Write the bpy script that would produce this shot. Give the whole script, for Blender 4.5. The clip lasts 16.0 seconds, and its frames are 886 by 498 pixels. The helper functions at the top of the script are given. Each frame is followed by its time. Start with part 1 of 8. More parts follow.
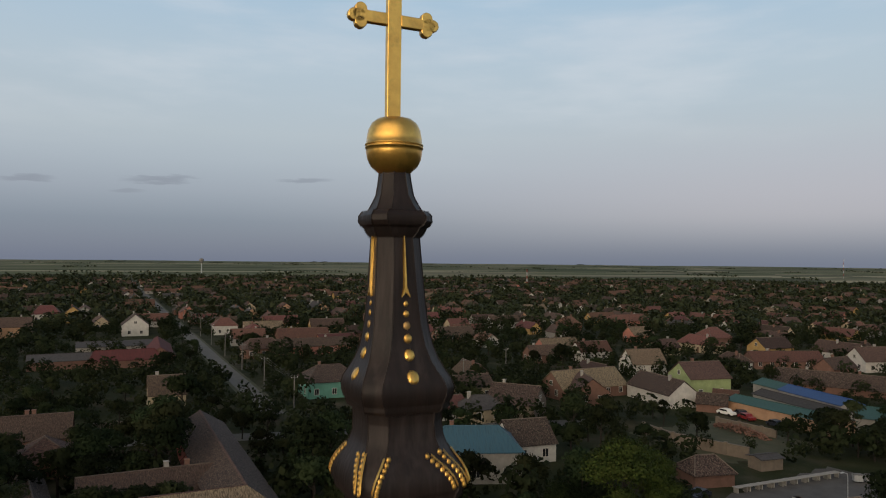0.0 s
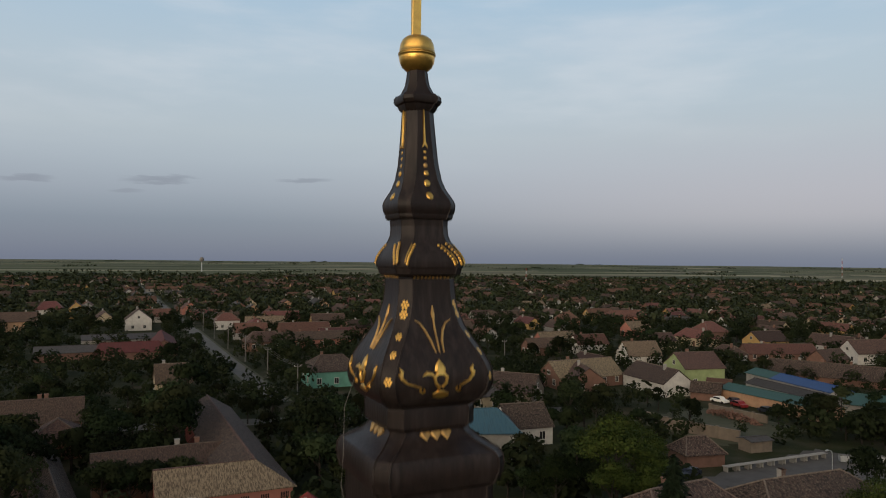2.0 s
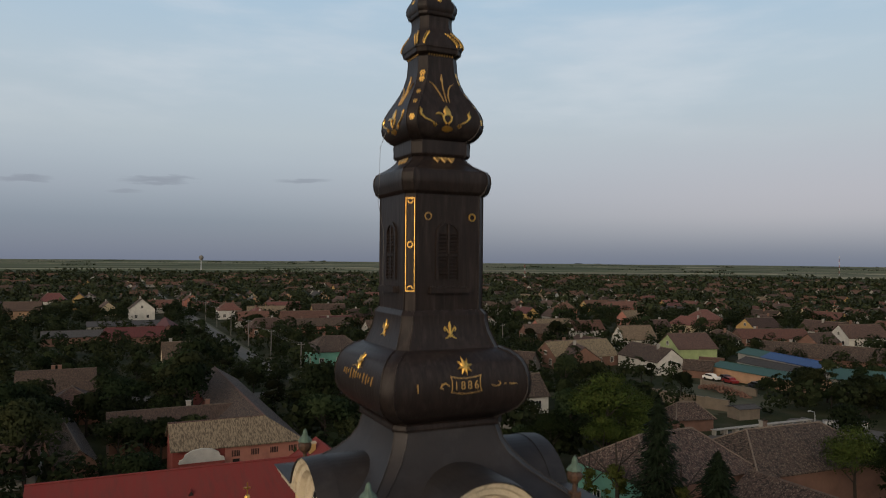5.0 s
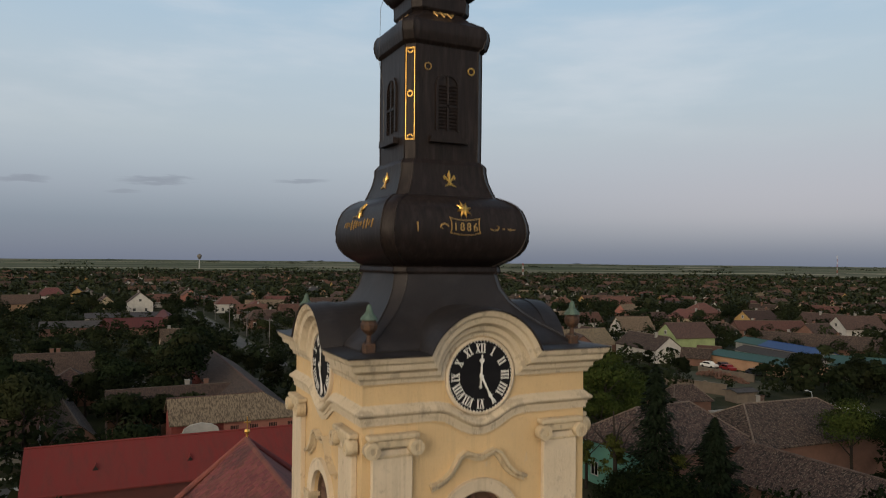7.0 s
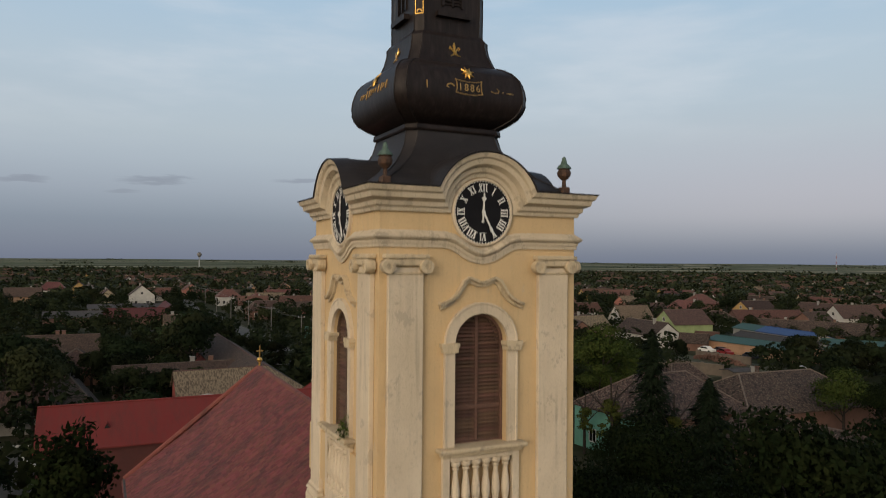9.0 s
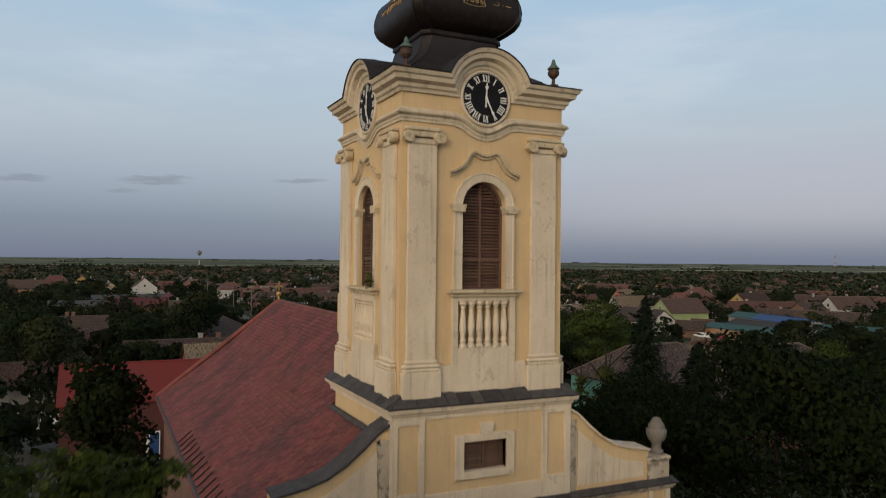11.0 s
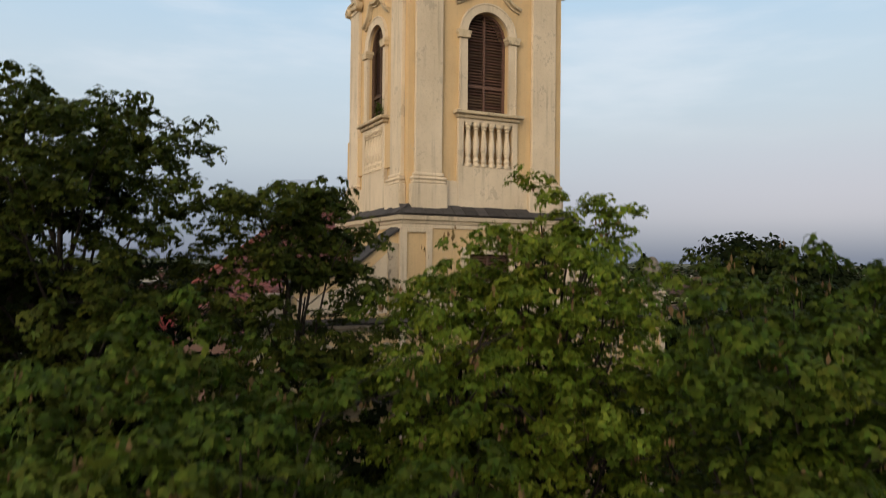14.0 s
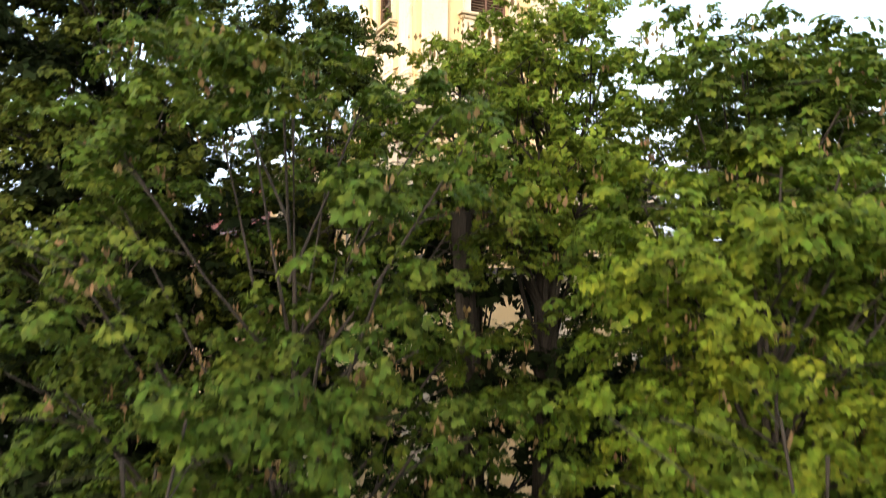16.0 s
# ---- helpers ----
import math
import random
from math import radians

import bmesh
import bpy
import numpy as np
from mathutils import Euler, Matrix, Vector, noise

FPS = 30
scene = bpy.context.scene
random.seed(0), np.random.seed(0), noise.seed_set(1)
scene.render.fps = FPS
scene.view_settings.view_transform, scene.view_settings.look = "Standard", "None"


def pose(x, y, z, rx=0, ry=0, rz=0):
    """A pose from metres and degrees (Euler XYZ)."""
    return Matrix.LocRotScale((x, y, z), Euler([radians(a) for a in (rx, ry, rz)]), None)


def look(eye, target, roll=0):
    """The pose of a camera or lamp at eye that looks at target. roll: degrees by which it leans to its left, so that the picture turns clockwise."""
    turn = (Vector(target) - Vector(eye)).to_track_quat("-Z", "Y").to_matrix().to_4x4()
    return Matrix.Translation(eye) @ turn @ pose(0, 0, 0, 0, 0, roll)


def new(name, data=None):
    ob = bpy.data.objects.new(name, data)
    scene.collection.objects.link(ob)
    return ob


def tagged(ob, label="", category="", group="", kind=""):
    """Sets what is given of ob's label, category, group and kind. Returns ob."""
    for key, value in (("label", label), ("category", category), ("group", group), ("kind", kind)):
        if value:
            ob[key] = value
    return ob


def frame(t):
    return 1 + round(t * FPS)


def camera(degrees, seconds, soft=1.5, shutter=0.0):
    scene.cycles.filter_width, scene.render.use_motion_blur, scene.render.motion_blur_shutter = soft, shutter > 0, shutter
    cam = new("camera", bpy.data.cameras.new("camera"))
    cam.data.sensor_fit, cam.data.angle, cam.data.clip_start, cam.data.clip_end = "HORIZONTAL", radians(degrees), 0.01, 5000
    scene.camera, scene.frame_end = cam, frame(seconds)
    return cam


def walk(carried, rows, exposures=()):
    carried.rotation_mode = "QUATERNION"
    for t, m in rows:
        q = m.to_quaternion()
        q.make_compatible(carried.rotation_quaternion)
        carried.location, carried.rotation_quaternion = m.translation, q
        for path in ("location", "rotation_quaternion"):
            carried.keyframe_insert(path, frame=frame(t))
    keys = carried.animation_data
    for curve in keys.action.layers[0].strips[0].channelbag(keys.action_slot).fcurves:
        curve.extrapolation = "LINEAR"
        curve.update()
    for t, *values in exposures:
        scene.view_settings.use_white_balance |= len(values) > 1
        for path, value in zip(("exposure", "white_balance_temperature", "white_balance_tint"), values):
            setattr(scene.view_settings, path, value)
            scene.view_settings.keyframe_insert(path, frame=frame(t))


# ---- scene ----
cam = camera(63.1, 16.0, soft=1.05, shutter=0.68)
PATH = [
    (0, (-2.505, -6.285, 33.354), (-1.658, -4.474, 33.388), 0.6),
    (0.5, (-2.786, -6.87, 32.973), (-1.939, -5.059, 33.007), 0.6),
    (1, (-3.161, -7.622, 32.538), (-2.313, -5.811, 32.573), 0.6),
    (1.5, (-3.603, -8.518, 32.029), (-2.755, -6.707, 32.063), 0.6),
    (2, (-4.163, -9.681, 31.402), (-3.315, -7.871, 31.436), 0.6),
    (2.5, (-4.744, -10.896, 30.72), (-3.895, -9.086, 30.754), 0.6),
    (3, (-5.341, -12.114, 29.962), (-4.491, -10.304, 29.996), 0.6),
    (3.5, (-5.844, -13.134, 29.205), (-4.994, -11.324, 29.239), 0.6),
    (4, (-6.049, -13.588, 28.473), (-5.199, -11.778, 28.507), 0.6),
    (6.5, (-6.191, -13.765, 24.72), (-5.336, -11.958, 24.756), 0.5),
    (7, (-6.225, -13.865, 23.985), (-5.369, -12.057, 24.021), 0.6),
    (7.5, (-6.335, -14.077, 23.222), (-5.479, -12.27, 23.257), 0.5),
    (8, (-6.511, -14.415, 22.454), (-5.655, -12.608, 22.488), 0.5),
    (10.5, (-8.171, -17.273, 18.646), (-7.312, -15.467, 18.681), 0.5),
    (11, (-8.57, -18.013, 17.887), (-7.712, -16.207, 17.922), 0.6),
    (11.5, (-8.846, -18.489, 17.117), (-7.987, -16.684, 17.151), 0.5),
    (12, (-8.932, -18.65, 16.321), (-8.074, -16.844, 16.356), 0.5),
    (12.5, (-8.98, -18.631, 15.579), (-8.12, -16.826, 15.614), 0.6),
    (13, (-8.99, -18.6, 14.845), (-8.13, -16.795, 14.881), 0.6),
    (13.5, (-8.995, -18.643, 14.094), (-8.136, -16.837, 14.13), 0.6),
    (14, (-9.07, -18.798, 13.325), (-8.212, -16.992, 13.362), 0.6),
    (14.5, (-9.208, -19.0, 12.61), (-8.349, -17.194, 12.646), 0.5),
    (15, (-9.365, -19.267, 11.833), (-8.506, -17.462, 11.868), 0.5),
    (15.5, (-9.543, -19.59, 11.098), (-8.683, -17.785, 11.132), 0.5),
    (16, (-9.743, -19.907, 10.372), (-8.883, -18.102, 10.406), 0.6),
]
walk(cam, [(t, look(eye, target, roll)) for t, eye, target, roll in PATH],
     exposures=[(0, 0.3, 6720, 10), (7.0, 0.31, 6720, 10), (10.5, 0.31, 6520, 10), (13.0, 0.36, 6420, 10), (14.0, 0.6, 6700, 10), (14.5, 0.82, 6900, 10), (15.0, 1.1, 6850, 10), (15.5, 1.72, 6650, 9), (16.0, 2.48, 6500, 8)])

# ---- world and light ----
SUN_FROM = Vector((-0.75, -0.62, 0.13)).normalized()  # low western glow behind the camera
world = bpy.data.worlds.new("evening_sky")
scene.world = world
world.use_nodes = True
nt = world.node_tree
for n in list(nt.nodes):
    nt.nodes.remove(n)


def wn(kind, **kw):
    n = nt.nodes.new(kind)
    for k, v in kw.items():
        n.inputs[k].default_value = v
    return n


sky = nt.nodes.new("ShaderNodeTexSky")
sky.sky_type = "NISHITA"
sky.sun_disc = False
sky.sun_elevation = radians(7.5)
sky.sun_rotation = math.atan2(SUN_FROM.x, SUN_FROM.y)
tc = wn("ShaderNodeTexCoord")
sep = wn("ShaderNodeSeparateXYZ")
nt.links.new(tc.outputs["Generated"], sep.inputs[0])
# twilight gradient by height over the horizon
ramp = wn("ShaderNodeValToRGB")
SKY_STOPS = [(0.0, (0.120, 0.145, 0.205)), (0.05, (0.160, 0.196, 0.258)), (0.09, (0.237, 0.275, 0.338)), (0.13, (0.293, 0.341, 0.40)), (0.167, (0.33, 0.385, 0.438)),
             (0.25, (0.335, 0.415, 0.49)), (0.34, (0.29, 0.405, 0.52)), (0.5, (0.14, 0.21, 0.31)), (1.0, (0.035, 0.055, 0.09))]
els = ramp.color_ramp.elements
while len(els) < len(SKY_STOPS):
    els.new(0.5)
for e, (p, c) in zip(els, SKY_STOPS):
    e.position, e.color = p, (*c, 1)
nt.links.new(sep.outputs["Z"], ramp.inputs[0])
# glow round the set sun
dot = wn("ShaderNodeVectorMath")
dot.operation = "DOT_PRODUCT"
nt.links.new(tc.outputs["Generated"], dot.inputs[0])
dot.inputs[1].default_value = SUN_FROM
glow = wn("ShaderNodeMapRange")
glow.interpolation_type = "SMOOTHSTEP"
for k, v in (("From Min", 0.25), ("From Max", 1.0), ("To Min", 0.0), ("To Max", 1.0)):
    glow.inputs[k].default_value = v
nt.links.new(dot.outputs["Value"], glow.inputs["Value"])
west = wn("ShaderNodeMix")
west.data_type, west.blend_type = "RGBA", "MIX"
west.inputs["B"].default_value = (1.35, 1.14, 0.88, 1)
nt.links.new(glow.outputs["Result"], west.inputs["Factor"])
nt.links.new(ramp.outputs["Color"], west.inputs["A"])
# thin high cloud, stretched along the horizon
cm = wn("ShaderNodeMapping")
cm.inputs["Scale"].default_value = (1.5, 1.5, 7.0)
nt.links.new(tc.outputs["Generated"], cm.inputs["Vector"])
cn = wn("ShaderNodeTexNoise", Scale=2.3, Detail=5.0, Roughness=0.55)
nt.links.new(cm.outputs["Vector"], cn.inputs["Vector"])
cr = wn("ShaderNodeMapRange")
cr.interpolation_type = "SMOOTHSTEP"
for k, v in (("From Min", 0.43), ("From Max", 0.74), ("To Min", 0.0), ("To Max", 0.42)):
    cr.inputs[k].default_value = v
nt.links.new(cn.outputs["Fac"], cr.inputs["Value"])
cl = wn("ShaderNodeMix")
cl.data_type, cl.blend_type = "RGBA", "MIX"
cl.inputs["B"].default_value = (0.50, 0.53, 0.58, 1)
cloud_link = cr.outputs["Result"]
nt.links.new(west.outputs["Result"], cl.inputs["A"])
# pink belt opposite the set sun
RIGHT = Vector((0.906, -0.424, 0.0))


def world_math(op, a, b_=None):
    n = nt.nodes.new("ShaderNodeMath")
    n.operation = op
    for k, v in ((0, a), (1, b_)):
        if v is None:
            continue
        if isinstance(v, (int, float)):
            n.inputs[k].default_value = v
        else:
            nt.links.new(v, n.inputs[k])
    return n.outputs[0]


def along(vec):
    n = nt.nodes.new("ShaderNodeVectorMath")
    n.operation = "DOT_PRODUCT"
    nt.links.new(tc.outputs["Generated"], n.inputs[0])
    n.inputs[1].default_value = vec
    return n.outputs["Value"]


def smooth(v, lo, hi, top):
    n = nt.nodes.new("ShaderNodeMapRange")
    n.interpolation_type = "SMOOTHSTEP"
    for k, x in (("From Min", lo), ("From Max", hi), ("To Min", 0.0), ("To Max", top)):
        n.inputs[k].default_value = x
    nt.links.new(v, n.inputs["Value"])
    return n.outputs["Result"]


def blend(fac, below, colour):
    n = nt.nodes.new("ShaderNodeMix")
    n.data_type = "RGBA"
    nt.links.new(fac, n.inputs["Factor"])
    nt.links.new(below, n.inputs["A"])
    n.inputs["B"].default_value = (*colour, 1)
    return n.outputs["Result"]


height = sep.outputs["Z"]
belt = world_math("MULTIPLY", smooth(height, 0.005, 0.07, 1.0), world_math("SUBTRACT", 1.0, smooth(height, 0.08, 0.22, 1.0)))
pink = world_math("MULTIPLY", world_math("MULTIPLY", belt, smooth(along(RIGHT), -0.35, 0.55, 0.55)), smooth(along(Vector((0.424, 0.906, 0))), 0.0, 0.6, 1.0))
nt.links.new(world_math("MULTIPLY", cloud_link, smooth(height, 0.10, 0.26, 1.0)), cl.inputs["Factor"])
col = blend(pink, cl.outputs["Result"], (0.395, 0.376, 0.425))
# small dark streaks of cloud low over the fields
fm = wn("ShaderNodeMapping")
fm.inputs["Scale"].default_value = (9, 9, 60)
nt.links.new(tc.outputs["Generated"], fm.inputs["Vector"])
fine = wn("ShaderNodeTexNoise", Scale=3.0, Detail=4.0)
nt.links.new(fm.outputs["Vector"], fine.inputs["Vector"])
wob = world_math("MULTIPLY", world_math("SUBTRACT", fine.outputs["Fac"], 0.5), 3.6)
for dx, dy, dz, wide, tall, amount in ((-0.0882, 0.9916, 0.0945, 0.038, 0.0050, 0.6), (0.0631, 0.9928, 0.1013, 0.056, 0.0062, 0.65), (0.0235, 0.9961, 0.085, 0.026, 0.0036, 0.45), (0.2435, 0.964, 0.1073, 0.044, 0.0036, 0.6)):
    d0 = Vector((dx, dy, dz)).normalized()
    side = d0.cross(Vector((0, 0, 1))).normalized()
    u = world_math("DIVIDE", along(side), wide)
    v = world_math("DIVIDE", world_math("SUBTRACT", along(d0.cross(side) * -1), world_math("MULTIPLY", along(side), 0.05)), tall)
    v = world_math("ADD", v, world_math("MULTIPLY", wob, 0.9))
    rr = world_math("ADD", world_math("MULTIPLY", u, u), world_math("MULTIPLY", v, v))
    near = world_math("GREATER_THAN", along(d0), 0.5)
    m = world_math("MULTIPLY", world_math("MULTIPLY", smooth(world_math("SUBTRACT", 1.0, rr), 0.0, 1.1, 1.0), near), amount)
    col = blend(m, col, (0.165, 0.185, 0.24))
air = wn("ShaderNodeBackground", Strength=1.04)
nt.links.new(col, air.inputs["Color"])
atm = wn("ShaderNodeBackground", Strength=0.008)
nt.links.new(sky.outputs["Color"], atm.inputs["Color"])
both = wn("ShaderNodeAddShader")
nt.links.new(air.outputs[0], both.inputs[0])
nt.links.new(atm.outputs[0], both.inputs[1])
out = wn("ShaderNodeOutputWorld")
nt.links.new(both.outputs[0], out.inputs["Surface"])

lamp = bpy.data.lights.new("sun", "SUN")
lamp.energy, lamp.angle, lamp.color = 0.80, radians(30), (1.0, 0.89, 0.74)
sun = new("sun", lamp)
sun.matrix_world = look(SUN_FROM * 100, (0, 0, 0))


# ---- materials ----
def mat(name, base, rough=0.8, metal=0.0, second=None, scale=3.0, stain=None, stain_scale=0.6, stain_amount=0.35, bump=0.15, bump_scale=40.0,
        per_object=0.0, per_island=0.0, stretch=(1, 1, 1), leaf=0.0, spec=0.4, crisp=0.0):
    """Base colour broken up by grain (second) and by larger stains, with fine relief; crisp hardens the edges of both."""
    m = bpy.data.materials.new(name)
    m.use_nodes = True
    t = m.node_tree
    p = t.nodes["Principled BSDF"]
    L = t.links.new
    co = t.nodes.new("ShaderNodeTexCoord")
    mp = t.nodes.new("ShaderNodeMapping")
    mp.inputs["Scale"].default_value = stretch
    L(co.outputs["Object"], mp.inputs["Vector"])

    def noise_fac(s, lo, hi, amount):
        n = t.nodes.new("ShaderNodeTexNoise")
        n.inputs["Scale"].default_value, n.inputs["Detail"].default_value, n.inputs["Roughness"].default_value = s, 6.0, 0.62
        L(mp.outputs["Vector"], n.inputs["Vector"])
        r = t.nodes.new("ShaderNodeMapRange")
        for k, v in (("From Min", lo), ("From Max", hi), ("To Min", 0.0), ("To Max", amount)):
            r.inputs[k].default_value = v
        L(n.outputs["Fac"], r.inputs["Value"])
        return n, r.outputs["Result"]

    def mix(fac, a, b):
        x = t.nodes.new("ShaderNodeMix")
        x.data_type = "RGBA"
        if isinstance(fac, float):
            x.inputs["Factor"].default_value = fac
        else:
            L(fac, x.inputs["Factor"])
        for k, v in (("A", a), ("B", b)):
            if isinstance(v, tuple):
                x.inputs[k].default_value = (*v, 1)
            else:
                L(v, x.inputs[k])
        return x.outputs["Result"]

    second = second or tuple(c * 0.72 for c in base)
    _, f1 = noise_fac(scale, 0.35 + 0.11 * crisp, 0.68 - 0.12 * crisp, 1.0)
    col = mix(f1, base, second)
    if stain:
        _, f2 = noise_fac(stain_scale, 0.5 + 0.03 * crisp, 0.72 - 0.11 * crisp, stain_amount)
        col = mix(f2, col, stain)
    if per_object or per_island:
        h = t.nodes.new("ShaderNodeHueSaturation")
        if per_object:
            src = t.nodes.new("ShaderNodeObjectInfo").outputs["Random"]
            amount = per_object
        else:
            src = t.nodes.new("ShaderNodeNewGeometry").outputs["Random Per Island"]
            amount = per_island
        r = t.nodes.new("ShaderNodeMapRange")
        for k, v in (("From Min", 0.0), ("From Max", 1.0), ("To Min", 1 - amount), ("To Max", 1 + amount)):
            r.inputs[k].default_value = v
        L(src, r.inputs["Value"])
        L(r.outputs["Result"], h.inputs["Value"])
        r2 = t.nodes.new("ShaderNodeMapRange")
        for k, v in (("From Min", 0.0), ("From Max", 1.0), ("To Min", 0.5 - amount * 0.07), ("To Max", 0.5 + amount * 0.05)):
            r2.inputs[k].default_value = v
        mul = t.nodes.new("ShaderNodeMath")
        mul.operation = "MULTIPLY"
        mul.inputs[1].default_value = 7.31
        fr = t.nodes.new("ShaderNodeMath")
        fr.operation = "FRACT"
        L(src, mul.inputs[0])
        L(mul.outputs[0], fr.inputs[0])
        L(fr.outputs[0], r2.inputs["Value"])
        L(r2.outputs["Result"], h.inputs["Hue"])
        L(col, h.inputs["Color"])
        col = h.outputs["Color"]
    L(col, p.inputs["Base Color"])
    p.inputs["Roughness"].default_value = rough
    p.inputs["Metallic"].default_value = metal
    p.inputs["Specular IOR Level"].default_value = spec
    if bump:
        n = t.nodes.new("ShaderNodeTexNoise")
        n.inputs["Scale"].default_value, n.inputs["Detail"].default_value = bump_scale, 4.0
        L(mp.outputs["Vector"], n.inputs["Vector"])
        b = t.nodes.new("ShaderNodeBump")
        b.inputs["Strength"].default_value, b.inputs["Distance"].default_value = bump, 0.02
        L(n.outputs["Fac"], b.inputs["Height"])
        L(b.outputs["Normal"], p.inputs["Normal"])
    if leaf:
        tr = t.nodes.new("ShaderNodeBsdfTranslucent")
        L(col, tr.inputs["Color"])
        ms = t.nodes.new("ShaderNodeMixShader")
        ms.inputs[0].default_value = leaf
        L(p.outputs[0], ms.inputs[1])
        L(tr.outputs[0], ms.inputs[2])
        L(ms.outputs[0], t.nodes["Material Output"].inputs["Surface"])
    return m


def plaster(name, base, second, dirt, flake, streak=0.45, flakes=0.6, low=0.60):
    """Old lime plaster: cloudy patches, rain streaks, flaked spots and fine grain."""
    m = bpy.data.materials.new(name)
    m.use_nodes = True
    t = m.node_tree
    L = t.links.new
    p = t.nodes["Principled BSDF"]
    p.inputs["Roughness"].default_value = 0.92
    p.inputs["Specular IOR Level"].default_value = 0.25
    co = t.nodes.new("ShaderNodeNewGeometry")

    def fac(scale, stretch, lo, hi, amount, detail=7.0, rough=0.62):
        mp = t.nodes.new("ShaderNodeMapping")
        mp.inputs["Scale"].default_value = stretch
        L(co.outputs["Position"], mp.inputs["Vector"])
        n = t.nodes.new("ShaderNodeTexNoise")
        n.inputs["Scale"].default_value, n.inputs["Detail"].default_value, n.inputs["Roughness"].default_value = scale, detail, rough
        L(mp.outputs["Vector"], n.inputs["Vector"])
        r = t.nodes.new("ShaderNodeMapRange")
        for k, v in (("From Min", lo), ("From Max", hi), ("To Min", 0.0), ("To Max", amount)):
            r.inputs[k].default_value = v
        L(n.outputs["Fac"], r.inputs["Value"])
        return r.outputs["Result"]

    def times(a, c):
        n = t.nodes.new("ShaderNodeMath")
        n.operation = "MULTIPLY"
        L(a, n.inputs[0])
        L(c, n.inputs[1])
        return n.outputs[0]

    def over(f, a, colour):
        x = t.nodes.new("ShaderNodeMix")
        x.data_type = "RGBA"
        L(f, x.inputs["Factor"])
        if isinstance(a, tuple):
            x.inputs["A"].default_value = (*a, 1)
        else:
            L(a, x.inputs["A"])
        x.inputs["B"].default_value = (*colour, 1)
        return x.outputs["Result"]

    col = over(fac(0.8, (1, 1, 0.7), 0.36, 0.66, 1.0), base, second)
    col = over(times(fac(1.0, (7, 7, 0.35), 0.50, 0.74, 1.0), fac(0.5, (1, 1, 1), 0.40, 0.62, streak)), col, dirt)
    col = over(fac(2.6, (1, 1, 0.8), low, low + 0.035, flakes, 10.0, 0.7), col, flake)
    col = over(fac(16, (1, 1, 1), 0.55, 0.75, 0.35), col, dirt)
    L(col, p.inputs["Base Color"])
    b = t.nodes.new("ShaderNodeBump")
    b.inputs["Strength"].default_value, b.inputs["Distance"].default_value = 0.35, 0.02
    L(fac(22, (1, 1, 1), 0.3, 0.7, 1.0), b.inputs["Height"])
    L(b.outputs["Normal"], p.inputs["Normal"])
    return m


M_YELLOW = plaster("yellow_plaster", (0.63, 0.455, 0.252), (0.56, 0.400, 0.222), (0.40, 0.31, 0.19), (0.50, 0.41, 0.295), 0.65, 0.5, 0.605)
M_CREAM = plaster("cream_plaster", (0.67, 0.562, 0.422), (0.555, 0.458, 0.332), (0.30, 0.255, 0.195), (0.38, 0.32, 0.245), 0.85, 0.55, 0.59)
M_MOULD = plaster("stained_cream_moulding", (0.60, 0.505, 0.375), (0.50, 0.415, 0.295), (0.24, 0.195, 0.145), (0.33, 0.275, 0.205), 0.9, 0.6, 0.57)
M_STONE = plaster("weathered_moulding", (0.58, 0.475, 0.325), (0.49, 0.395, 0.265), (0.20, 0.16, 0.115), (0.30, 0.245, 0.18), 0.75, 0.6, 0.555)
M_FLAKED = plaster("flaking_old_plaster", (0.50, 0.42, 0.315), (0.36, 0.30, 0.225), (0.13, 0.108, 0.085), (0.17, 0.145, 0.118), 0.9, 0.8, 0.515)
M_URN = plaster("grey_urn_stone", (0.20, 0.180, 0.155), (0.14, 0.125, 0.108), (0.075, 0.066, 0.056), (0.095, 0.083, 0.07), 0.7, 0.6, 0.57)
M_COPPER = mat("dark_sheet_copper", (0.0235, 0.0165, 0.0150), 0.46, 0.10, second=(0.0120, 0.0092, 0.0090), scale=3.4, stain=(0.050, 0.039, 0.036), stain_scale=2.4, stain_amount=0.55, bump=0.25, bump_scale=5, stretch=(3.4, 3.4, 0.4), spec=0.20)
M_SHEET = mat("dark_roof_sheet", (0.034, 0.0285, 0.028), 0.55, 0.4, second=(0.024, 0.0215, 0.0225), scale=2.0, stain=(0.062, 0.055, 0.056), stain_scale=1.4, stain_amount=0.6, bump=0.15, bump_scale=8)
M_SLATE = mat("grey_coping", (0.060, 0.054, 0.052), 0.75, second=(0.032, 0.029, 0.028), scale=5.0, stain=(0.13, 0.115, 0.10), stain_scale=3.0, per_object=0.35, bump=0.5, bump_scale=20)
M_GOLD = mat("gilding", (0.86, 0.52, 0.13), 0.30, 0.9, second=(0.72, 0.40, 0.10), scale=9.0, stain=(0.30, 0.17, 0.06), stain_scale=6.0, stain_amount=0.5, bump=0.06, bump_scale=30)
M_GOLDOLD = mat("worn_gilding", (0.62, 0.38, 0.13), 0.42, 0.75, second=(0.36, 0.22, 0.09), scale=12.0, bump=0.1, bump_scale=60)
M_WOOD = mat("brown_louvre_wood", (0.135, 0.075, 0.050), 0.75, second=(0.085, 0.050, 0.036), scale=6.0, per_object=0.25, bump=0.3, bump_scale=30, stretch=(1, 1, 8))
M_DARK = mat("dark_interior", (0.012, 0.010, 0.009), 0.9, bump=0)
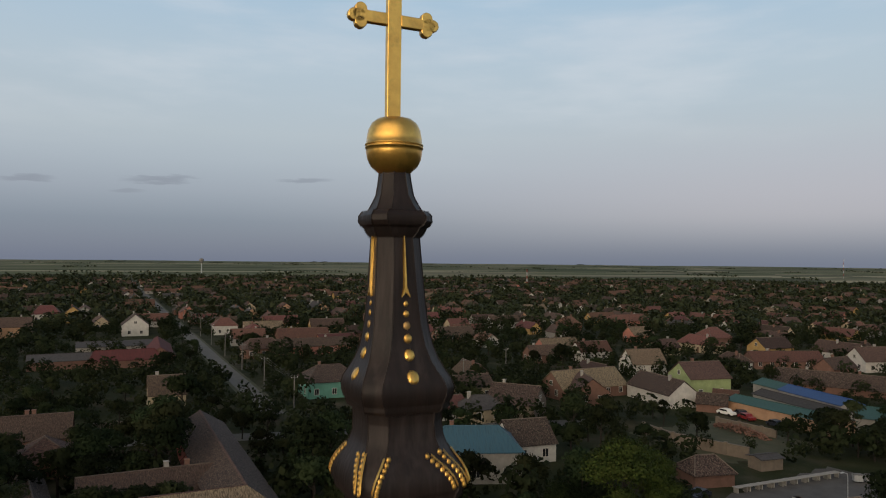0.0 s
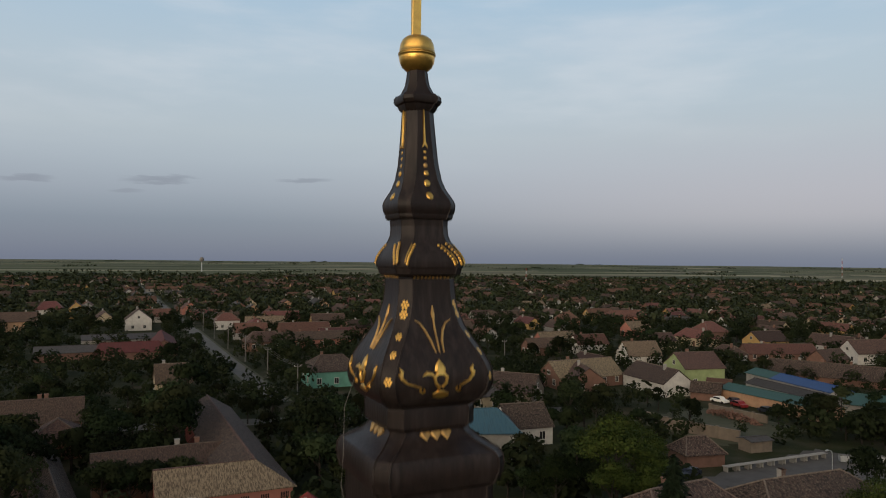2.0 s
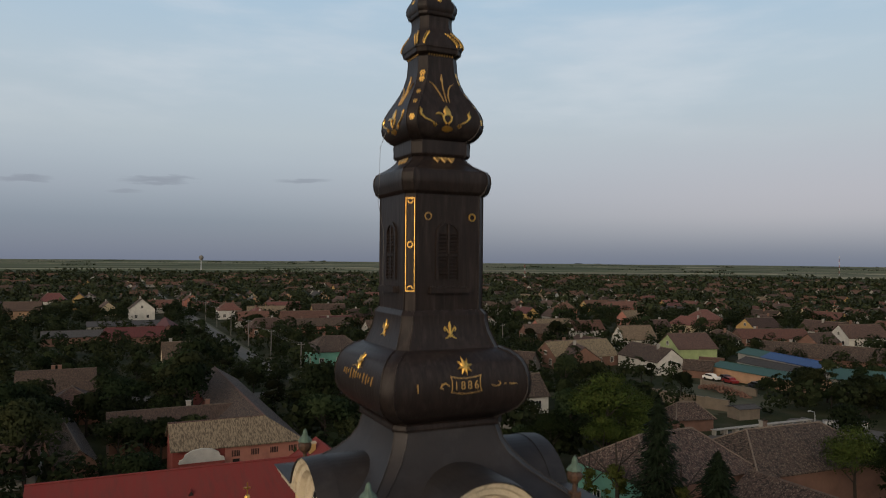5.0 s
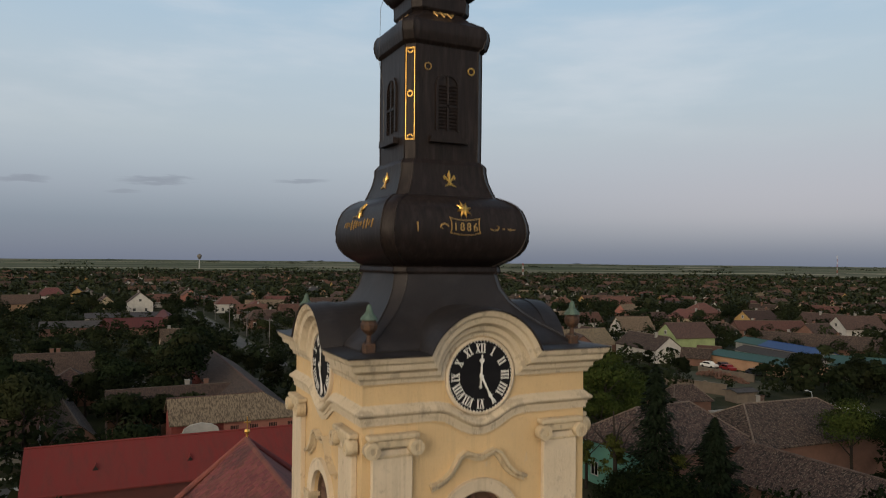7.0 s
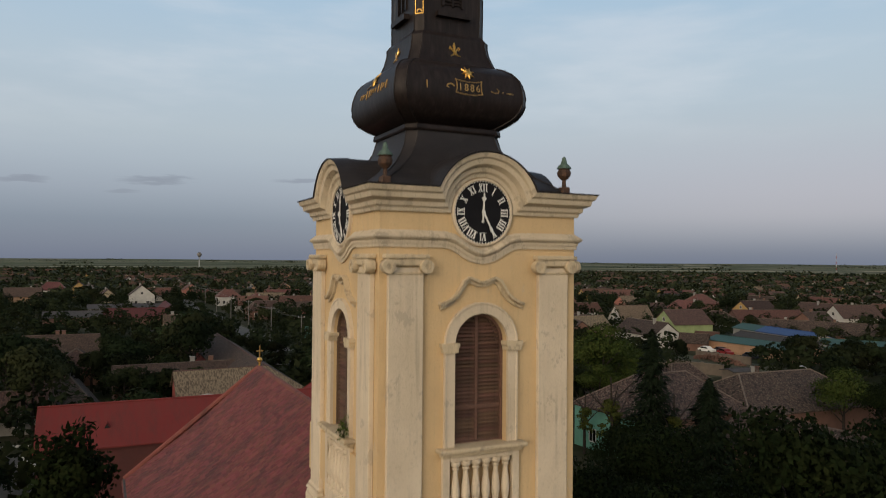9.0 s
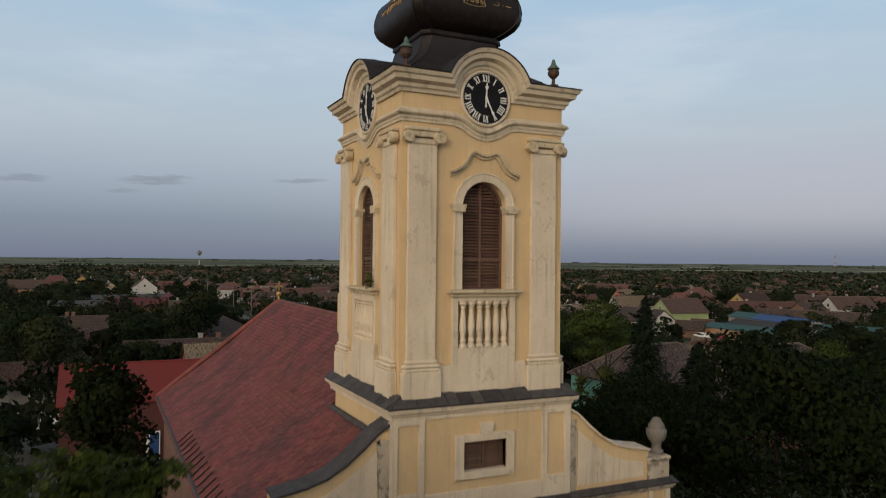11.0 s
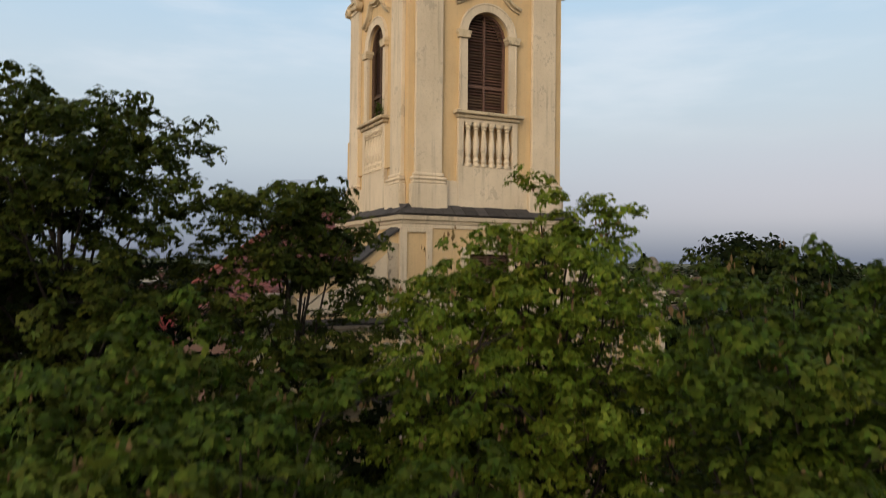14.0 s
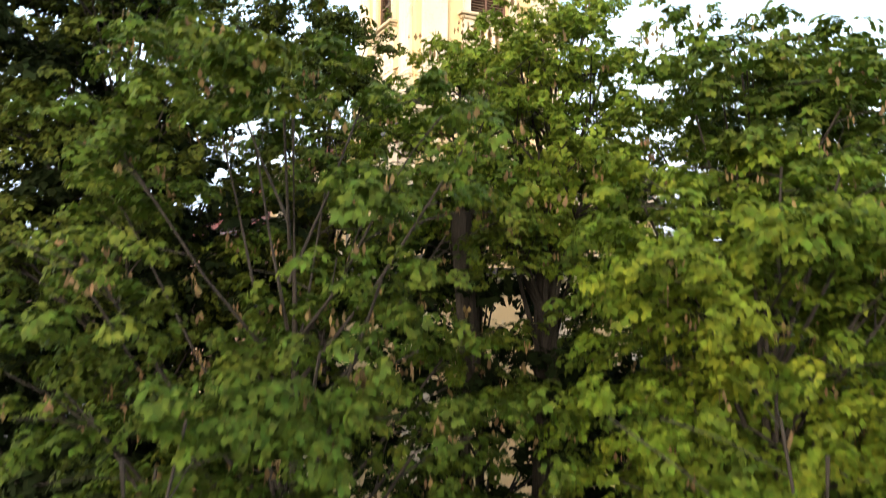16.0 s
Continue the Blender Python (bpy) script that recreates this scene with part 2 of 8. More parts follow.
M_CLOCK = mat("black_clock_face", (0.009, 0.009, 0.011), 0.7, second=(0.014, 0.014, 0.016), bump=0.05, spec=0.1)
M_WHITE = mat("white_paint", (0.78, 0.77, 0.73), 0.6, second=(0.70, 0.68, 0.63), scale=6, bump=0.1)
M_VERDI = mat("green_copper_cap", (0.11, 0.165, 0.135), 0.75, 0.2, second=(0.06, 0.095, 0.075), scale=8, bump=0.2)
M_RUST = mat("rusty_finial", (0.11, 0.055, 0.03), 0.7, 0.3, second=(0.05, 0.035, 0.03), scale=9, bump=0.3)
M_TILE = mat("red_roof_tile", (0.182, 0.053, 0.044), 0.85, second=(0.128, 0.039, 0.034), scale=1.1, stain=(0.058, 0.031, 0.028), stain_scale=0.55, stain_amount=0.85, per_island=0.22, bump=0.3, bump_scale=30, stretch=(1, 1, 0.6))
M_TILE_PIECE = mat("red_roof_tile_piece", (0.178, 0.052, 0.042), 0.85, second=(0.135, 0.040, 0.034), scale=4, stain=(0.08, 0.036, 0.03), stain_scale=0.5, per_object=0.2, bump=0.3, bump_scale=30)
M_REDROOF = mat("red_metal_roof", (0.165, 0.028, 0.026), 0.75, spec=0.15, second=(0.15, 0.034, 0.030), scale=0.8, stain=(0.10, 0.034, 0.030), stain_scale=0.5, stain_amount=0.6, bump=0.15, bump_scale=8, stretch=(3, 0.6, 1))
M_ROOF_RED = mat("terracotta_roof", (0.118, 0.050, 0.037), 0.9, second=(0.055, 0.026, 0.021), scale=2.4, stain=(0.115, 0.070, 0.052), stain_scale=2.6, stain_amount=0.75, per_object=0.35, bump=0.6, bump_scale=9, stretch=(3.2, 0.9, 0.9), crisp=0.6)
M_ROOF_BROWN = mat("old_brown_tile_roof", (0.068, 0.042, 0.031), 0.95, second=(0.027, 0.0185, 0.0150), scale=2.4, stain=(0.112, 0.083, 0.062), stain_scale=3.0, stain_amount=0.65, per_object=0.35, bump=0.7, bump_scale=9, stretch=(3.0, 0.9, 0.9), crisp=0.7)
M_ROOF_TAN = mat("lichen_tan_roof", (0.195, 0.1488, 0.09751), 0.95, second=(0.0664, 0.0498, 0.0332), scale=2.4, stain=(0.0714, 0.05176, 0.03748), stain_scale=1.8, per_object=0.2, bump=0.7, bump_scale=9, stretch=(3.2, 0.75, 0.75), crisp=0.7)
M_ROOF_LICHEN = mat("lichen_speckled_roof", (0.063, 0.040, 0.031), 0.95, second=(0.018, 0.013, 0.011), scale=2.4, stain=(0.150, 0.118, 0.092), stain_scale=4.2, stain_amount=0.85, per_object=0.15, bump=0.8, bump_scale=7, stretch=(1.6, 1.0, 1.0), crisp=1.0)
M_ROOF_SHEET = mat("dull_red_sheet_roof", (0.112, 0.036, 0.034), 0.8, second=(0.085, 0.032, 0.031), scale=0.8, stain=(0.060, 0.032, 0.030), stain_scale=0.5, stain_amount=0.6, bump=0.2, bump_scale=8, stretch=(3, 0.6, 1), spec=0.15)
M_RIDGE = mat("mortared_ridge_tiles", (0.150, 0.118, 0.095), 0.95, second=(0.075, 0.055, 0.045), scale=2.5, per_object=0.3, bump=0.5, bump_scale=9)
M_ROOF_BLUE = mat("blue_metal_roof", (0.040, 0.098, 0.135), 0.6, 0.1, second=(0.055, 0.105, 0.130), scale=1.5, stain=(0.028, 0.062, 0.085), stain_scale=1.6, stain_amount=0.7, bump=0.3, bump_scale=3, stretch=(3.5, 0.3, 0.3), spec=0.2)
M_ROOF_BLUE2 = mat("bright_blue_sheet_roof", (0.03, 0.075, 0.21), 0.5, 0.2, bump=0.1)
M_ROOF_GREEN = mat("green_sheet_roof", (0.035, 0.090, 0.078), 0.6, 0.1, second=(0.028, 0.07, 0.06), bump=0.1)
M_ROOF_GREY = mat("grey_asbestos_roof", (0.062, 0.057, 0.056), 0.9, second=(0.038, 0.035, 0.035), scale=2, per_object=0.25, bump=0.4, bump_scale=9)
WALLS = {k: mat("wall_" + k, tuple(x * 0.8 for x in c), 0.92, second=tuple(x * 0.64 for x in c), scale=0.9, stain=tuple(x * 0.42 for x in c), stain_scale=0.5, stain_amount=0.5, bump=0.2, bump_scale=12) for k, c in {
    "white": (0.62, 0.59, 0.54), "cream": (0.52, 0.42, 0.28), "ochre": (0.50, 0.32, 0.12), "mint": (0.15, 0.37, 0.29), "lime": (0.34, 0.41, 0.19),
    "pink": (0.48, 0.20, 0.15), "red": (0.33, 0.075, 0.06), "brick": (0.21, 0.115, 0.085), "stone": (0.22, 0.175, 0.135), "grey": (0.36, 0.34, 0.31), "peach": (0.55, 0.33, 0.2)}.items()}
M_GLASS = mat("dark_window_glass", (0.02, 0.022, 0.025), 0.12, bump=0, spec=0.6)
M_FRAME = mat("window_frame_paint", (0.55, 0.52, 0.47), 0.7, bump=0.05)
M_DOOR = mat("brown_door", (0.12, 0.06, 0.035), 0.7, bump=0.2)
M_BARK = mat("bark", (0.03375, 0.0261, 0.02025), 0.95, second=(0.018, 0.0144, 0.0117), scale=9, bump=0.8, bump_scale=18, stretch=(3, 3, 0.6))
M_LEAF = mat("broad_leaves", (0.066, 0.1078, 0.0132), 0.6, second=(0.0451, 0.0704, 0.011), scale=0.8, stain=(0.13, 0.137, 0.0154), stain_scale=0.55, stain_amount=0.6, per_island=0.42, bump=0, leaf=0.32, spec=0.12)
M_LEAF_LIGHT = mat("yellow_green_leaves", (0.112, 0.164, 0.015), 0.6, second=(0.058, 0.096, 0.011), scale=0.9, stain=(0.205, 0.218, 0.018), stain_scale=0.6, stain_amount=0.6, per_island=0.4, bump=0, leaf=0.34, spec=0.12)
M_LEAF_FRESH = mat("fresh_green_leaves", (0.128, 0.185, 0.0205), 0.6, second=(0.0800, 0.1250, 0.01500), scale=0.9, stain=(0.2050, 0.2200, 0.0220), stain_scale=0.6, stain_amount=0.6, per_island=0.4, bump=0, leaf=0.36, spec=0.12)
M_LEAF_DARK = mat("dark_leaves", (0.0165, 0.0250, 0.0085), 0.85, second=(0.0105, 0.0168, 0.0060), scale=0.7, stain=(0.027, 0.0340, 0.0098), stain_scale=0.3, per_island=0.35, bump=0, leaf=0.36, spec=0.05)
M_LEAF_MID = mat("maple_leaves", (0.061, 0.079, 0.0118), 0.65, second=(0.032, 0.048, 0.0086), scale=0.7, stain=(0.128, 0.136, 0.0170), stain_scale=0.5, per_island=0.42, bump=0, leaf=0.32, spec=0.1)
M_LEAF_YARD = mat("green_yard_leaves", (0.050, 0.071, 0.0160), 0.8, second=(0.030, 0.046, 0.0115), scale=0.7, stain=(0.080, 0.088, 0.019), stain_scale=0.4, per_island=0.35, bump=0, leaf=0.2, spec=0.08)
M_LEAF_PALE = mat("pale_birch_leaves", (0.085, 0.098, 0.026), 0.8, second=(0.055, 0.066, 0.018), scale=1.2, per_island=0.35, bump=0, leaf=0.35, spec=0.06)
M_SEED = mat("dry_seed_clusters", (0.17, 0.11, 0.045), 0.8, second=(0.11, 0.075, 0.03), per_island=0.3, bump=0, leaf=0.3)
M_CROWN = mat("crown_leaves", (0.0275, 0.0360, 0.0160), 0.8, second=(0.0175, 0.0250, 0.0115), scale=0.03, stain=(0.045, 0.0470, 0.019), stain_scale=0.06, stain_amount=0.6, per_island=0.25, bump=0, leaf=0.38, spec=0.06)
# M_CROWN lightened for far crowns: distance haze mixed into the leaf colour
M_CROWN_HAZE = mat("far_crown_leaves", (0.036, 0.045, 0.0195), 0.7, second=(0.024, 0.032, 0.0145), scale=0.03, stain=(0.056, 0.058, 0.026), stain_scale=0.06, stain_amount=0.6, per_island=0.3, bump=0, leaf=0.15, spec=0.12)
M_VERGE = mat("dusty_grass", (0.068, 0.0656, 0.036), 0.95, second=(0.036, 0.0416, 0.0176), scale=0.25, stain=(0.096, 0.084, 0.06), stain_scale=0.1, bump=0.3, bump_scale=8)
M_CROWN_OBJ = mat("garden_tree_leaves", (0.0300, 0.0400, 0.0175), 0.8, second=(0.0190, 0.0275, 0.0125), scale=0.4, stain=(0.052, 0.0540, 0.0200), stain_scale=0.3, per_object=0.6, bump=0, leaf=0.40, spec=0.06)
M_CONIFER = mat("conifer_needles", (0.0125, 0.0205, 0.0098), 0.8, second=(0.0082, 0.0145, 0.0074), per_island=0.35, bump=0, leaf=0.1, spec=0.08)
M_ROAD = mat("worn_asphalt", (0.124, 0.1178, 0.1085), 0.9, second=(0.093, 0.08866, 0.08246), scale=0.5, stain=(0.0372, 0.03534, 0.03348), stain_scale=0.15, bump=0.2, bump_scale=20)
M_PAVE = mat("concrete_paving", (0.09, 0.0828, 0.0768), 0.9, second=(0.066, 0.06, 0.0552), scale=0.4, stain=(0.042, 0.039, 0.036), stain_scale=0.2, bump=0.2, bump_scale=15)
M_CONCRETE = mat("raw_concrete", (0.30, 0.28, 0.25), 0.9, second=(0.21, 0.195, 0.175), scale=0.8, bump=0.3, bump_scale=15)
M_POLE = mat("grey_post", (0.16, 0.15, 0.14), 0.8, bump=0.1)
M_METALWHITE = mat("pale_painted_metal", (0.42, 0.43, 0.43), 0.5, 0.2, bump=0.05)


def ground_material():
    m = bpy.data.materials.new("grass_and_fields")
    m.use_nodes = True
    t = m.node_tree
    L = t.links.new
    p = t.nodes["Principled BSDF"]
    p.inputs["Roughness"].default_value = 0.95
    p.inputs["Specular IOR Level"].default_value = 0.1
    co = t.nodes.new("ShaderNodeTexCoord")

    def noise_node(s, d=6.0, vec=None):
        n = t.nodes.new("ShaderNodeTexNoise")
        n.inputs["Scale"].default_value, n.inputs["Detail"].default_value = s, d
        L(vec or co.outputs["Object"], n.inputs["Vector"])
        return n

    def ramp_node(src, stops):
        r = t.nodes.new("ShaderNodeValToRGB")
        e = r.color_ramp.elements
        while len(e) < len(stops):
            e.new(0.5)
        for x, (q, c) in zip(e, stops):
            x.position, x.color = q, (*c, 1)
        L(src, r.inputs[0])
        return r.outputs["Color"]

    grass = ramp_node(noise_node(0.12).outputs["Fac"], [(0.3, (0.016, 0.022, 0.009)), (0.5, (0.027, 0.032, 0.014)), (0.62, (0.046, 0.043, 0.025)), (0.75, (0.078, 0.062, 0.043))])
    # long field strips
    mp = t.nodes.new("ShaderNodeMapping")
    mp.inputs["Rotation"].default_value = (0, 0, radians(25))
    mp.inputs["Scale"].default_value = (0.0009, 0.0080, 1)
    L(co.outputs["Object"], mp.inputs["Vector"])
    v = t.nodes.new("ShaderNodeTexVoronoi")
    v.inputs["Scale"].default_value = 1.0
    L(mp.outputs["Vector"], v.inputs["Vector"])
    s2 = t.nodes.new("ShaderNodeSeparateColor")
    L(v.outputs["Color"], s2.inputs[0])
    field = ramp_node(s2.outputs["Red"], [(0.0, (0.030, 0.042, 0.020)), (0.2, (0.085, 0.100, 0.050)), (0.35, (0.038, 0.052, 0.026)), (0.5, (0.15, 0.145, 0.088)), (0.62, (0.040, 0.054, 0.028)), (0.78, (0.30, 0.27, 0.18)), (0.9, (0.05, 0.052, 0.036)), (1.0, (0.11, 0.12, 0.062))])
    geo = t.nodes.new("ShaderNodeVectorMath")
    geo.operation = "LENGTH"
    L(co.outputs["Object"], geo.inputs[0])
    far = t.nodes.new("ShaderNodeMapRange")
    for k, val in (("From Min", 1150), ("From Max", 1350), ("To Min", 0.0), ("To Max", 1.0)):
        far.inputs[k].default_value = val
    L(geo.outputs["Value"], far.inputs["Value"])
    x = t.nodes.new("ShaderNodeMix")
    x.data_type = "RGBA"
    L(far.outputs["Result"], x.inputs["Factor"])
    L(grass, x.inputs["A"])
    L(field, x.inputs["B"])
    L(x.outputs["Result"], p.inputs["Base Color"])
    b = t.nodes.new("ShaderNodeBump")
    b.inputs["Strength"].default_value, b.inputs["Distance"].default_value = 0.5, 0.1
    L(noise_node(3.0).outputs["Fac"], b.inputs["Height"])
    L(b.outputs["Normal"], p.inputs["Normal"])
    return m


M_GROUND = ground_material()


# ---- building helpers ----
def raw(name, verts, faces, material, parent=None, label="", smooth=False):
    me = bpy.data.meshes.new(name)
    me.from_pydata([tuple(v) for v in verts], [], faces)
    me.validate()
    me.materials.append(material)
    if smooth:
        me.polygons.foreach_set("use_smooth", [True] * len(me.polygons))
    ob = new(name, me)
    if parent:
        ob.parent = parent
    if label:
        ob["label"] = label
    return ob


def part(name, bm, material, parent=None, label="", smooth=False):
    bmesh.ops.recalc_face_normals(bm, faces=bm.faces)
    me = bpy.data.meshes.new(name)
    bm.to_mesh(me)
    bm.free()
    me.materials.append(material)
    if smooth:
        me.polygons.foreach_set("use_smooth", [True] * len(me.polygons))
    ob = new(name, me)
    if parent:
        ob.parent = parent
    if label:
        ob["label"] = label
    return ob


def crease(bm, degrees):
    """Keep edges sharper than this angle sharp when the part is shaded smooth."""
    for e in bm.edges:
        e.smooth = len(e.link_faces) == 2 and e.calc_face_angle(0.0) < radians(degrees)


def share(name, ob, m, parent):
    """Another piece on the same mesh."""
    o = new(name, ob.data)
    o.parent = parent
    o.matrix_basis = m
    return o


def thing(name, label, category, m=None, group="", kind=""):
    e = new(name)
    e.empty_display_size = 0.3
    if m:
        e.matrix_basis = m
    return tagged(e, label, category, group, kind)


def box(bm, x0, x1, y0, y1, z0, z1, bevel=0.0, m=None):
    g = bmesh.ops.create_cube(bm, size=1, matrix=Matrix.LocRotScale(((x0 + x1) / 2, (y0 + y1) / 2, (z0 + z1) / 2), None, (x1 - x0, y1 - y0, z1 - z0)))
    vs = g["verts"]
    if bevel:
        es = {e for v in vs for e in v.link_edges}
        r = bmesh.ops.bevel(bm, geom=list(es), offset=bevel, segments=1, affect="EDGES")
        vs = r["verts"]
    if m:
        bmesh.ops.transform(bm, matrix=m, verts=[v for v in vs if v.is_valid])
    return bm


def lathe(bm, prof, n=16, m=None):
    """Turned body from (radius, z) rows."""
    rings = []
    for r, z in prof:
        rings.append([bm.verts.new((r * math.cos(2 * math.pi * i / n), r * math.sin(2 * math.pi * i / n), z)) for i in range(n)])
    for a, b in zip(rings, rings[1:]):
        for i in range(n):
            bm.faces.new((a[i], a[(i + 1) % n], b[(i + 1) % n], b[i]))
    bm.faces.new(rings[0][::-1])
    bm.faces.new(rings[-1])
    if m:
        bmesh.ops.transform(bm, matrix=m, verts=[v for r in rings for v in r])
    return bm


def prism(bm, pts, y0, y1, m=None):
    """Outline in x, z pushed from y0 to y1."""
    a = [bm.verts.new((x, y0, z)) for x, z in pts]
    b = [bm.verts.new((x, y1, z)) for x, z in pts]
    bm.faces.new(a)
    bm.faces.new(b[::-1])
    n = len(pts)
    for i in range(n):
        bm.faces.new((a[i], b[i], b[(i + 1) % n], a[(i + 1) % n]))
    if m:
        bmesh.ops.transform(bm, matrix=m, verts=a + b)
    return bm


def band(bm, path, section, m=None, closed=False):
    """Moulding: a section of (out, up) swept along a path of (x, z) on a wall that faces -y at y = 0; out is away from the wall,
    up is across the path (to its left)."""
    rings = []
    n = len(path)
    for i, (x, z) in enumerate(path):
        p0 = path[(i - 1) % n] if closed or i else path[0]
        p1 = path[(i + 1) % n] if closed or i < n - 1 else path[-1]
        tx, tz = p1[0] - p0[0], p1[1] - p0[1]
        ln = math.hypot(tx, tz) or 1
        nx, nz = -tz / ln, tx / ln
        k = 1.0
        if 0 < i < n - 1 or closed:
            ax, az = x - p0[0], z - p0[1]
            la = math.hypot(ax, az) or 1
            k = 1 / max(0.5, (nx * -az + nz * ax) / la)
        rings.append([bm.verts.new((x + nx * u * k, -o, z + nz * u * k)) for o, u in section])
    s = len(section)
    pairs = list(zip(rings, rings[1:])) + ([(rings[-1], rings[0])] if closed else [])
    for a, b in pairs:
        for j in range(s):
            bm.faces.new((a[j], b[j], b[(j + 1) % s], a[(j + 1) % s]))
    if not closed:
        bm.faces.new(rings[0][::-1])
        bm.faces.new(rings[-1])
    if m:
        bmesh.ops.transform(bm, matrix=m, verts=[v for r in rings for v in r])
    return bm


def tube(bm, pts, radii, n=6):
    rings = []
    for i, p in enumerate(pts):
        p = Vector(p)
        d = (Vector(pts[min(i + 1, len(pts) - 1)]) - Vector(pts[max(i - 1, 0)])).normalized()
        q = d.to_track_quat("Z", "Y")
        rings.append([bm.verts.new(p + q @ Vector((radii[i] * math.cos(2 * math.pi * j / n), radii[i] * math.sin(2 * math.pi * j / n), 0))) for j in range(n)])
    for a, b in zip(rings, rings[1:]):
        for j in range(n):
            bm.faces.new((a[j], a[(j + 1) % n], b[(j + 1) % n], b[j]))
    bm.faces.new(rings[0][::-1])
    bm.faces.new(rings[-1])
    return bm


def quads(name, verts, material, parent=None, label="", normals=None, own=0.35):
    """One mesh of separate quads from an array of n x 4 x 3, shaded by the n normals of the clumps they belong to."""
    verts = np.array(verts, dtype=np.float32)
    if normals is not None:
        flat = np.cross(verts[:, 1] - verts[:, 0], verts[:, 3] - verts[:, 0])
        flat /= np.maximum(np.linalg.norm(flat, axis=1), 1e-9)[:, None]
        away = (flat * normals).sum(1) < 0
        verts[away] = verts[away][:, ::-1]
        flat[away] *= -1
        normals = normals + own * flat
        normals = normals / np.linalg.norm(normals, axis=1)[:, None]
    v = np.ascontiguousarray(verts).reshape(-1, 3)
    n = len(v) // 4
    me = bpy.data.meshes.new(name)
    me.vertices.add(len(v))
    me.vertices.foreach_set("co", v.ravel())
    me.loops.add(4 * n)
    me.loops.foreach_set("vertex_index", np.arange(4 * n, dtype=np.int32))
    me.polygons.add(n)
    me.polygons.foreach_set("loop_start", np.arange(0, 4 * n, 4, dtype=np.int32))
    me.update(calc_edges=True)
    if normals is not None:
        me.attributes.new("custom_normal", "FLOAT_VECTOR", "POINT").data.foreach_set("vector", np.repeat(normals, 4, axis=0).astype(np.float32).ravel())
    me.materials.append(material)
    ob = new(name, me)
    if parent:
        ob.parent = parent
    if label:
        ob["label"] = label
    return ob


def arc(cx, cz, r, a0, a1, n):
    return [(cx + r * math.cos(radians(a0 + (a1 - a0) * i / n)), cz + r * math.sin(radians(a0 + (a1 - a0) * i / n))) for i in range(n + 1)]


# ---- ground ----
def build_ground():
    rs = [0, 30, 60, 120, 250, 500, 900, 1500, 2200, 3000, 3800, 4400, 4880]
    hs = [0, 0, 0, 0, 0, 0, 0, 0.0, 3.0, 8.0, 13.0, 17.0, 19.0]
    n = 96
    verts, faces = [(0, 0, 0)], []
    for r, h in zip(rs[1:], hs[1:]):
        for i in range(n):
            a = 2 * math.pi * i / n
            verts.append((r * math.sin(a), r * math.cos(a), h + (math.sin(a * 9) + math.sin(a * 23 + 1)) * (0.9 if h > 5 else 0)))
    for i in range(n):
        faces.append((0, 1 + (i + 1) % n, 1 + i))
    for k in range(len(rs) - 2):
        for i in range(n):
            a, b = 1 + k * n + i, 1 + k * n + (i + 1) % n
            faces.append((a, b, b + n, a + n))
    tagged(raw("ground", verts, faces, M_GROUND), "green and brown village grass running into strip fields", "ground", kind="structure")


build_ground()

# ---- church ----
church = thing("church", "yellow baroque village church with dark copper spire and red tiled roof", "church")


def turn(k):
    return Matrix.Rotation(radians(-90 * k), 4, "Z")


def four(name, ob, count=4):
    """The same piece on the other sides of the tower."""
    for k in range(1, count):
        share(name, ob, turn(k) @ ob.matrix_basis, church)


def mitred(bm, path, section, wall):
    """band() on a wall of the tower at y = -wall, its ends cut at 45 degrees to meet its neighbours."""
    before = set(bm.verts)
    band(bm, path, section)
    s = len(section)
    vs = [v for v in bm.verts if v not in before]
    for j in range(s):
        vs[j].co.x = -(wall + section[j][0])
        vs[-s + j].co.x = wall + section[j][0]
    bmesh.ops.translate(bm, verts=vs, vec=(0, -wall, 0))
    caps = [f for f in bm.faces if len(f.verts) == s and s > 4]
    bmesh.ops.delete(bm, geom=caps, context="FACES_ONLY")
    return bm


def slabs(name, rows, material, label, sides=1, bevel=0.01):
    """Separate plain slabs (x0, x1, y0, y1, z0, z1), on one or on all sides of the tower."""
    for x0, x1, y0, y1, z0, z1 in rows:
        o = part(name, box(bmesh.new(), x0, x1, y0, y1, z0, z1, bevel), material, church, label)
        four(name, o, sides)


W = 2.30      # half width of the belfry
LW = 2.47     # half width of the stage below
CLOCK_Z, CLOCK_R = 21.935, 0.675

# belfry walls with arched openings
bm = bmesh.new()
arch = arc(0, 19.26, 0.61, 180, 90, 10)
prism(bm, [(-W, 17.15), (-0.61, 17.15)] + arch + [(0, 22.38), (-W, 22.38)], -W, -W + 0.5)
arch = arc(0, 19.26, 0.61, 90, 0, 10)
prism(bm, [(0, 22.38)] + arch + [(0.61, 17.15), (W - 0.5, 17.15), (W - 0.5, 22.38)], -W, -W + 0.5)
box(bm, -W, W - 0.5, -W, -W + 0.5, 14.3, 15.80)
four("tower_wall", part("tower_wall", bm, M_YELLOW, church, "yellow plaster belfry wall"))
slabs("niche_wall", [(-W, W - 0.5, -W, -W + 0.5, 16.93, 17.15), (-W, -0.72, -W, -W + 0.5, 15.80, 16.93), (-0.72, 0.72, -W + 0.24, -W + 0.5, 15.80, 16.93), (0.72, W - 0.5, -W, -W + 0.5, 15.80, 16.93)], M_YELLOW, "yellow plaster wall round the balusters", 4, 0.0)
# dark loft behind the louvres: a black box whose colour gives the unlit room
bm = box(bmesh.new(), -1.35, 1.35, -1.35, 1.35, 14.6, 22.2)
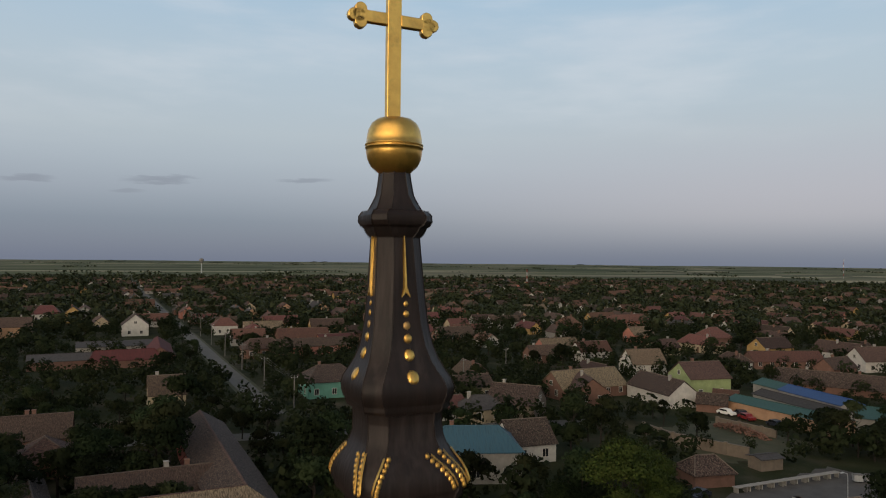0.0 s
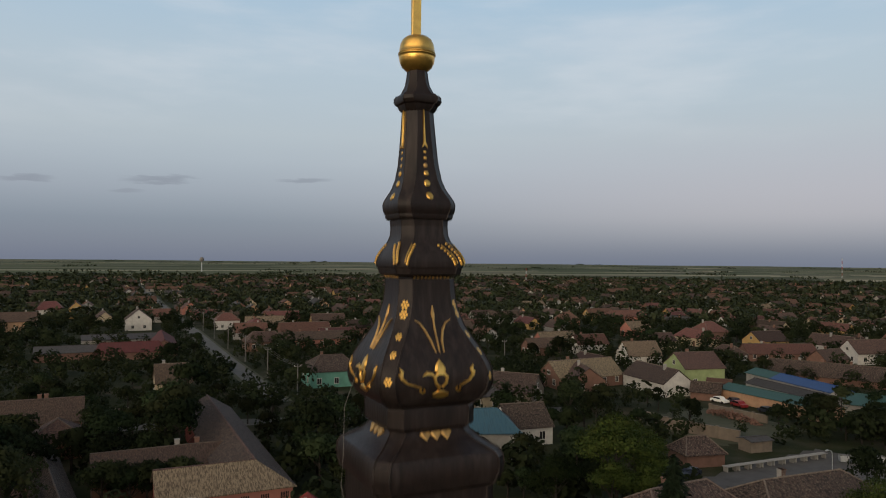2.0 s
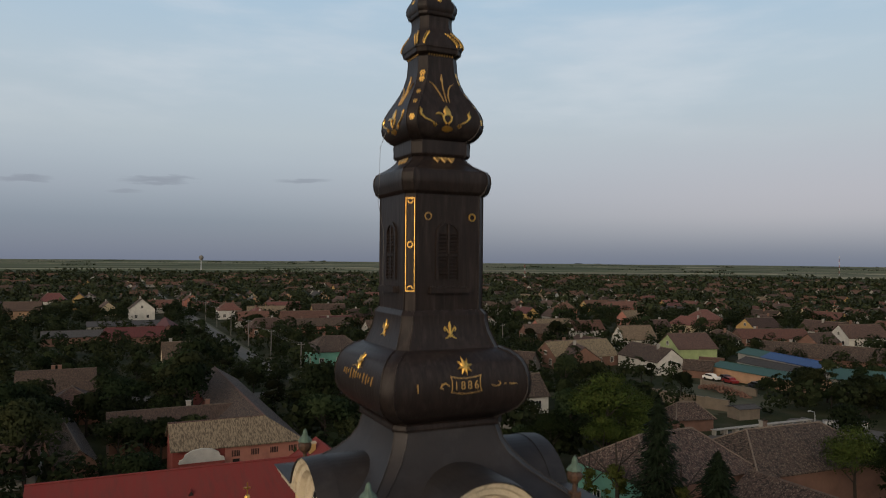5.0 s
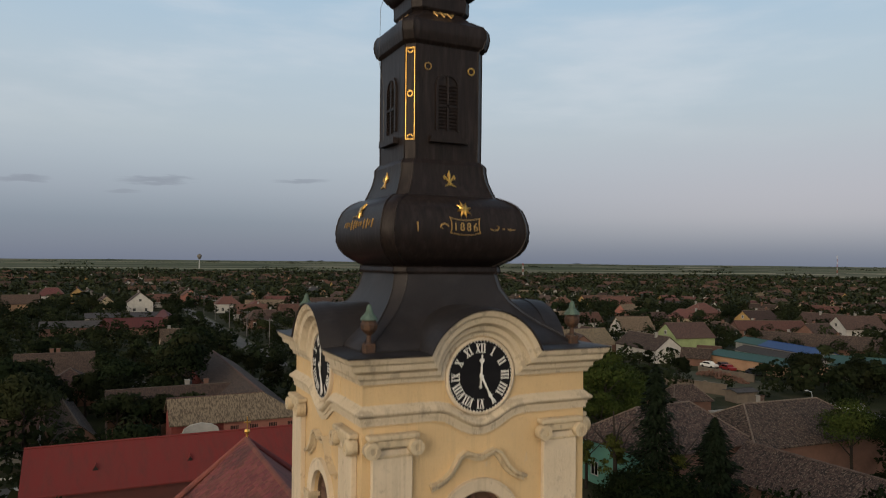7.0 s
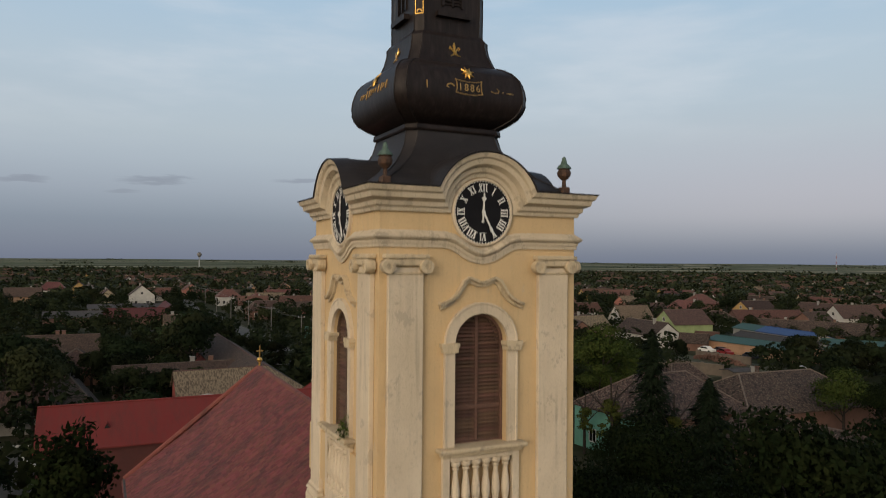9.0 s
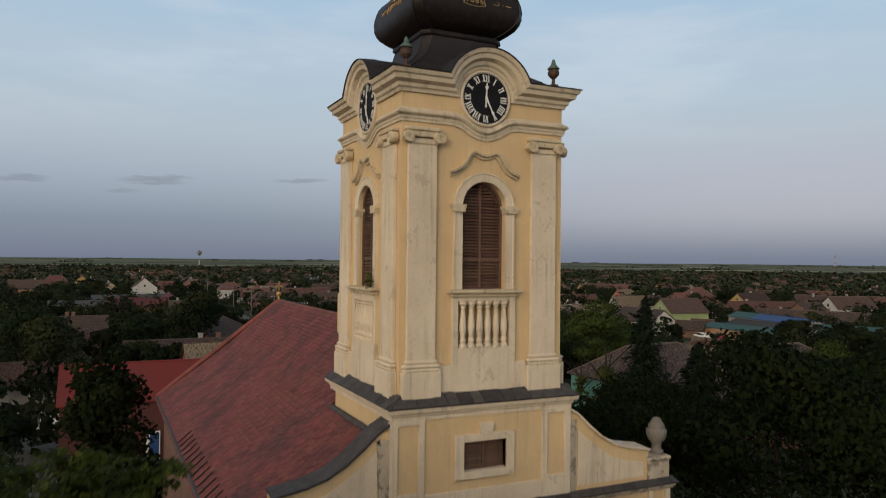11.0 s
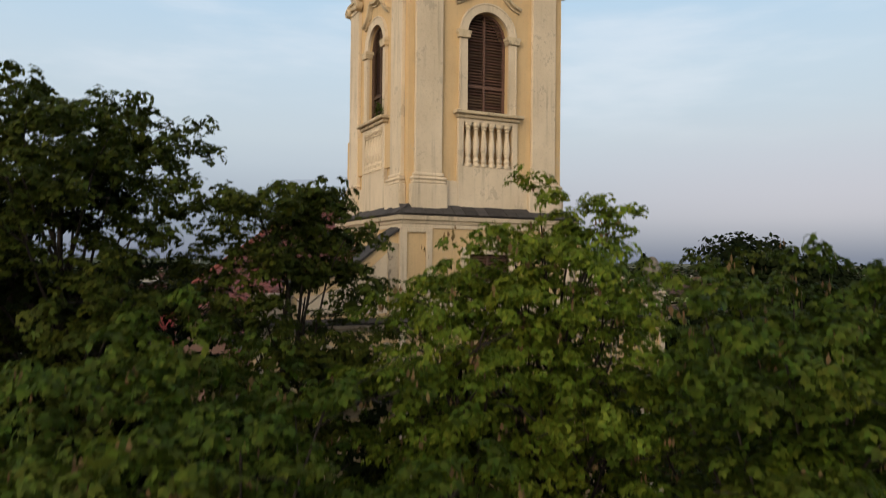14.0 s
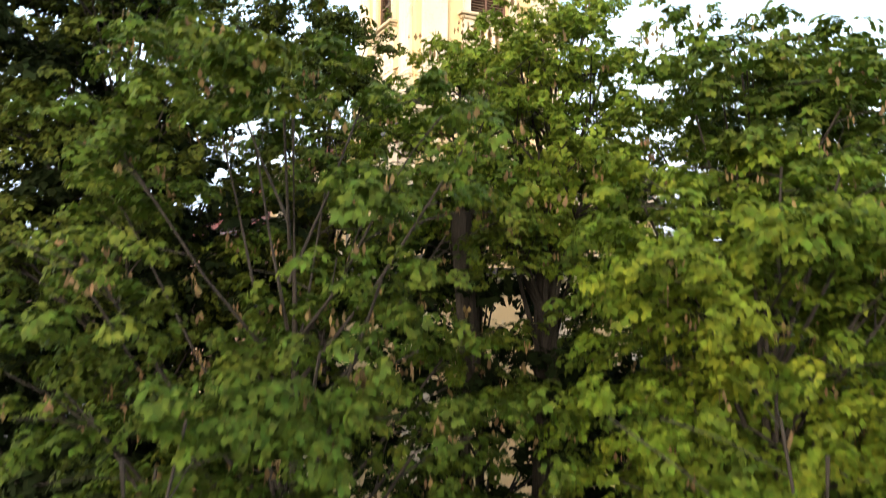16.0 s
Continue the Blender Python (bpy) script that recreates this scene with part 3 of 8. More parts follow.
part("bell_chamber", bm, M_DARK, church, "black box for the unlit bell chamber")

# pilasters
bm = bmesh.new()
box(bm, -0.37, 0.37, -W - 0.11, -W, 15.42, 20.80, 0.012)
pil = part("pilaster", bm, M_CREAM, church, "pale cream pilaster")
bm = bmesh.new()
box(bm, -0.50, 0.50, -W - 0.20, -W, 14.50, 15.28, 0.02)
box(bm, -0.46, 0.46, -W - 0.185, -W, 15.28, 15.36, 0.025)
box(bm, -0.485, 0.485, -W - 0.20, -W, 15.36, 15.46, 0.04)
box(bm, -0.42, 0.42, -W - 0.155, -W, 15.46, 15.56, 0.03)
pbase = part("pilaster_base", bm, M_CREAM, church, "cream moulded pilaster base")
bm = bmesh.new()
box(bm, -0.40, 0.40, -W - 0.13, -W, 20.66, 20.71, 0.015)
box(bm, -0.47, 0.47, -W - 0.20, -W, 20.97, 21.06, 0.02)
box(bm, -0.42, 0.42, -W - 0.165, -W, 20.83, 20.97, 0.02)
for sx in (-1, 1):
    lathe(bm, [(0.035, 0), (0.06, 0.0), (0.06, 0.02), (0.135, 0.02), (0.145, -0.05), (0.13, -0.18), (0.05, -0.18)], 16,
          Matrix.Translation((sx * 0.40, -W - 0.22, 20.82)) @ Matrix.Rotation(radians(90), 4, "X"))
pcap = part("capital", bm, M_STONE, church, "weathered ionic capital with volutes")
for k in range(4):
    for sx in (-1.70, 1.70):
        for name, ob in (("pilaster", pil), ("pilaster_base", pbase), ("capital", pcap)):
            if k == 0 and sx < 0:
                ob.matrix_basis = Matrix.Translation((sx, 0, 0))
            else:
                share(name, ob, turn(k) @ Matrix.Translation((sx, 0, 0)), church)

# belfry window: surround, imposts, louvres, sill, apron with balusters
bm = bmesh.new()
path = [(-0.73, 17.22)] + arc(0, 19.26, 0.73, 180, 0, 18) + [(0.73, 17.22)]
band(bm, path, [(0, -0.12), (0.07, -0.12), (0.075, 0.06), (0.09, 0.075), (0.09, 0.11), (0, 0.11)], Matrix.Translation((0, -W, 0)))
four("window_surround", part("window_surround", bm, M_CREAM, church, "cream arched window surround"))
for sx in (-1, 1):
    bm = bmesh.new()
    prism(bm, [(sx * 0.735 + a, z) for a, z in ((-0.16, 19.10), (0.16, 19.10), (0.175, 19.19), (0.20, 19.22), (0.20, 19.29), (-0.20, 19.29), (-0.20, 19.22), (-0.175, 19.19))], -W - 0.14, -W + 0.1)
    four("impost", part("impost", bm, M_STONE, church, "weathered impost moulding"))
bm = bmesh.new()
box(bm, -1.0, 1.0, -W - 0.26, -W + 0.2, 17.12, 17.21, 0.02)
box(bm, -0.93, 0.93, -W - 0.17, -W, 17.03, 17.12, 0.02)
four("window_sill", part("window_sill", bm, M_STONE, church, "grey weathered stone sill"))
slabs("apron", [(-0.88, 0.88, -W - 0.10, -W, 14.60, 15.80)], M_CREAM, "cream plaster apron under the window", 4)
slabs("dado", [(s, s + 0.325, -W - 0.088, -W, 14.52, 15.40) for s in (-1.205, 0.88)], M_CREAM, "cream plaster dado between the pilasters", 4)
slabs("apron_stile", [(-0.88, -0.72, -W - 0.10, -W, 15.80, 17.03), (0.72, 0.88, -W - 0.10, -W, 15.80, 17.03)], M_CREAM, "cream stile beside the balusters", 4)
slabs("apron_rail", [(-0.72, 0.72, -W - 0.10, -W, 16.93, 17.03)], M_CREAM, "cream rail above the balusters", 4)
bm = bmesh.new()
prof = [(0.105, 15.80), (0.105, 15.87), (0.062, 15.89), (0.087, 15.97), (0.074, 16.0), (0.056, 16.05), (0.093, 16.25), (0.087, 16.40), (0.056, 16.62),
        (0.050, 16.74), (0.081, 16.77), (0.056, 16.80), (0.105, 16.86), (0.105, 16.93)]
lathe(bm, prof, 10)
balu = part("baluster", bm, M_CREAM, church, smooth=False)
for k in range(4):
    for i in range(6):
        m = turn(k) @ Matrix.Translation((-0.575 + 0.23 * i, -W - 0.045, 0))
        if k == i == 0:
            balu.matrix_basis = m
        else:
            share("baluster", balu, m, church)

# louvred shutters
def louvre(parent_name, x0, x1, z0, spring, r, y, k, slat_src, label):
    """Two leaves of slats in a frame, the slats cut to the arch."""
    hold = None
    fr = bmesh.new()
    box(fr, -0.03, 0.03, y - 0.02, y + 0.05, z0, spring + (r or 0) - 0.01)
    if r:
        band(fr, [(x0 + 0.03, z0)] + arc(0, spring, r - 0.03, 180, 0, 14) + [(x1 - 0.03, z0)], [(-0.02, -0.03), (0.05, -0.03), (0.05, 0.03), (-0.02, 0.03)], Matrix.Translation((0, y, 0)))
        box(fr, x0, x1, y - 0.025, y + 0.05, z0 + 0.70, z0 + 0.78)
    box(fr, x0, x1, y - 0.02, y + 0.05, z0, z0 + 0.05)
    box(fr, x0 + 0.002, x1 - 0.002, y + 0.09, y + 0.11, z0 + 0.002, spring - 0.002)
    hold = part(parent_name, fr, M_WOOD, church, label)
    hold.matrix_basis = turn(k)
    z = z0 + 0.09
    while z < spring + (r or 0) - 0.05:
        half = x1 if not r or z < spring else math.sqrt(max(0.0, r * r - (z + 0.03 - spring) ** 2))
        if half > 0.08 and not (r and abs(z - z0 - 0.74) < 0.05):
            for sx in (-1, 1):
                o = new("slat", slat_src)
                o.parent = hold
                o.matrix_basis = Matrix.LocRotScale((sx * half / 2, y + 0.02, z), Euler((radians(38), 0, radians(random.uniform(-0.6, 0.6)))), ((half - 0.04), 1, 1))
        z += 0.078
    return hold


bm = box(bmesh.new(), -0.5, 0.5, -0.042, 0.042, -0.008, 0.008)
src = part("slat", bm, M_WOOD, None)
slat_mesh = src.data
bpy.data.objects.remove(src)
for k in range(4):
    louvre("shutter", -0.61, 0.61, 17.2, 19.26, 0.61, -W + 0.20, k, slat_mesh, "closed dark brown louvred shutter")

# shaped hood moulding over the window
hood = [(-0.95, 20.01), (-0.83, 20.05), (-0.68, 20.13), (-0.55, 20.24), (-0.46, 20.38), (-0.38, 20.50), (-0.29, 20.545), (-0.18, 20.51), (-0.10, 20.475), (0, 20.46)]
hood = hood + [(-x, z) for x, z in hood[-2::-1]]
bm = band(bmesh.new(), hood, [(0, -0.06), (0.06, -0.05), (0.05, 0.0), (0.13, 0.02), (0.14, 0.07), (0, 0.07)], Matrix.Translation((0, -W, 0)))
four("hood_mould", part("hood_mould", bm, M_STONE, church, "curved plaster hood moulding"))

# architrave that dips under the clock
dip = [(-W, 21.22), (-1.0, 21.22), (-0.85, 21.215), (-0.70, 21.18), (-0.55, 21.10), (-0.40, 21.01), (-0.25, 20.945), (-0.12, 20.91), (0, 20.90)]
dip = dip + [(-x, z) for x, z in dip[-2::-1]]
bm = mitred(bmesh.new(), dip, [(0, -0.02), (0.04, -0.02), (0.04, 0.06), (0.06, 0.06), (0.06, 0.12), (0.10, 0.145), (0.13, 0.175), (0.13, 0.205), (0, 0.32)], W)
four("architrave", part("architrave", bm, M_MOULD, church, "cream architrave curving under the clock"))

# cornice that arches over the clock
def arched(bm, section, r, zc, zb):
    """A cornice on all of one wall that rises in an arch over the clock; straight runs and arch meet on a true mitre."""
    rings = [[(-(W + o), -W - o, zb + u) for o, u in section]]
    starts = [math.asin(max(-1, min(1, (zb + u - zc) / (r + u)))) for o, u in section]
    n = 26
    for i in range(n + 1):
        row = []
        for (o, u), a in zip(section, starts):
            t = math.pi - a - (math.pi - 2 * a) * i / n
            row.append(((r + u) * math.cos(t), -W - o, zc + (r + u) * math.sin(t)))
        rings.append(row)
    rings.append([(W + o, -W - o, zb + u) for o, u in section])
    vs = [[bm.verts.new(p) for p in row] for row in rings]
    s = len(section)
    for a, c in zip(vs, vs[1:]):
        for k in range(s):
            bm.faces.new((a[k], c[k], c[(k + 1) % s], a[(k + 1) % s]))
    return bm


bm = arched(bmesh.new(), [(0, 0), (0.06, 0), (0.08, 0.07), (0.13, 0.11), (0.14, 0.19), (0.26, 0.25), (0.28, 0.35), (0.33, 0.38), (0.36, 0.45), (0.36, 0.47), (0, 0.47)], 0.72, CLOCK_Z, 21.90)
four("cornice", part("cornice", bm, M_MOULD, church, "cream cornice arching over the clock"))
bm = prism(bmesh.new(), [(-1.1, 21.4)] + arc(0, CLOCK_Z, 1.10, 160, 20, 20) + [(1.1, 21.4)], -W - 0.006, -1.2)
four("clock_gable", part("clock_gable", bm, M_YELLOW, church, "round-headed clock gable"))
bm = bmesh.new()
ro, ri = 1.235, 1.195
prism(bm, arc(0, CLOCK_Z, ro, 160, 20, 24) + arc(0, CLOCK_Z, ri, 20, 160, 24), -W + 0.01, -0.7)
four("gable_roof", part("gable_roof", bm, M_SHEET, church, "dark sheet-metal barrel roof"))

bm = arched(bmesh.new(), [(-0.02, 0.475), (0.385, 0.475), (0.395, 0.495), (0.20, 0.515), (-0.02, 0.53)], 0.72, CLOCK_Z, 21.90)
four("cornice_flashing", part("cornice_flashing", bm, M_SHEET, church, "dark sheet flashing on the cornice"))

# clock
def stroke(bm, pts, w, y0, y1, m):
    """A bar of width w along two points, in x and z."""
    (x0, z0), (x1, z1) = pts
    dx, dz = x1 - x0, z1 - z0
    ln = math.hypot(dx, dz)
    nx, nz = -dz / ln * w / 2, dx / ln * w / 2
    prism(bm, [(x0 + nx, z0 + nz), (x0 - nx, z0 - nz), (x1 - nx, z1 - nz), (x1 + nx, z1 + nz)], y0, y1, m)


ROMAN = ["XII", "I", "II", "III", "IIII", "V", "VI", "VII", "VIII", "IX", "X", "XI"]
bm = bmesh.new()
lathe(bm, [(CLOCK_R, -0.03), (CLOCK_R, 0.03)], 48, Matrix.Translation((0, -W - 0.03, CLOCK_Z)) @ Matrix.Rotation(radians(90), 4, "X"))
face = part("clock_face", bm, M_CLOCK, church, "black round clock face with white roman numerals")
bm = bmesh.new()
band(bm, arc(0, CLOCK_Z, CLOCK_R + 0.01, 0, 352.5, 47), [(0, -0.015), (0.07, -0.015), (0.09, 0.01), (0.085, 0.04), (0, 0.05)], Matrix.Translation((0, -W, 0)), True)
rim = part("clock_rim", bm, M_CREAM, church, "cream plaster clock rim")
numerals = []
FY = -W - 0.062
for h, word in enumerate(ROMAN):
    a = radians(90 - 30 * h)
    m = Matrix.Translation((0, 0, CLOCK_Z)) @ Matrix.Rotation(radians(30 * h), 4, "Y")
    bm = bmesh.new()
    wid = {"I": 0.058, "V": 0.10, "X": 0.10}
    total = sum(wid[c] for c in word)
    x = -total / 2
    z0, z1 = 0.425, 0.58
    for c in word:
        w = wid[c]
        if c == "I":
            stroke(bm, [(x + w / 2, z0), (x + w / 2, z1)], 0.028, FY, FY + 0.01, m)
        elif c == "V":
            stroke(bm, [(x + w / 2, z0), (x + 0.018, z1)], 0.028, FY, FY + 0.01, m)
            stroke(bm, [(x + w / 2, z0), (x + w - 0.015, z1)], 0.016, FY, FY + 0.01, m)
        else:
            stroke(bm, [(x + w - 0.02, z0), (x + 0.018, z1)], 0.028, FY, FY + 0.01, m)
            stroke(bm, [(x + 0.018, z0), (x + w - 0.015, z1)], 0.016, FY, FY + 0.01, m)
        x += w
    for zz in (z0, z1):
        stroke(bm, [(-total / 2, zz), (total / 2, zz)], 0.009, FY, FY + 0.01, m)
    numerals.append(part("numeral", bm, M_WHITE, face, "white painted roman numeral"))
bm = bmesh.new()
for i in range(60):
    m = Matrix.Translation((0, 0, CLOCK_Z)) @ Matrix.Rotation(radians(6 * i), 4, "Y")
    stroke(bm, [(0, 0.622), (0, 0.652)], 0.027, FY, FY + 0.01, m)
ticks = tagged(part("minute_ticks", bm, M_WHITE, face), kind="stuff")


def pointer(angle, length, tail, wide, y):
    m = Matrix.Translation((0, y, CLOCK_Z)) @ Matrix.Rotation(radians(angle), 4, "Y")
    bm = bmesh.new()
    prism(bm, [(-0.014, -tail), (0.014, -tail), (0.02, 0), (0.014, length * 0.55), (wide, length * 0.72), (0.012, length * 0.82), (0.018, length * 0.9), (0, length),
               (-0.018, length * 0.9), (-0.012, length * 0.82), (-wide, length * 0.72), (-0.014, length * 0.55), (-0.02, 0)], -0.008, 0.008, m)
    lathe(bm, [(0.035, -0.012), (0.035, 0.012)], 12, m @ Matrix.Rotation(radians(90), 4, "X"))
    if tail > 0.1:
        lathe(bm, [(0.03, -0.008), (0.03, 0.008)], 10, m @ Matrix.Translation((0, 0, -tail)) @ Matrix.Rotation(radians(90), 4, "X"))
    return part("clock_pointer", bm, M_WHITE, face, "white clock pointer")


pointers = [pointer(3, 0.40, 0.19, 0.055, -W - 0.085), pointer(153, 0.56, 0.06, 0.035, -W - 0.105)]
for k in range(1, 4):
    f = share("clock_face", face, turn(k), church)
    share("clock_rim", rim, turn(k), church)
    for o in numerals + [ticks] + pointers:
        share(o.name.split(".")[0], o, Matrix.Identity(4), f)

# corner finials
bm = bmesh.new()
box(bm, -0.10, 0.10, -0.10, 0.10, 22.40, 22.58, 0.02)
lathe(bm, [(0.05, 22.58), (0.04, 22.72), (0.09, 22.76), (0.14, 22.82), (0.155, 22.90), (0.12, 22.96), (0.14, 22.985)], 10)
fin = part("finial", bm, M_RUST, church, "rusty metal urn finial")
bm = lathe(bmesh.new(), [(0.165, 22.985), (0.13, 23.04), (0.07, 23.10), (0.055, 23.16), (0.035, 23.23), (0.0101, 23.25)], 10)
fcap = part("finial_cap", bm, M_VERDI, fin, "green copper cap")
for i, (x, y) in enumerate(((-2.14, -2.14), (2.14, -2.14), (2.14, 2.14), (-2.14, 2.14))):
    if i == 0:
        fin.matrix_basis = Matrix.Translation((x, y, 0))
    else:
        share("finial_cap", fcap, Matrix.Identity(4), share("finial", fin, Matrix.Translation((x, y, 0)), church))

# ---- spire ----
SPIRE = {
    "spire_skirt": [(22.36, 2.29), (22.44, 2.30), (22.50, 2.26), (22.62, 2.10), (22.78, 1.84), (22.98, 1.58), (23.20, 1.36), (23.45, 1.21), (23.77, 1.125)],
    "spire_lip": [(23.76, 1.17), (23.80, 1.19), (23.88, 1.18), (23.91, 1.13)],
    "spire_bulb": [(23.90, 1.11), (23.93, 1.18), (24.03, 1.35), (24.14, 1.49), (24.27, 1.58), (24.42, 1.63), (24.58, 1.64), (24.74, 1.622), (24.90, 1.58), (25.02, 1.53), (25.12, 1.45), (25.21, 1.33), (25.28, 1.17)],
    "spire_flare": [(25.26, 1.12), (25.40, 1.06), (25.60, 0.985), (25.80, 0.945), (25.92, 0.945), (25.96, 0.915), (26.02, 0.87)],
    "spire_lantern": [(25.98, 0.852), (26.54, 0.857), (28.36, 0.857)],
    "spire_eave": [(28.30, 0.87), (28.36, 0.935), (28.50, 0.975), (28.56, 0.985), (28.70, 0.972), (28.78, 0.93), (28.82, 0.86), (28.92, 0.70), (29.02, 0.60), (29.09, 0.565)],
    "spire_band": [(29.08, 0.60), (29.13, 0.635), (29.36, 0.640), (29.40, 0.625)],
    "spire_pear": [(29.39, 0.60), (29.43, 0.68), (29.51, 0.765), (29.62, 0.83), (29.74, 0.852), (29.88, 0.842), (30.00, 0.80), (30.13, 0.733), (30.30, 0.63), (30.47, 0.535), (30.64, 0.472), (30.81, 0.427), (31.00, 0.41), (31.15, 0.402)],
    "spire_ring": [(31.17, 0.405), (31.20, 0.44), (31.22, 0.475), (31.30, 0.490), (31.315, 0.504), (31.37, 0.510), (31.44, 0.502), (31.53, 0.466), (31.61, 0.415), (31.69, 0.366), (31.77, 0.340), (31.92, 0.330)],
    "spire_upper": [(31.90, 0.332), (31.99, 0.338), (32.00, 0.375), (32.03, 0.392), (32.07, 0.394), (32.09, 0.408), (32.15, 0.424), (32.21, 0.428), (32.28, 0.408), (32.36, 0.362), (32.45, 0.315), (32.58, 0.272), (32.78, 0.238), (32.99, 0.219), (33.31, 0.197), (33.60, 0.180)],
    "spire_collar": [(33.57, 0.19), (33.62, 0.222), (33.66, 0.235), (33.68, 0.262), (33.72, 0.280), (33.77, 0.278), (33.81, 0.25), (33.82, 0.205), (33.88, 0.175), (33.96, 0.142), (34.08, 0.124), (34.20, 0.112)],
}


def cut(z):
    """How much the corners of the spire are cut back; nearly the same from the bulb to the top."""
    return float(np.interp(z, [22.3, 23.2, 24.0, 25.9, 28.9, 31.0, 33.5, 34.2], [0.10, 0.18, 0.20, 0.171, 0.165, 0.148, 0.125, 0.075]))


def ring8(bm, a, z):
    a = 0.936 * a + 0.319 * cut(z)
    b = a - cut(z)
    return [bm.verts.new((x, y, z)) for x, y in ((-b, -a), (b, -a), (a, -b), (a, b), (b, a), (-b, a), (-a, b), (-a, -b))]


def lean(x, y, z):
    """The top of the spire has settled a little out of true."""
    k = max(0.0, z - 31.0)
    return Vector((x - 0.020 * k, y + 0.008 * k, z))


for name, rows in SPIRE.items():
    bm = bmesh.new()
    rings = [ring8(bm, a, z) for z, a in rows]
    for p, q in zip(rings, rings[1:]):
        for i in range(8):
            bm.faces.new((p[i], p[(i + 1) % 8], q[(i + 1) % 8], q[i]))
    bm.faces.new(rings[0][::-1])
    bm.faces.new(rings[-1])
    lines = [[r[i].co.copy() for r in rings] for i in range(8)]
    for v in bm.verts:
        v.co = lean(*v.co)
    bmesh.ops.recalc_face_normals(bm, faces=bm.faces)
    crease(bm, 27)
    stage = part(name, bm, M_SHEET if name == "spire_skirt" else M_COPPER, church, "dark brown sheet-copper spire stage", True)
    for ln in lines:
        bm = tube(bmesh.new(), [lean(*p) for p in ln], [max(0.007, min(0.018, r[1] * 0.018)) for r in rows], 5)
        part("seam", bm, M_SHEET if name == "spire_skirt" else M_COPPER, stage)

ROWS = sorted(r for rows in SPIRE.values() for r in rows)
RZ, RA = [r[0] for r in ROWS], [r[1] for r in ROWS]


def spire_a(z):
    return 0.936 * float(np.interp(z, RZ, RA)) + 0.319 * cut(z)


SIDE = [0]


def on_front(x, z, off):
    return lean(*(turn(SIDE[0]) @ Vector((x, -(spire_a(z) + off), z))))


def on_edge(x, z, off):
    d = (spire_a(z) - cut(z) / 2) * math.sqrt(2) + off
    v = Vector((x, -d, z))
    return lean(*(turn(SIDE[0] + 0.5) @ v))


def ribbon(bm, pts, widths, where=on_front, off=0.022):
    """A raised gilt stroke that hugs the spire's surface."""
    n = len(pts)
    rows = []
    for i, (x, z) in enumerate(pts):
        p0, p1 = pts[max(i - 1, 0)], pts[min(i + 1, n - 1)]
        dx, dz = p1[0] - p0[0], p1[1] - p0[1]
        ln = math.hypot(dx, dz) or 1
        w = widths[i] if isinstance(widths, (list, tuple)) else widths
        nx, nz = -dz / ln * w / 2, dx / ln * w / 2
        rows.append([bm.verts.new(where(x + nx, z + nz, -0.004)), bm.verts.new(where(x + nx * 0.6, z + nz * 0.6, off)),
                     bm.verts.new(where(x - nx * 0.6, z - nz * 0.6, off)), bm.verts.new(where(x - nx, z - nz, -0.004))])
    for a, b in zip(rows, rows[1:]):
        for j in range(3):
            bm.faces.new((a[j], b[j], b[j + 1], a[j + 1]))
    bm.faces.new(rows[0][::-1])
    bm.faces.new(rows[-1])


def stud(bm, x, z, r, where=on_front, h=0.35, n=10):
    """A gilt boss."""
    c = where(x, z, r * h)
    rings = []
    for f, hh in ((1.0, -0.05), (0.92, 0.35), (0.6, 0.8)):
        rings.append([bm.verts.new(where(x + r * f * math.cos(2 * math.pi * i / n), z + r * f * math.sin(2 * math.pi * i / n), r * h * hh)) for i in range(n)])
    top = bm.verts.new(c)
    for a, b in zip(rings, rings[1:]):
        for i in range(n):
            bm.faces.new((a[i], a[(i + 1) % n], b[(i + 1) % n], b[i]))
    for i in range(n):
        bm.faces.new((rings[-1][i], rings[-1][(i + 1) % n], top))


def rosette(bm, x, z, r, where=on_front, petals=6):
    stud(bm, x, z, r * 0.35, where)
    for i in range(petals):
        a = 2 * math.pi * i / petals
        stud(bm, x + r * 0.68 * math.cos(a), z + r * 0.68 * math.sin(a), r * 0.33, where, n=7)


def gilt(name, build, label, faces=4, material=None):
    for k in range(faces):
        SIDE[0] = k
        bm = bmesh.new()
        build(bm)
        part(name, bm, material or M_GOLD, church, label)
    SIDE[0] = 0


def hoop(bm, x, z, r, w, where=on_front):
    ribbon(bm, [(x + r * math.cos(a), z + r * math.sin(a)) for a in [2 * math.pi * i / 16 for i in range(17)]], w, where)


def needle(bm):
    ribbon(bm, [(0, 33.58), (0, 33.45), (0, 33.25), (0, 33.10), (0, 33.065)], [0.010, 0.020, 0.032, 0.042, 0.05])
    for q in (-1, 1):
        ribbon(bm, [(q * 0.010, 33.10), (q * 0.022, 33.06), (q * 0.040, 33.03)], [0.028, 0.022, 0.006])


gilt("gilt_needle", needle, "gilded tapering needle")
for i, (z, r) in enumerate(((32.965, 0.024), (32.875, 0.029), (32.77, 0.036), (32.655, 0.042), (32.51, 0.052), (32.325, 0.058))):
    gilt("gilt_stud", lambda bm: stud(bm, 0, z, r, h=0.42), "gilded round boss" if i != 2 else "dull worn gilded boss", material=M_GOLDOLD if i == 2 else None)


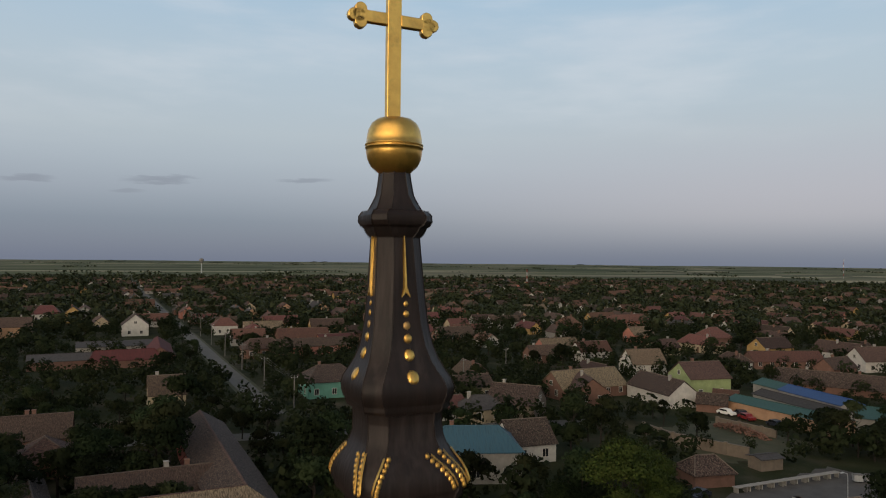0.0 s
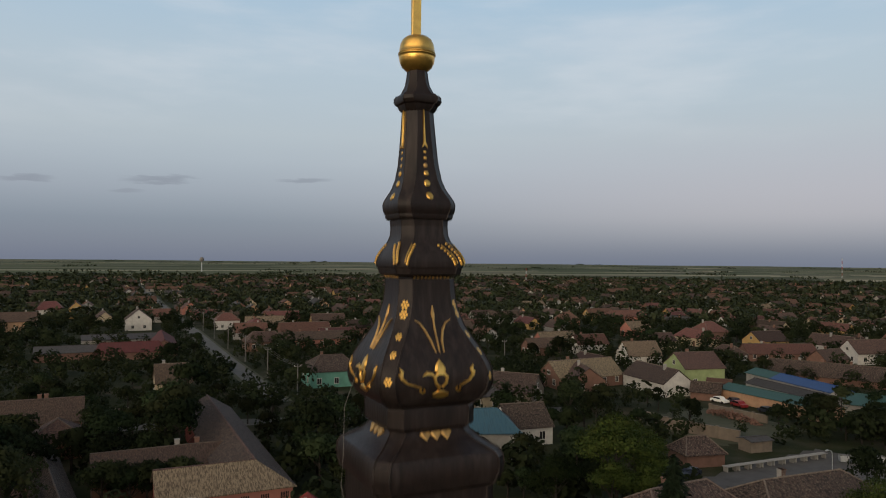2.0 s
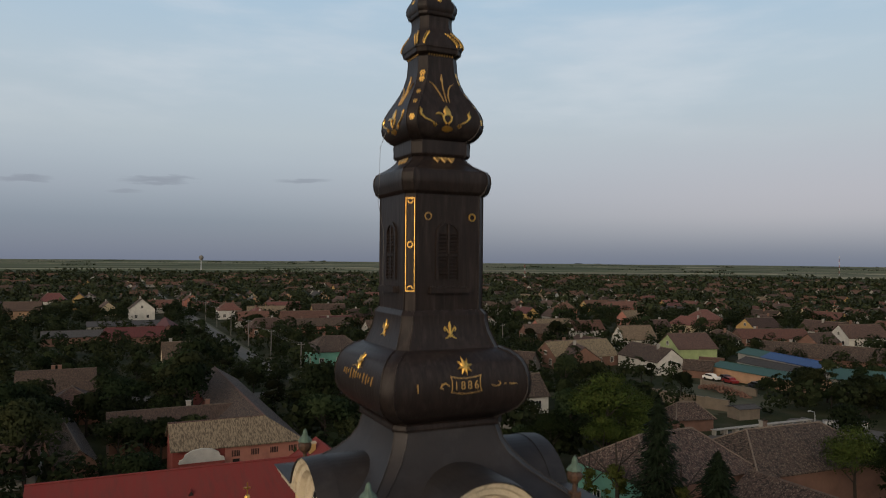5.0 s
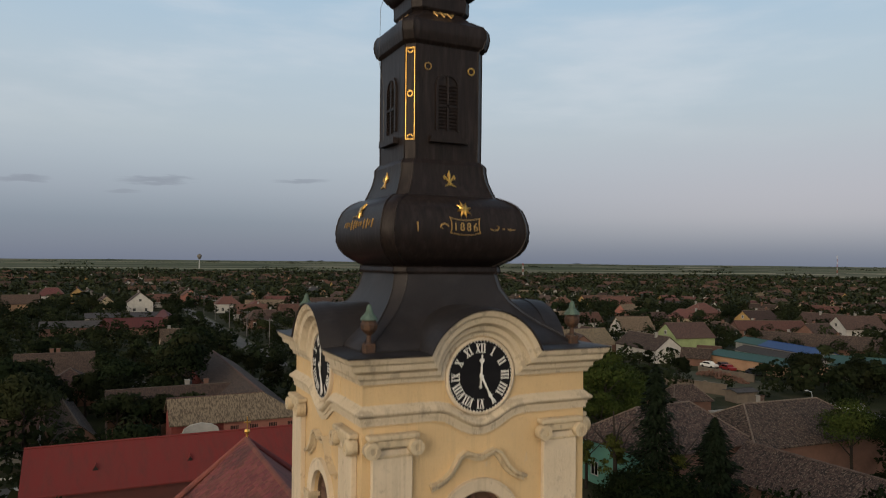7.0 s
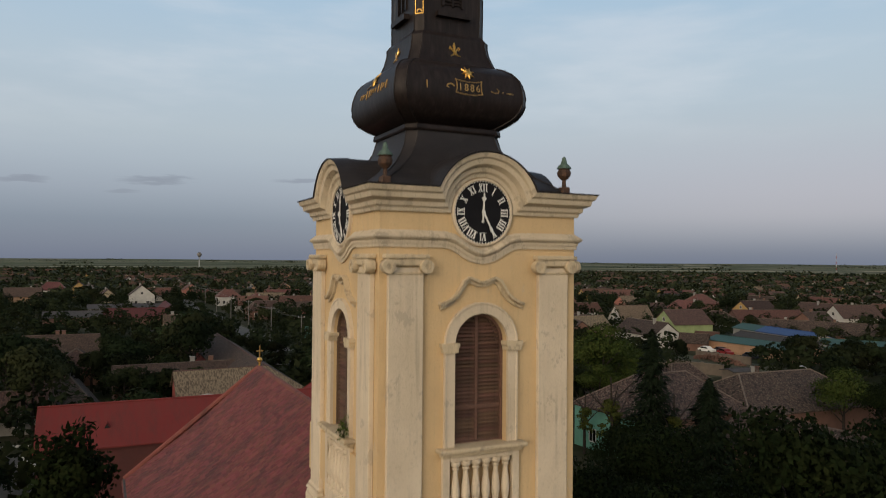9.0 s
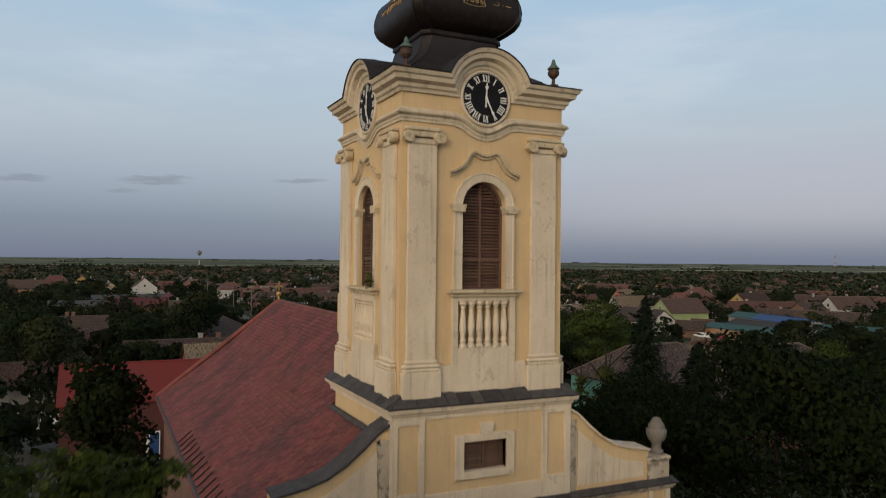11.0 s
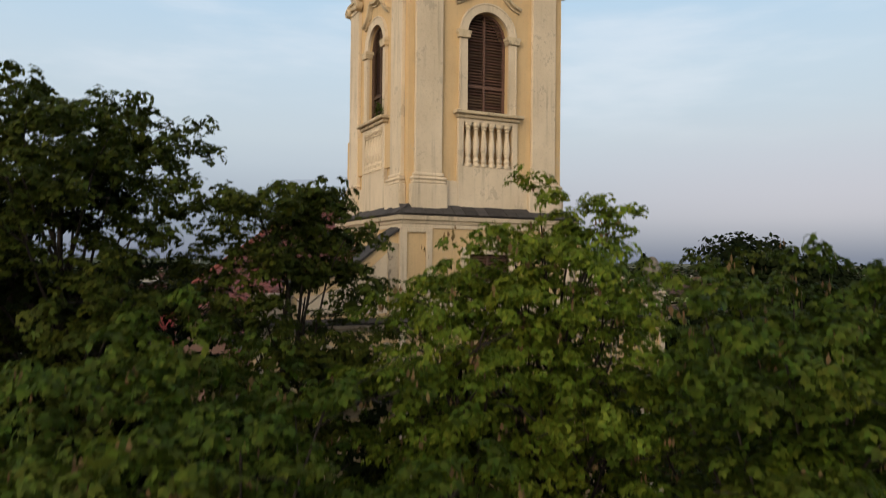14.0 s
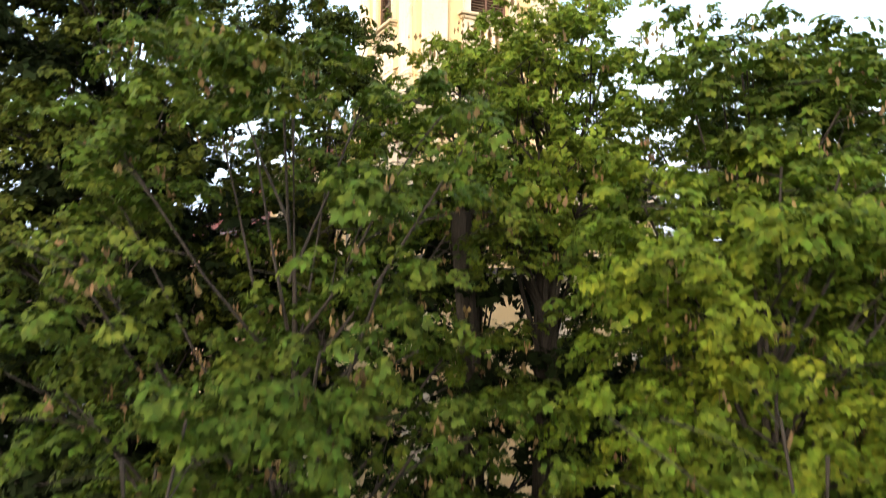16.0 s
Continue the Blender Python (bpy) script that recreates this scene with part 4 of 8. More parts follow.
bm = bmesh.new()
lathe(bm, [(0.024, -0.004), (0.022, 0.006), (0.012, 0.014), (0.002, 0.016)], 7)
bead_src = part("gilt_bead", bm, M_GOLD)
STRANDS = ((0.12, 0.33, 31.625, 31.36), (0.245, 0.43, 31.65, 31.37), (-0.245, -0.40, 31.63, 31.36))
for k in range(4):
    for x0, x1, z0, z1 in STRANDS:
        for i in range(8):
            t = i / 7
            x = x0 + (x1 - x0) * math.sin(t * 1.45) ** 1.1 / math.sin(1.45)
            z = z0 + (z1 - z0) * t
            n = (on_front(x, z + 0.02, 0) - on_front(x, z - 0.02, 0)).cross(Vector((1, 0, 0))).normalized()
            n = n if n.y < 0 else -n
            m = Matrix.Translation(lean(0, 0, z) - Vector((0, 0, z))) @ turn(k) @ Matrix.Translation((x, -spire_a(z), z)) @ n.to_track_quat("Z", "Y").to_matrix().to_4x4()
            share("gilt_bead", bead_src, m, church)


for x0, x1, z0, z1 in STRANDS:
    d = 0.038 if x0 > 0 else -0.038
    gilt("gilt_rib", lambda bm: ribbon(bm, [(d + x0 + (x1 - x0) * math.sin(t * 1.45) ** 1.1 / math.sin(1.45), z0 + 0.012 + (z1 - z0) * t) for t in (0, 0.14, 0.28, 0.43, 0.57, 0.71, 0.86, 1.0)], 0.014, off=0.012), "thin gilded rib beside the beads")
bpy.data.objects.remove(bead_src)
gilt("gilt_frieze", lambda bm: [stud(bm, -0.26 + 0.058 * i, 31.17, 0.02, n=6) for i in range(10)], "row of small gilded drops", material=M_GOLDOLD)


for z, r in ((30.79, 0.066), (30.66, 0.066), (30.37, 0.052), (30.14, 0.052), (29.80, 0.066)):
    gilt("gilt_rosette", lambda bm: rosette(bm, 0, z, r, on_edge), "gilded rosette on the spire's edge")


def sprays(bm):
    ribbon(bm, [(0.0, 30.16), (0.0, 30.32), (-0.005, 30.48), (-0.005, 30.62)], [0.022, 0.030, 0.030, 0.022])
    ribbon(bm, [(-0.005, 30.57), (-0.005, 30.66), (-0.005, 30.78)], [0.022, 0.066, 0.006])
    ribbon(bm, [(-0.055, 30.16), (-0.10, 30.33), (-0.16, 30.46), (-0.22, 30.545), (-0.29, 30.59)], [0.020, 0.036, 0.034, 0.026, 0.012])
    ribbon(bm, [(0.065, 30.16), (0.07, 30.30), (0.11, 30.44), (0.17, 30.54), (0.25, 30.59)], [0.020, 0.036, 0.034, 0.028, 0.012])


gilt("gilt_spray", sprays, "gilded three-stemmed spray", material=M_GOLDOLD)


def flower(bm):
    # bud over an open diamond, a broad leaf, a flat boss and a scroll on each side
    ribbon(bm, [(-0.03, 29.87), (-0.03, 29.93), (-0.03, 29.99), (-0.03, 30.07)], [0.09, 0.185, 0.15, 0.012])
    for q in (-1, 1):
        ribbon(bm, [(-0.03 + q * 0.03, 29.90), (-0.03 + q * 0.095, 29.84), (-0.03 + q * 0.075, 29.76), (-0.03 + q * 0.015, 29.70)], [0.05, 0.055, 0.05, 0.05])
    ribbon(bm, [(-0.10, 29.82), (-0.16, 29.885), (-0.23, 29.90), (-0.30, 29.87)], [0.03, 0.055, 0.06, 0.012])
    ribbon(bm, [(-0.145, 29.60), (-0.08, 29.605), (-0.03, 29.605), (0.02, 29.605), (0.085, 29.60)], [0.05, 0.115, 0.125, 0.115, 0.05])
    for q, cx, ex in ((-1, -0.30, -0.60), (1, 0.23, 0.45)):
        ribbon(bm, [(cx - q * 0.015, 29.70), (cx - q * 0.035, 29.665), (cx, 29.64), (cx + q * 0.035, 29.665), (cx + q * 0.02, 29.71)], [0.024, 0.03, 0.032, 0.03, 0.026])
        ribbon(bm, [(cx + q * 0.02, 29.71), (cx + (ex - cx) * 0.4, 29.745), (cx + (ex - cx) * 0.75, 29.78), (ex, 29.85)], [0.026, 0.032, 0.036, 0.045])
        ribbon(bm, [(ex, 29.83), (ex + q * 0.012, 29.89), (ex - q * 0.012, 29.93), (ex + q * 0.02, 29.985)], [0.04, 0.085, 0.06, 0.008])


gilt("gilt_flower", flower, "gilded flower with scrolls")
gilt("gilt_scallops", lambda bm: [ribbon(bm, [(x - 0.072, 29.05), (x, 29.005), (x + 0.072, 29.05)], [0.05, 0.115, 0.05]) for x in (-0.155, 0, 0.155)], "gilded scallops", material=M_GOLDOLD)


def edge_frame(bm):
    for s in (-1, 1):
        ribbon(bm, [(s * 0.092, 26.40 + 0.2 * i) for i in range(10)], 0.022, on_edge, 0.010)
    for z in (26.40, 28.20):
        ribbon(bm, [(-0.10, z), (0, z), (0.10, z)], 0.026, on_edge, 0.010)
    hoop(bm, 0, 27.30, 0.055, 0.024, on_edge)
    for z, s in ((26.44, 1), (28.16, -1)):
        ribbon(bm, [(0.055 * math.cos(a), z + s * 0.055 * math.sin(a)) for a in [math.pi * i / 8 for i in range(9)]], 0.022, on_edge, 0.010)


gilt("gilt_frame", edge_frame, "gilded long frame with rings", 1)
gilt("gilt_ring", lambda bm: hoop(bm, 0.52, 27.86, 0.068, 0.026), "small gilded ring", 1)
gilt("gilt_ring", lambda bm: hoop(bm, -0.44, 27.86, 0.068, 0.02), "small dull gilded ring", 1, material=M_GOLDOLD)


def lily(bm):
    ribbon(bm, [(0, 25.50), (0, 25.62), (0, 25.72), (0, 25.80)], [0.03, 0.05, 0.075, 0.01])
    for s in (-1, 1):
        ribbon(bm, [(s * 0.02, 25.58), (s * 0.07, 25.65), (s * 0.11, 25.70), (s * 0.13, 25.66), (s * 0.10, 25.62)], [0.03, 0.04, 0.035, 0.03, 0.015])
        ribbon(bm, [(s * 0.02, 25.56), (s * 0.05, 25.51), (s * 0.12, 25.48)], [0.03, 0.035, 0.012])


gilt("gilt_lily", lily, "gilded lily ornament")


def star(bm):
    rings = []
    for f, off in ((0.3, 0.05), (0.6, 0.042), (0.8, 0.034), (1.0, 0.02)):
        row = []
        for i in range(16):
            r = (0.17 if i % 2 == 0 else 0.085) * f
            a = math.pi * i / 8 + 0.2
            row.append(bm.verts.new(on_front(0.06 + r * math.cos(a), 25.0 + r * math.sin(a), off)))
        rings.append(row)
    for p, q in zip(rings, rings[1:]):
        for i in range(16):
            bm.faces.new((p[i], p[(i + 1) % 16], q[(i + 1) % 16], q[i]))
    bm.faces.new(rings[0])


gilt("gilt_star", star, "gilded eight-pointed star")


def cartouche(bm):
    ribbon(bm, [(-0.261, 24.544), (-0.101, 24.513), (0.060, 24.503), (0.221, 24.513), (0.381, 24.544)], 0.02)
    ribbon(bm, [(-0.261, 24.828), (-0.101, 24.797), (0.060, 24.786), (0.221, 24.797), (0.381, 24.828)], 0.02)
    for s in (-1, 1):
        ribbon(bm, [(0.06 + s * 0.321, 24.534), (0.06 + s * 0.294, 24.618), (0.06 + s * 0.294, 24.755), (0.06 + s * 0.321, 24.839)], 0.022)
    ribbon(bm, [(-0.293, 24.660), (-0.368, 24.713), (-0.443, 24.692), (-0.475, 24.639), (-0.422, 24.618)], [0.02, 0.03, 0.036, 0.03, 0.02])
    ribbon(bm, [(0.595, 24.639), (0.681, 24.608), (0.766, 24.618), (0.798, 24.671), (0.745, 24.702)], [0.014, 0.02, 0.026, 0.02, 0.014])
    ribbon(bm, [(0.873, 24.639), (0.916, 24.644)], 0.024)
    ribbon(bm, [(0.980, 24.639), (1.066, 24.629), (1.173, 24.629)], [0.014, 0.03, 0.008])
    ribbon(bm, [(-0.935, 24.723), (-0.935, 24.639), (-0.935, 24.555)], [0.04, 0.034, 0.006])


gilt("gilt_cartouche", cartouche, "gilded cartouche with scrolls round the year", 1, M_GOLDOLD)


script_rnd = random.Random(4)
sx = -0.75
SIDE[0] = 1
while sx < 0.95:
    h = script_rnd.uniform(0.04, 0.13)
    bm = bmesh.new()
    ribbon(bm, [(sx, 24.74 - h), (sx + 0.02, 24.74), (sx + 0.03, 24.74 + h * 0.6)], [0.02, 0.028, 0.018])
    part("gilt_stroke", bm, M_GOLDOLD, church, "worn gilded stroke")
    sx += script_rnd.uniform(0.12, 0.19)
bm = bmesh.new()
ribbon(bm, [(-0.35, 24.86), (-0.15, 24.90), (0.05, 24.86), (0.25, 24.90)], [0.01, 0.024, 0.024, 0.01])
part("gilt_stroke", bm, M_GOLDOLD, church, "worn gilded stroke")
SIDE[0] = 0

# the year in raised figures, bent onto the bulb
cu = bpy.data.curves.new("year", "FONT")
cu.body, cu.size, cu.extrude, cu.align_x, cu.space_character = "1886", 0.22, 0.006, "CENTER", 1.35
tmp = new("year", cu)
me = bpy.data.meshes.new_from_object(tmp.evaluated_get(bpy.context.evaluated_depsgraph_get()))
bpy.data.objects.remove(tmp)
for v in me.vertices:
    v.co = on_front(0.06 + v.co.x * 0.95, 24.585 + v.co.y, 0.014 + v.co.z)
me.materials.clear()
me.materials.append(M_GOLDOLD)
yr = new("year_figures", me)
yr.parent = church
yr["label"] = "gilded figures of the year"

# lantern shutters on the spire
lantern_slat = slat_mesh.copy()
lantern_slat.materials[0] = M_COPPER
for k in range(4):
    A = 0.857
    fr = bmesh.new()
    band(fr, [(-0.24, 26.62), (-0.24, 27.5)] + arc(0, 27.5, 0.24, 170, 10, 10) + [(0.24, 27.5), (0.24, 26.62)], [(-0.005, -0.03), (0.035, -0.03), (0.035, 0.03), (-0.005, 0.03)], Matrix.Translation((0, -A, 0)))
    box(fr, -0.02, 0.02, -A - 0.03, -A, 26.62, 27.72)
    box(fr, -0.22, 0.22, -A - 0.03, -A, 27.08, 27.13)
    hold = part("lantern_shutter", fr, M_COPPER, church, "dark metal louvred shutter on the spire")
    for i in range(13):
        z = 26.67 + 0.07 * i
        for s in (-1, 1):
            o = new("slat", lantern_slat)
            o.parent = hold
            o.matrix_basis = Matrix.LocRotScale((s * 0.115, -A - 0.01, z), Euler((radians(38), 0, 0)), (0.19, 0.5, 1))
    sill = bmesh.new()
    prism(sill, [(-0.42, 26.36), (0.42, 26.36), (0.40, 26.48), (-0.40, 26.48)], -A - 0.13, -A + 0.01)
    share_sill = part("lantern_sill", sill, M_COPPER, church, "projecting dark metal sill")
    hold.matrix_basis = share_sill.matrix_basis = turn(k)

# ball and cross
bm = lathe(bmesh.new(), [(0.11, 34.155), (0.165, 34.185), (0.220, 34.235), (0.252, 34.30), (0.264, 34.37), (0.264, 34.40), (0.273, 34.403), (0.275, 34.412), (0.262, 34.416), (0.262, 34.426), (0.275, 34.430), (0.273, 34.440), (0.262, 34.444), (0.258, 34.50), (0.244, 34.575), (0.214, 34.635), (0.165, 34.675), (0.10, 34.693), (0.03, 34.70)], 40)
part("ball", bm, M_GOLD, church, "gilded ball under the cross", smooth=True).location = lean(0, 0, 34.45) - Vector((0, 0, 34.45))
bm = bmesh.new()
box(bm, -0.068, 0.068, -0.036, 0.036, 34.68, 35.93, 0.006)
box(bm, -0.33, -0.066, -0.034, 0.034, 35.555, 35.665, 0.006)
box(bm, 0.066, 0.33, -0.034, 0.034, 35.555, 35.665, 0.006)
for cx, cz, ax, az in ((-0.355, 35.61, -1, 0), (0.355, 35.61, 1, 0), (0, 35.97, 0, 1)):
    for dx, dz in ((ax * 0.04, az * 0.04), (az * 0.062 - ax * 0.025, ax * 0.062 - az * 0.025), (-az * 0.062 - ax * 0.025, -ax * 0.062 - az * 0.025)):
        lathe(bm, [(0.052, -0.035), (0.058, -0.030), (0.058, 0.030), (0.052, 0.035)], 14, Matrix.Translation((cx + dx, 0, cz + dz)) @ Matrix.Rotation(radians(90), 4, "X"))
for cx, cz in ((-0.352, 35.61), (0.352, 35.61), (0, 35.965)):
    lathe(bm, [(0.062, -0.035), (0.066, -0.031), (0.066, 0.031), (0.062, 0.035)], 16, Matrix.Translation((cx, 0, cz)) @ Matrix.Rotation(radians(90), 4, "X"))
part("cross", bm, M_GOLD, church, "gilded trefoil cross").location = lean(0, 0, 35.3) - Vector((0, 0, 35.3))

# lightning wire hanging off the spire
bm = tube(bmesh.new(), [(-0.86, 0.25, 29.8), (-1.02, 0.3, 29.3), (-1.03, 0.3, 28.6), (-1.06, 0.28, 28.2), (-0.93, 0.3, 27.6), (-0.93, 0.3, 26.3)], [0.0045] * 6, 4)
part("lightning_wire", bm, M_POLE, church, "thin lightning wire")

# ---- lower stage of the front ----
slabs("tower_stage", [(-LW, LW, -LW, LW - 0.3, 9.9, 12.83), (-LW, -0.59, -LW, LW - 0.3, 12.83, 13.55), (0.59, LW, -LW, LW - 0.3, 12.83, 13.55), (-LW, LW, -LW, LW - 0.3, 13.55, 14.35)],
      M_YELLOW, "yellow plaster lower tower stage", 1, 0)
# black slab behind the small louvres, coloured as the loft's darkness
bm = box(bmesh.new(), -0.58, 0.58, -1.9, -1.7, 12.84, 13.54)
part("loft_dark", bm, M_DARK, church, "black box for the unlit loft")
fr = bmesh.new()
for x0, x1, z0, z1 in ((-0.83, -0.59, 12.65, 13.72), (0.59, 0.81, 12.65, 13.72), (-0.59, 0.59, 12.65, 12.84), (-0.59, 0.59, 13.54, 13.72)):
    box(fr, x0, x1, -LW - 0.07, -LW + 0.2, z0, z1, 0.008)
prism(fr, [(-0.15, 13.70), (0.15, 13.70), (0.21, 13.98), (-0.21, 13.98)], -LW - 0.11, -LW)
part("small_window_frame", fr, M_CREAM, church, "cream window frame with keystone")
louvre("small_shutter", -0.59, 0.59, 12.84, 13.53, 0, -LW + 0.10, 0, slat_mesh, "brown louvres in a small window")
for s in (-1, 1):
    for x0, x1, z0, z1 in ((1.63, 1.79, 11.95, 14.17), (2.31, LW + 0.03, 11.95, 14.17), (1.79, 2.31, 14.06, 14.17), (1.79, 2.31, 11.95, 12.48)):
        a, c = sorted((s * x0, s * x1))
        slabs("panel_strip", [(a, c, -LW - 0.06, -LW + 0.1, z0, z1)], M_CREAM, "pale plaster strip round a panel", 1, 0.008)
slabs("panel_strip", [(-1.63, 1.63, -LW - 0.045, -LW + 0.1, 11.95, 12.40)], M_CREAM, "pale plaster plinth strip", 1, 0.008)
bm = mitred(bmesh.new(), [(-LW, 14.17), (-0.5, 14.17), (0.5, 14.17), (LW, 14.17)], [(0, 0), (0.05, 0), (0.05, 0.09), (0.08, 0.11), (0.10, 0.17), (0.17, 0.20), (0.19, 0.27), (0.19, 0.30), (0, 0.30)], LW)
four("ledge_moulding", part("ledge_moulding", bm, M_CREAM, church, "cream ledge moulding"))
bm = mitred(bmesh.new(), [(-LW, 14.475), (-0.5, 14.475), (0.5, 14.475), (LW, 14.475)], [(-0.2, 0), (0.215, 0), (0.225, 0.025), (0.0, 0.18), (-0.172, 0.29)], LW)
four("ledge_coping", part("ledge_coping", bm, M_SLATE, church, "dark tiled ledge coping"))

# facade walls: volutes, pedestals with urns, cornices
for s in (-1, 1):
    sweep = [(2.42, 14.12), (2.75, 13.92), (3.1, 13.60), (3.5, 13.28), (3.95, 13.02), (4.4, 12.88), (4.9, 12.79), (5.16, 12.75)]
    bm = prism(bmesh.new(), [(s * x, z) for x, z in [(2.40, 11.85)] + sweep + [(5.16, 11.85)]], -LW + 0.05, -LW + 0.55)
    part("volute_wall", bm, M_YELLOW, church, "curved gable wall with stained plaster")
    inner = [(2.78, 12.08), (2.78, 13.56), (3.1, 13.27), (3.5, 12.96), (3.95, 12.70), (4.4, 12.56), (4.98, 12.46), (4.98, 12.08)]
    bm = prism(bmesh.new(), [(s * x, z) for x, z in inner], -LW + 0.025, -LW + 0.1)
    part("volute_panel", bm, M_CREAM, church, "raised pale plaster panel")
    pth = sweep if s > 0 else [(-x, z) for x, z in sweep[::-1]]
    bm = band(bmesh.new(), pth, [(-0.60, 0.0), (0.07, 0.0), (0.09, 0.03), (0.09, 0.06), (-0.60, 0.09)], Matrix.Translation((0, -LW + 0.05, 0)))
    part("volute_coping", bm, M_CREAM if s > 0 else M_SLATE, church, "coping along the curved gable")
    bm = bmesh.new()
    band(bm, [(s * 2.62, 11.95), (s * 2.62, 13.75), (s * 2.72, 13.72)][::s], [(0, -0.09), (0.05, -0.09), (0.05, 0.09), (0, 0.09)], Matrix.Translation((0, -LW + 0.05, 0)))
    part("volute_strip", bm, M_FLAKED, church, "flaking plaster strip")
    bm = bmesh.new()
    a, b = sorted((s * 5.12, s * 5.86))
    box(bm, a, b, -LW - 0.02, -LW + 0.75, 11.85, 12.46, 0.01)
    box(bm, a - 0.04, b + 0.04, -LW - 0.07, -LW + 0.8, 12.46, 12.56, 0.03)
    part("pedestal", bm, M_FLAKED, church, "flaking plaster pedestal")
    if s < 0:
        continue
    urn = [(0.20, 12.55), (0.20, 12.63), (0.145, 12.66), (0.125, 12.74), (0.14, 12.83), (0.21, 12.92), (0.275, 13.04), (0.295, 13.15), (0.285, 13.22), (0.22, 13.26), (0.235, 13.29), (0.225, 13.35), (0.17, 13.42), (0.14, 13.49), (0.09, 13.54), (0.02, 13.56)]
    bm = lathe(bmesh.new(), urn, 14, Matrix.Translation((s * 5.72, -LW + 0.35, 0)))
    part("urn", bm, M_URN, church, "weathered grey stone urn", smooth=True)
bm = box(bmesh.new(), -5.85, 5.85, -LW + 0.02, -LW + 0.9, 10.1, 11.66)
part("attic_wall", bm, M_YELLOW, church, "yellow attic wall")
for s in (-1, 1):
    for x0, x1 in ((1.56, 1.72), (2.32, LW + 0.04), (5.12, 5.25), (5.70, 5.87)):
        a, c = sorted((s * x0, s * x1))
        slabs("panel_strip", [(a, c, -LW - 0.06, -LW + 0.1, 10.35, 11.66)], M_CREAM, "pale strip round an attic panel", 1, 0.008)
bm = band(bmesh.new(), [(-5.95, 11.66), (0, 11.66), (5.95, 11.66)], [(-0.9, 0), (0.06, 0), (0.09, 0.06), (0.18, 0.10), (0.20, 0.17), (-0.9, 0.17)], Matrix.Translation((0, -LW, 0)))
part("attic_cornice", bm, M_FLAKED, church, "weathered string cornice")
bm = band(bmesh.new(), [(-6.02, 11.83), (0, 11.83), (6.02, 11.83)], [(-0.9, 0.005), (0.24, 0.005), (0.25, 0.03), (0.0, 0.12), (-0.9, 0.13)], Matrix.Translation((0, -LW, 0)))
part("attic_coping", bm, M_SLATE, church, "dark coping")
# loose slabs along the copings
slab_rnd = random.Random(12)


def coping_slabs(x0, x1, y0, z0, y1, z1, k=0):
    run, rise = y1 - y0, z1 - z0
    ln, ang = math.hypot(run, rise), math.atan2(rise, run)
    x = x0
    while x < x1 - 0.1:
        w = min(slab_rnd.uniform(0.28, 0.55), x1 - x)
        bm = box(bmesh.new(), 0.008, w - 0.008, -0.02, ln * slab_rnd.uniform(0.9, 1.0), 0.004, 0.03)
        o = part("coping_slab", bm, M_SLATE, church)
        o.matrix_basis = turn(k) @ Matrix.Translation((x, y0, z0)) @ Matrix.Rotation(ang + slab_rnd.gauss(0, 0.02), 4, "X") @ Matrix.Rotation(slab_rnd.gauss(0, 0.02), 4, "Z")
        x += w


for k in (0, 1):
    coping_slabs(-LW - 0.1, LW + 0.1, -LW - 0.225, 14.505, -LW + 0.12, 14.745, k)
coping_slabs(-5.98, 5.98, -LW - 0.25, 11.865, -LW, 11.955)

# blind arcade in the attic panels
for s in (-1, 1):
    for i in range(5):
        x = s * (2.78 + 0.50 * i)
        bm = band(bmesh.new(), [(x - 0.17, 10.62), (x - 0.17, 11.18)] + arc(x, 11.18, 0.17, 170, 10, 8) + [(x + 0.17, 11.18), (x + 0.17, 10.62)], [(-0.01, -0.035), (0.03, -0.035), (0.03, 0.035), (-0.01, 0.035)], Matrix.Translation((0, -LW + 0.02, 0)))
        part("blind_arch", bm, M_FLAKED, church, "weathered blind arch in relief" if i == 0 else "")
    slabs("arcade_rail", [(min(s * 2.55, s * 5.05), max(s * 2.55, s * 5.05), -LW - 0.02, -LW + 0.05, 10.50, 10.61)], M_STONE, "weathered rail under the blind arcade", 1, 0.008)

# curved pediment over the portal
ped = [(-3.0, 10.25), (-2.2, 10.38), (-1.4, 10.68), (-0.7, 11.02), (0, 11.2), (0.7, 11.02), (1.4, 10.68), (2.2, 10.38), (3.0, 10.25)]
bm = band(bmesh.new(), ped, [(0, -0.16), (0.3, -0.16), (0.38, -0.05), (0.42, 0.0), (0, 0.0)], Matrix.Translation((0, -LW, 0)))
part("pediment_moulding", bm, M_STONE, church, "weathered pediment moulding")
bm = band(bmesh.new(), ped, [(0, 0.005), (0.46, 0.005), (0.46, 0.03), (0, 0.12)], Matrix.Translation((0, -LW, 0)))
part("pediment_coping", bm, M_SLATE, church, "dark pediment coping")
bm = band(bmesh.new(), [(-6.6, 9.65), (0, 9.65), (6.6, 9.65)], [(-0.6, 0), (0.1, 0), (0.15, 0.12), (0.35, 0.22), (0.4, 0.36), (-0.6, 0.36)], Matrix.Translation((0, -LW, 0)))
part("main_cornice", bm, M_STONE, church, "weathered main cornice")
bm = band(bmesh.new(), [(-6.75, 10.015), (0, 10.015), (6.75, 10.015)], [(-0.6, 0.0), (0.50, 0.0), (0.50, 0.03), (-0.1, 0.22), (-0.6, 0.22)], Matrix.Translation((0, -LW, 0)))
part("main_coping", bm, M_SLATE, church, "dark sheet coping over the main cornice")
bm = box(bmesh.new(), -5.95, 5.95, -LW, -LW + 0.8, 0, 9.66)
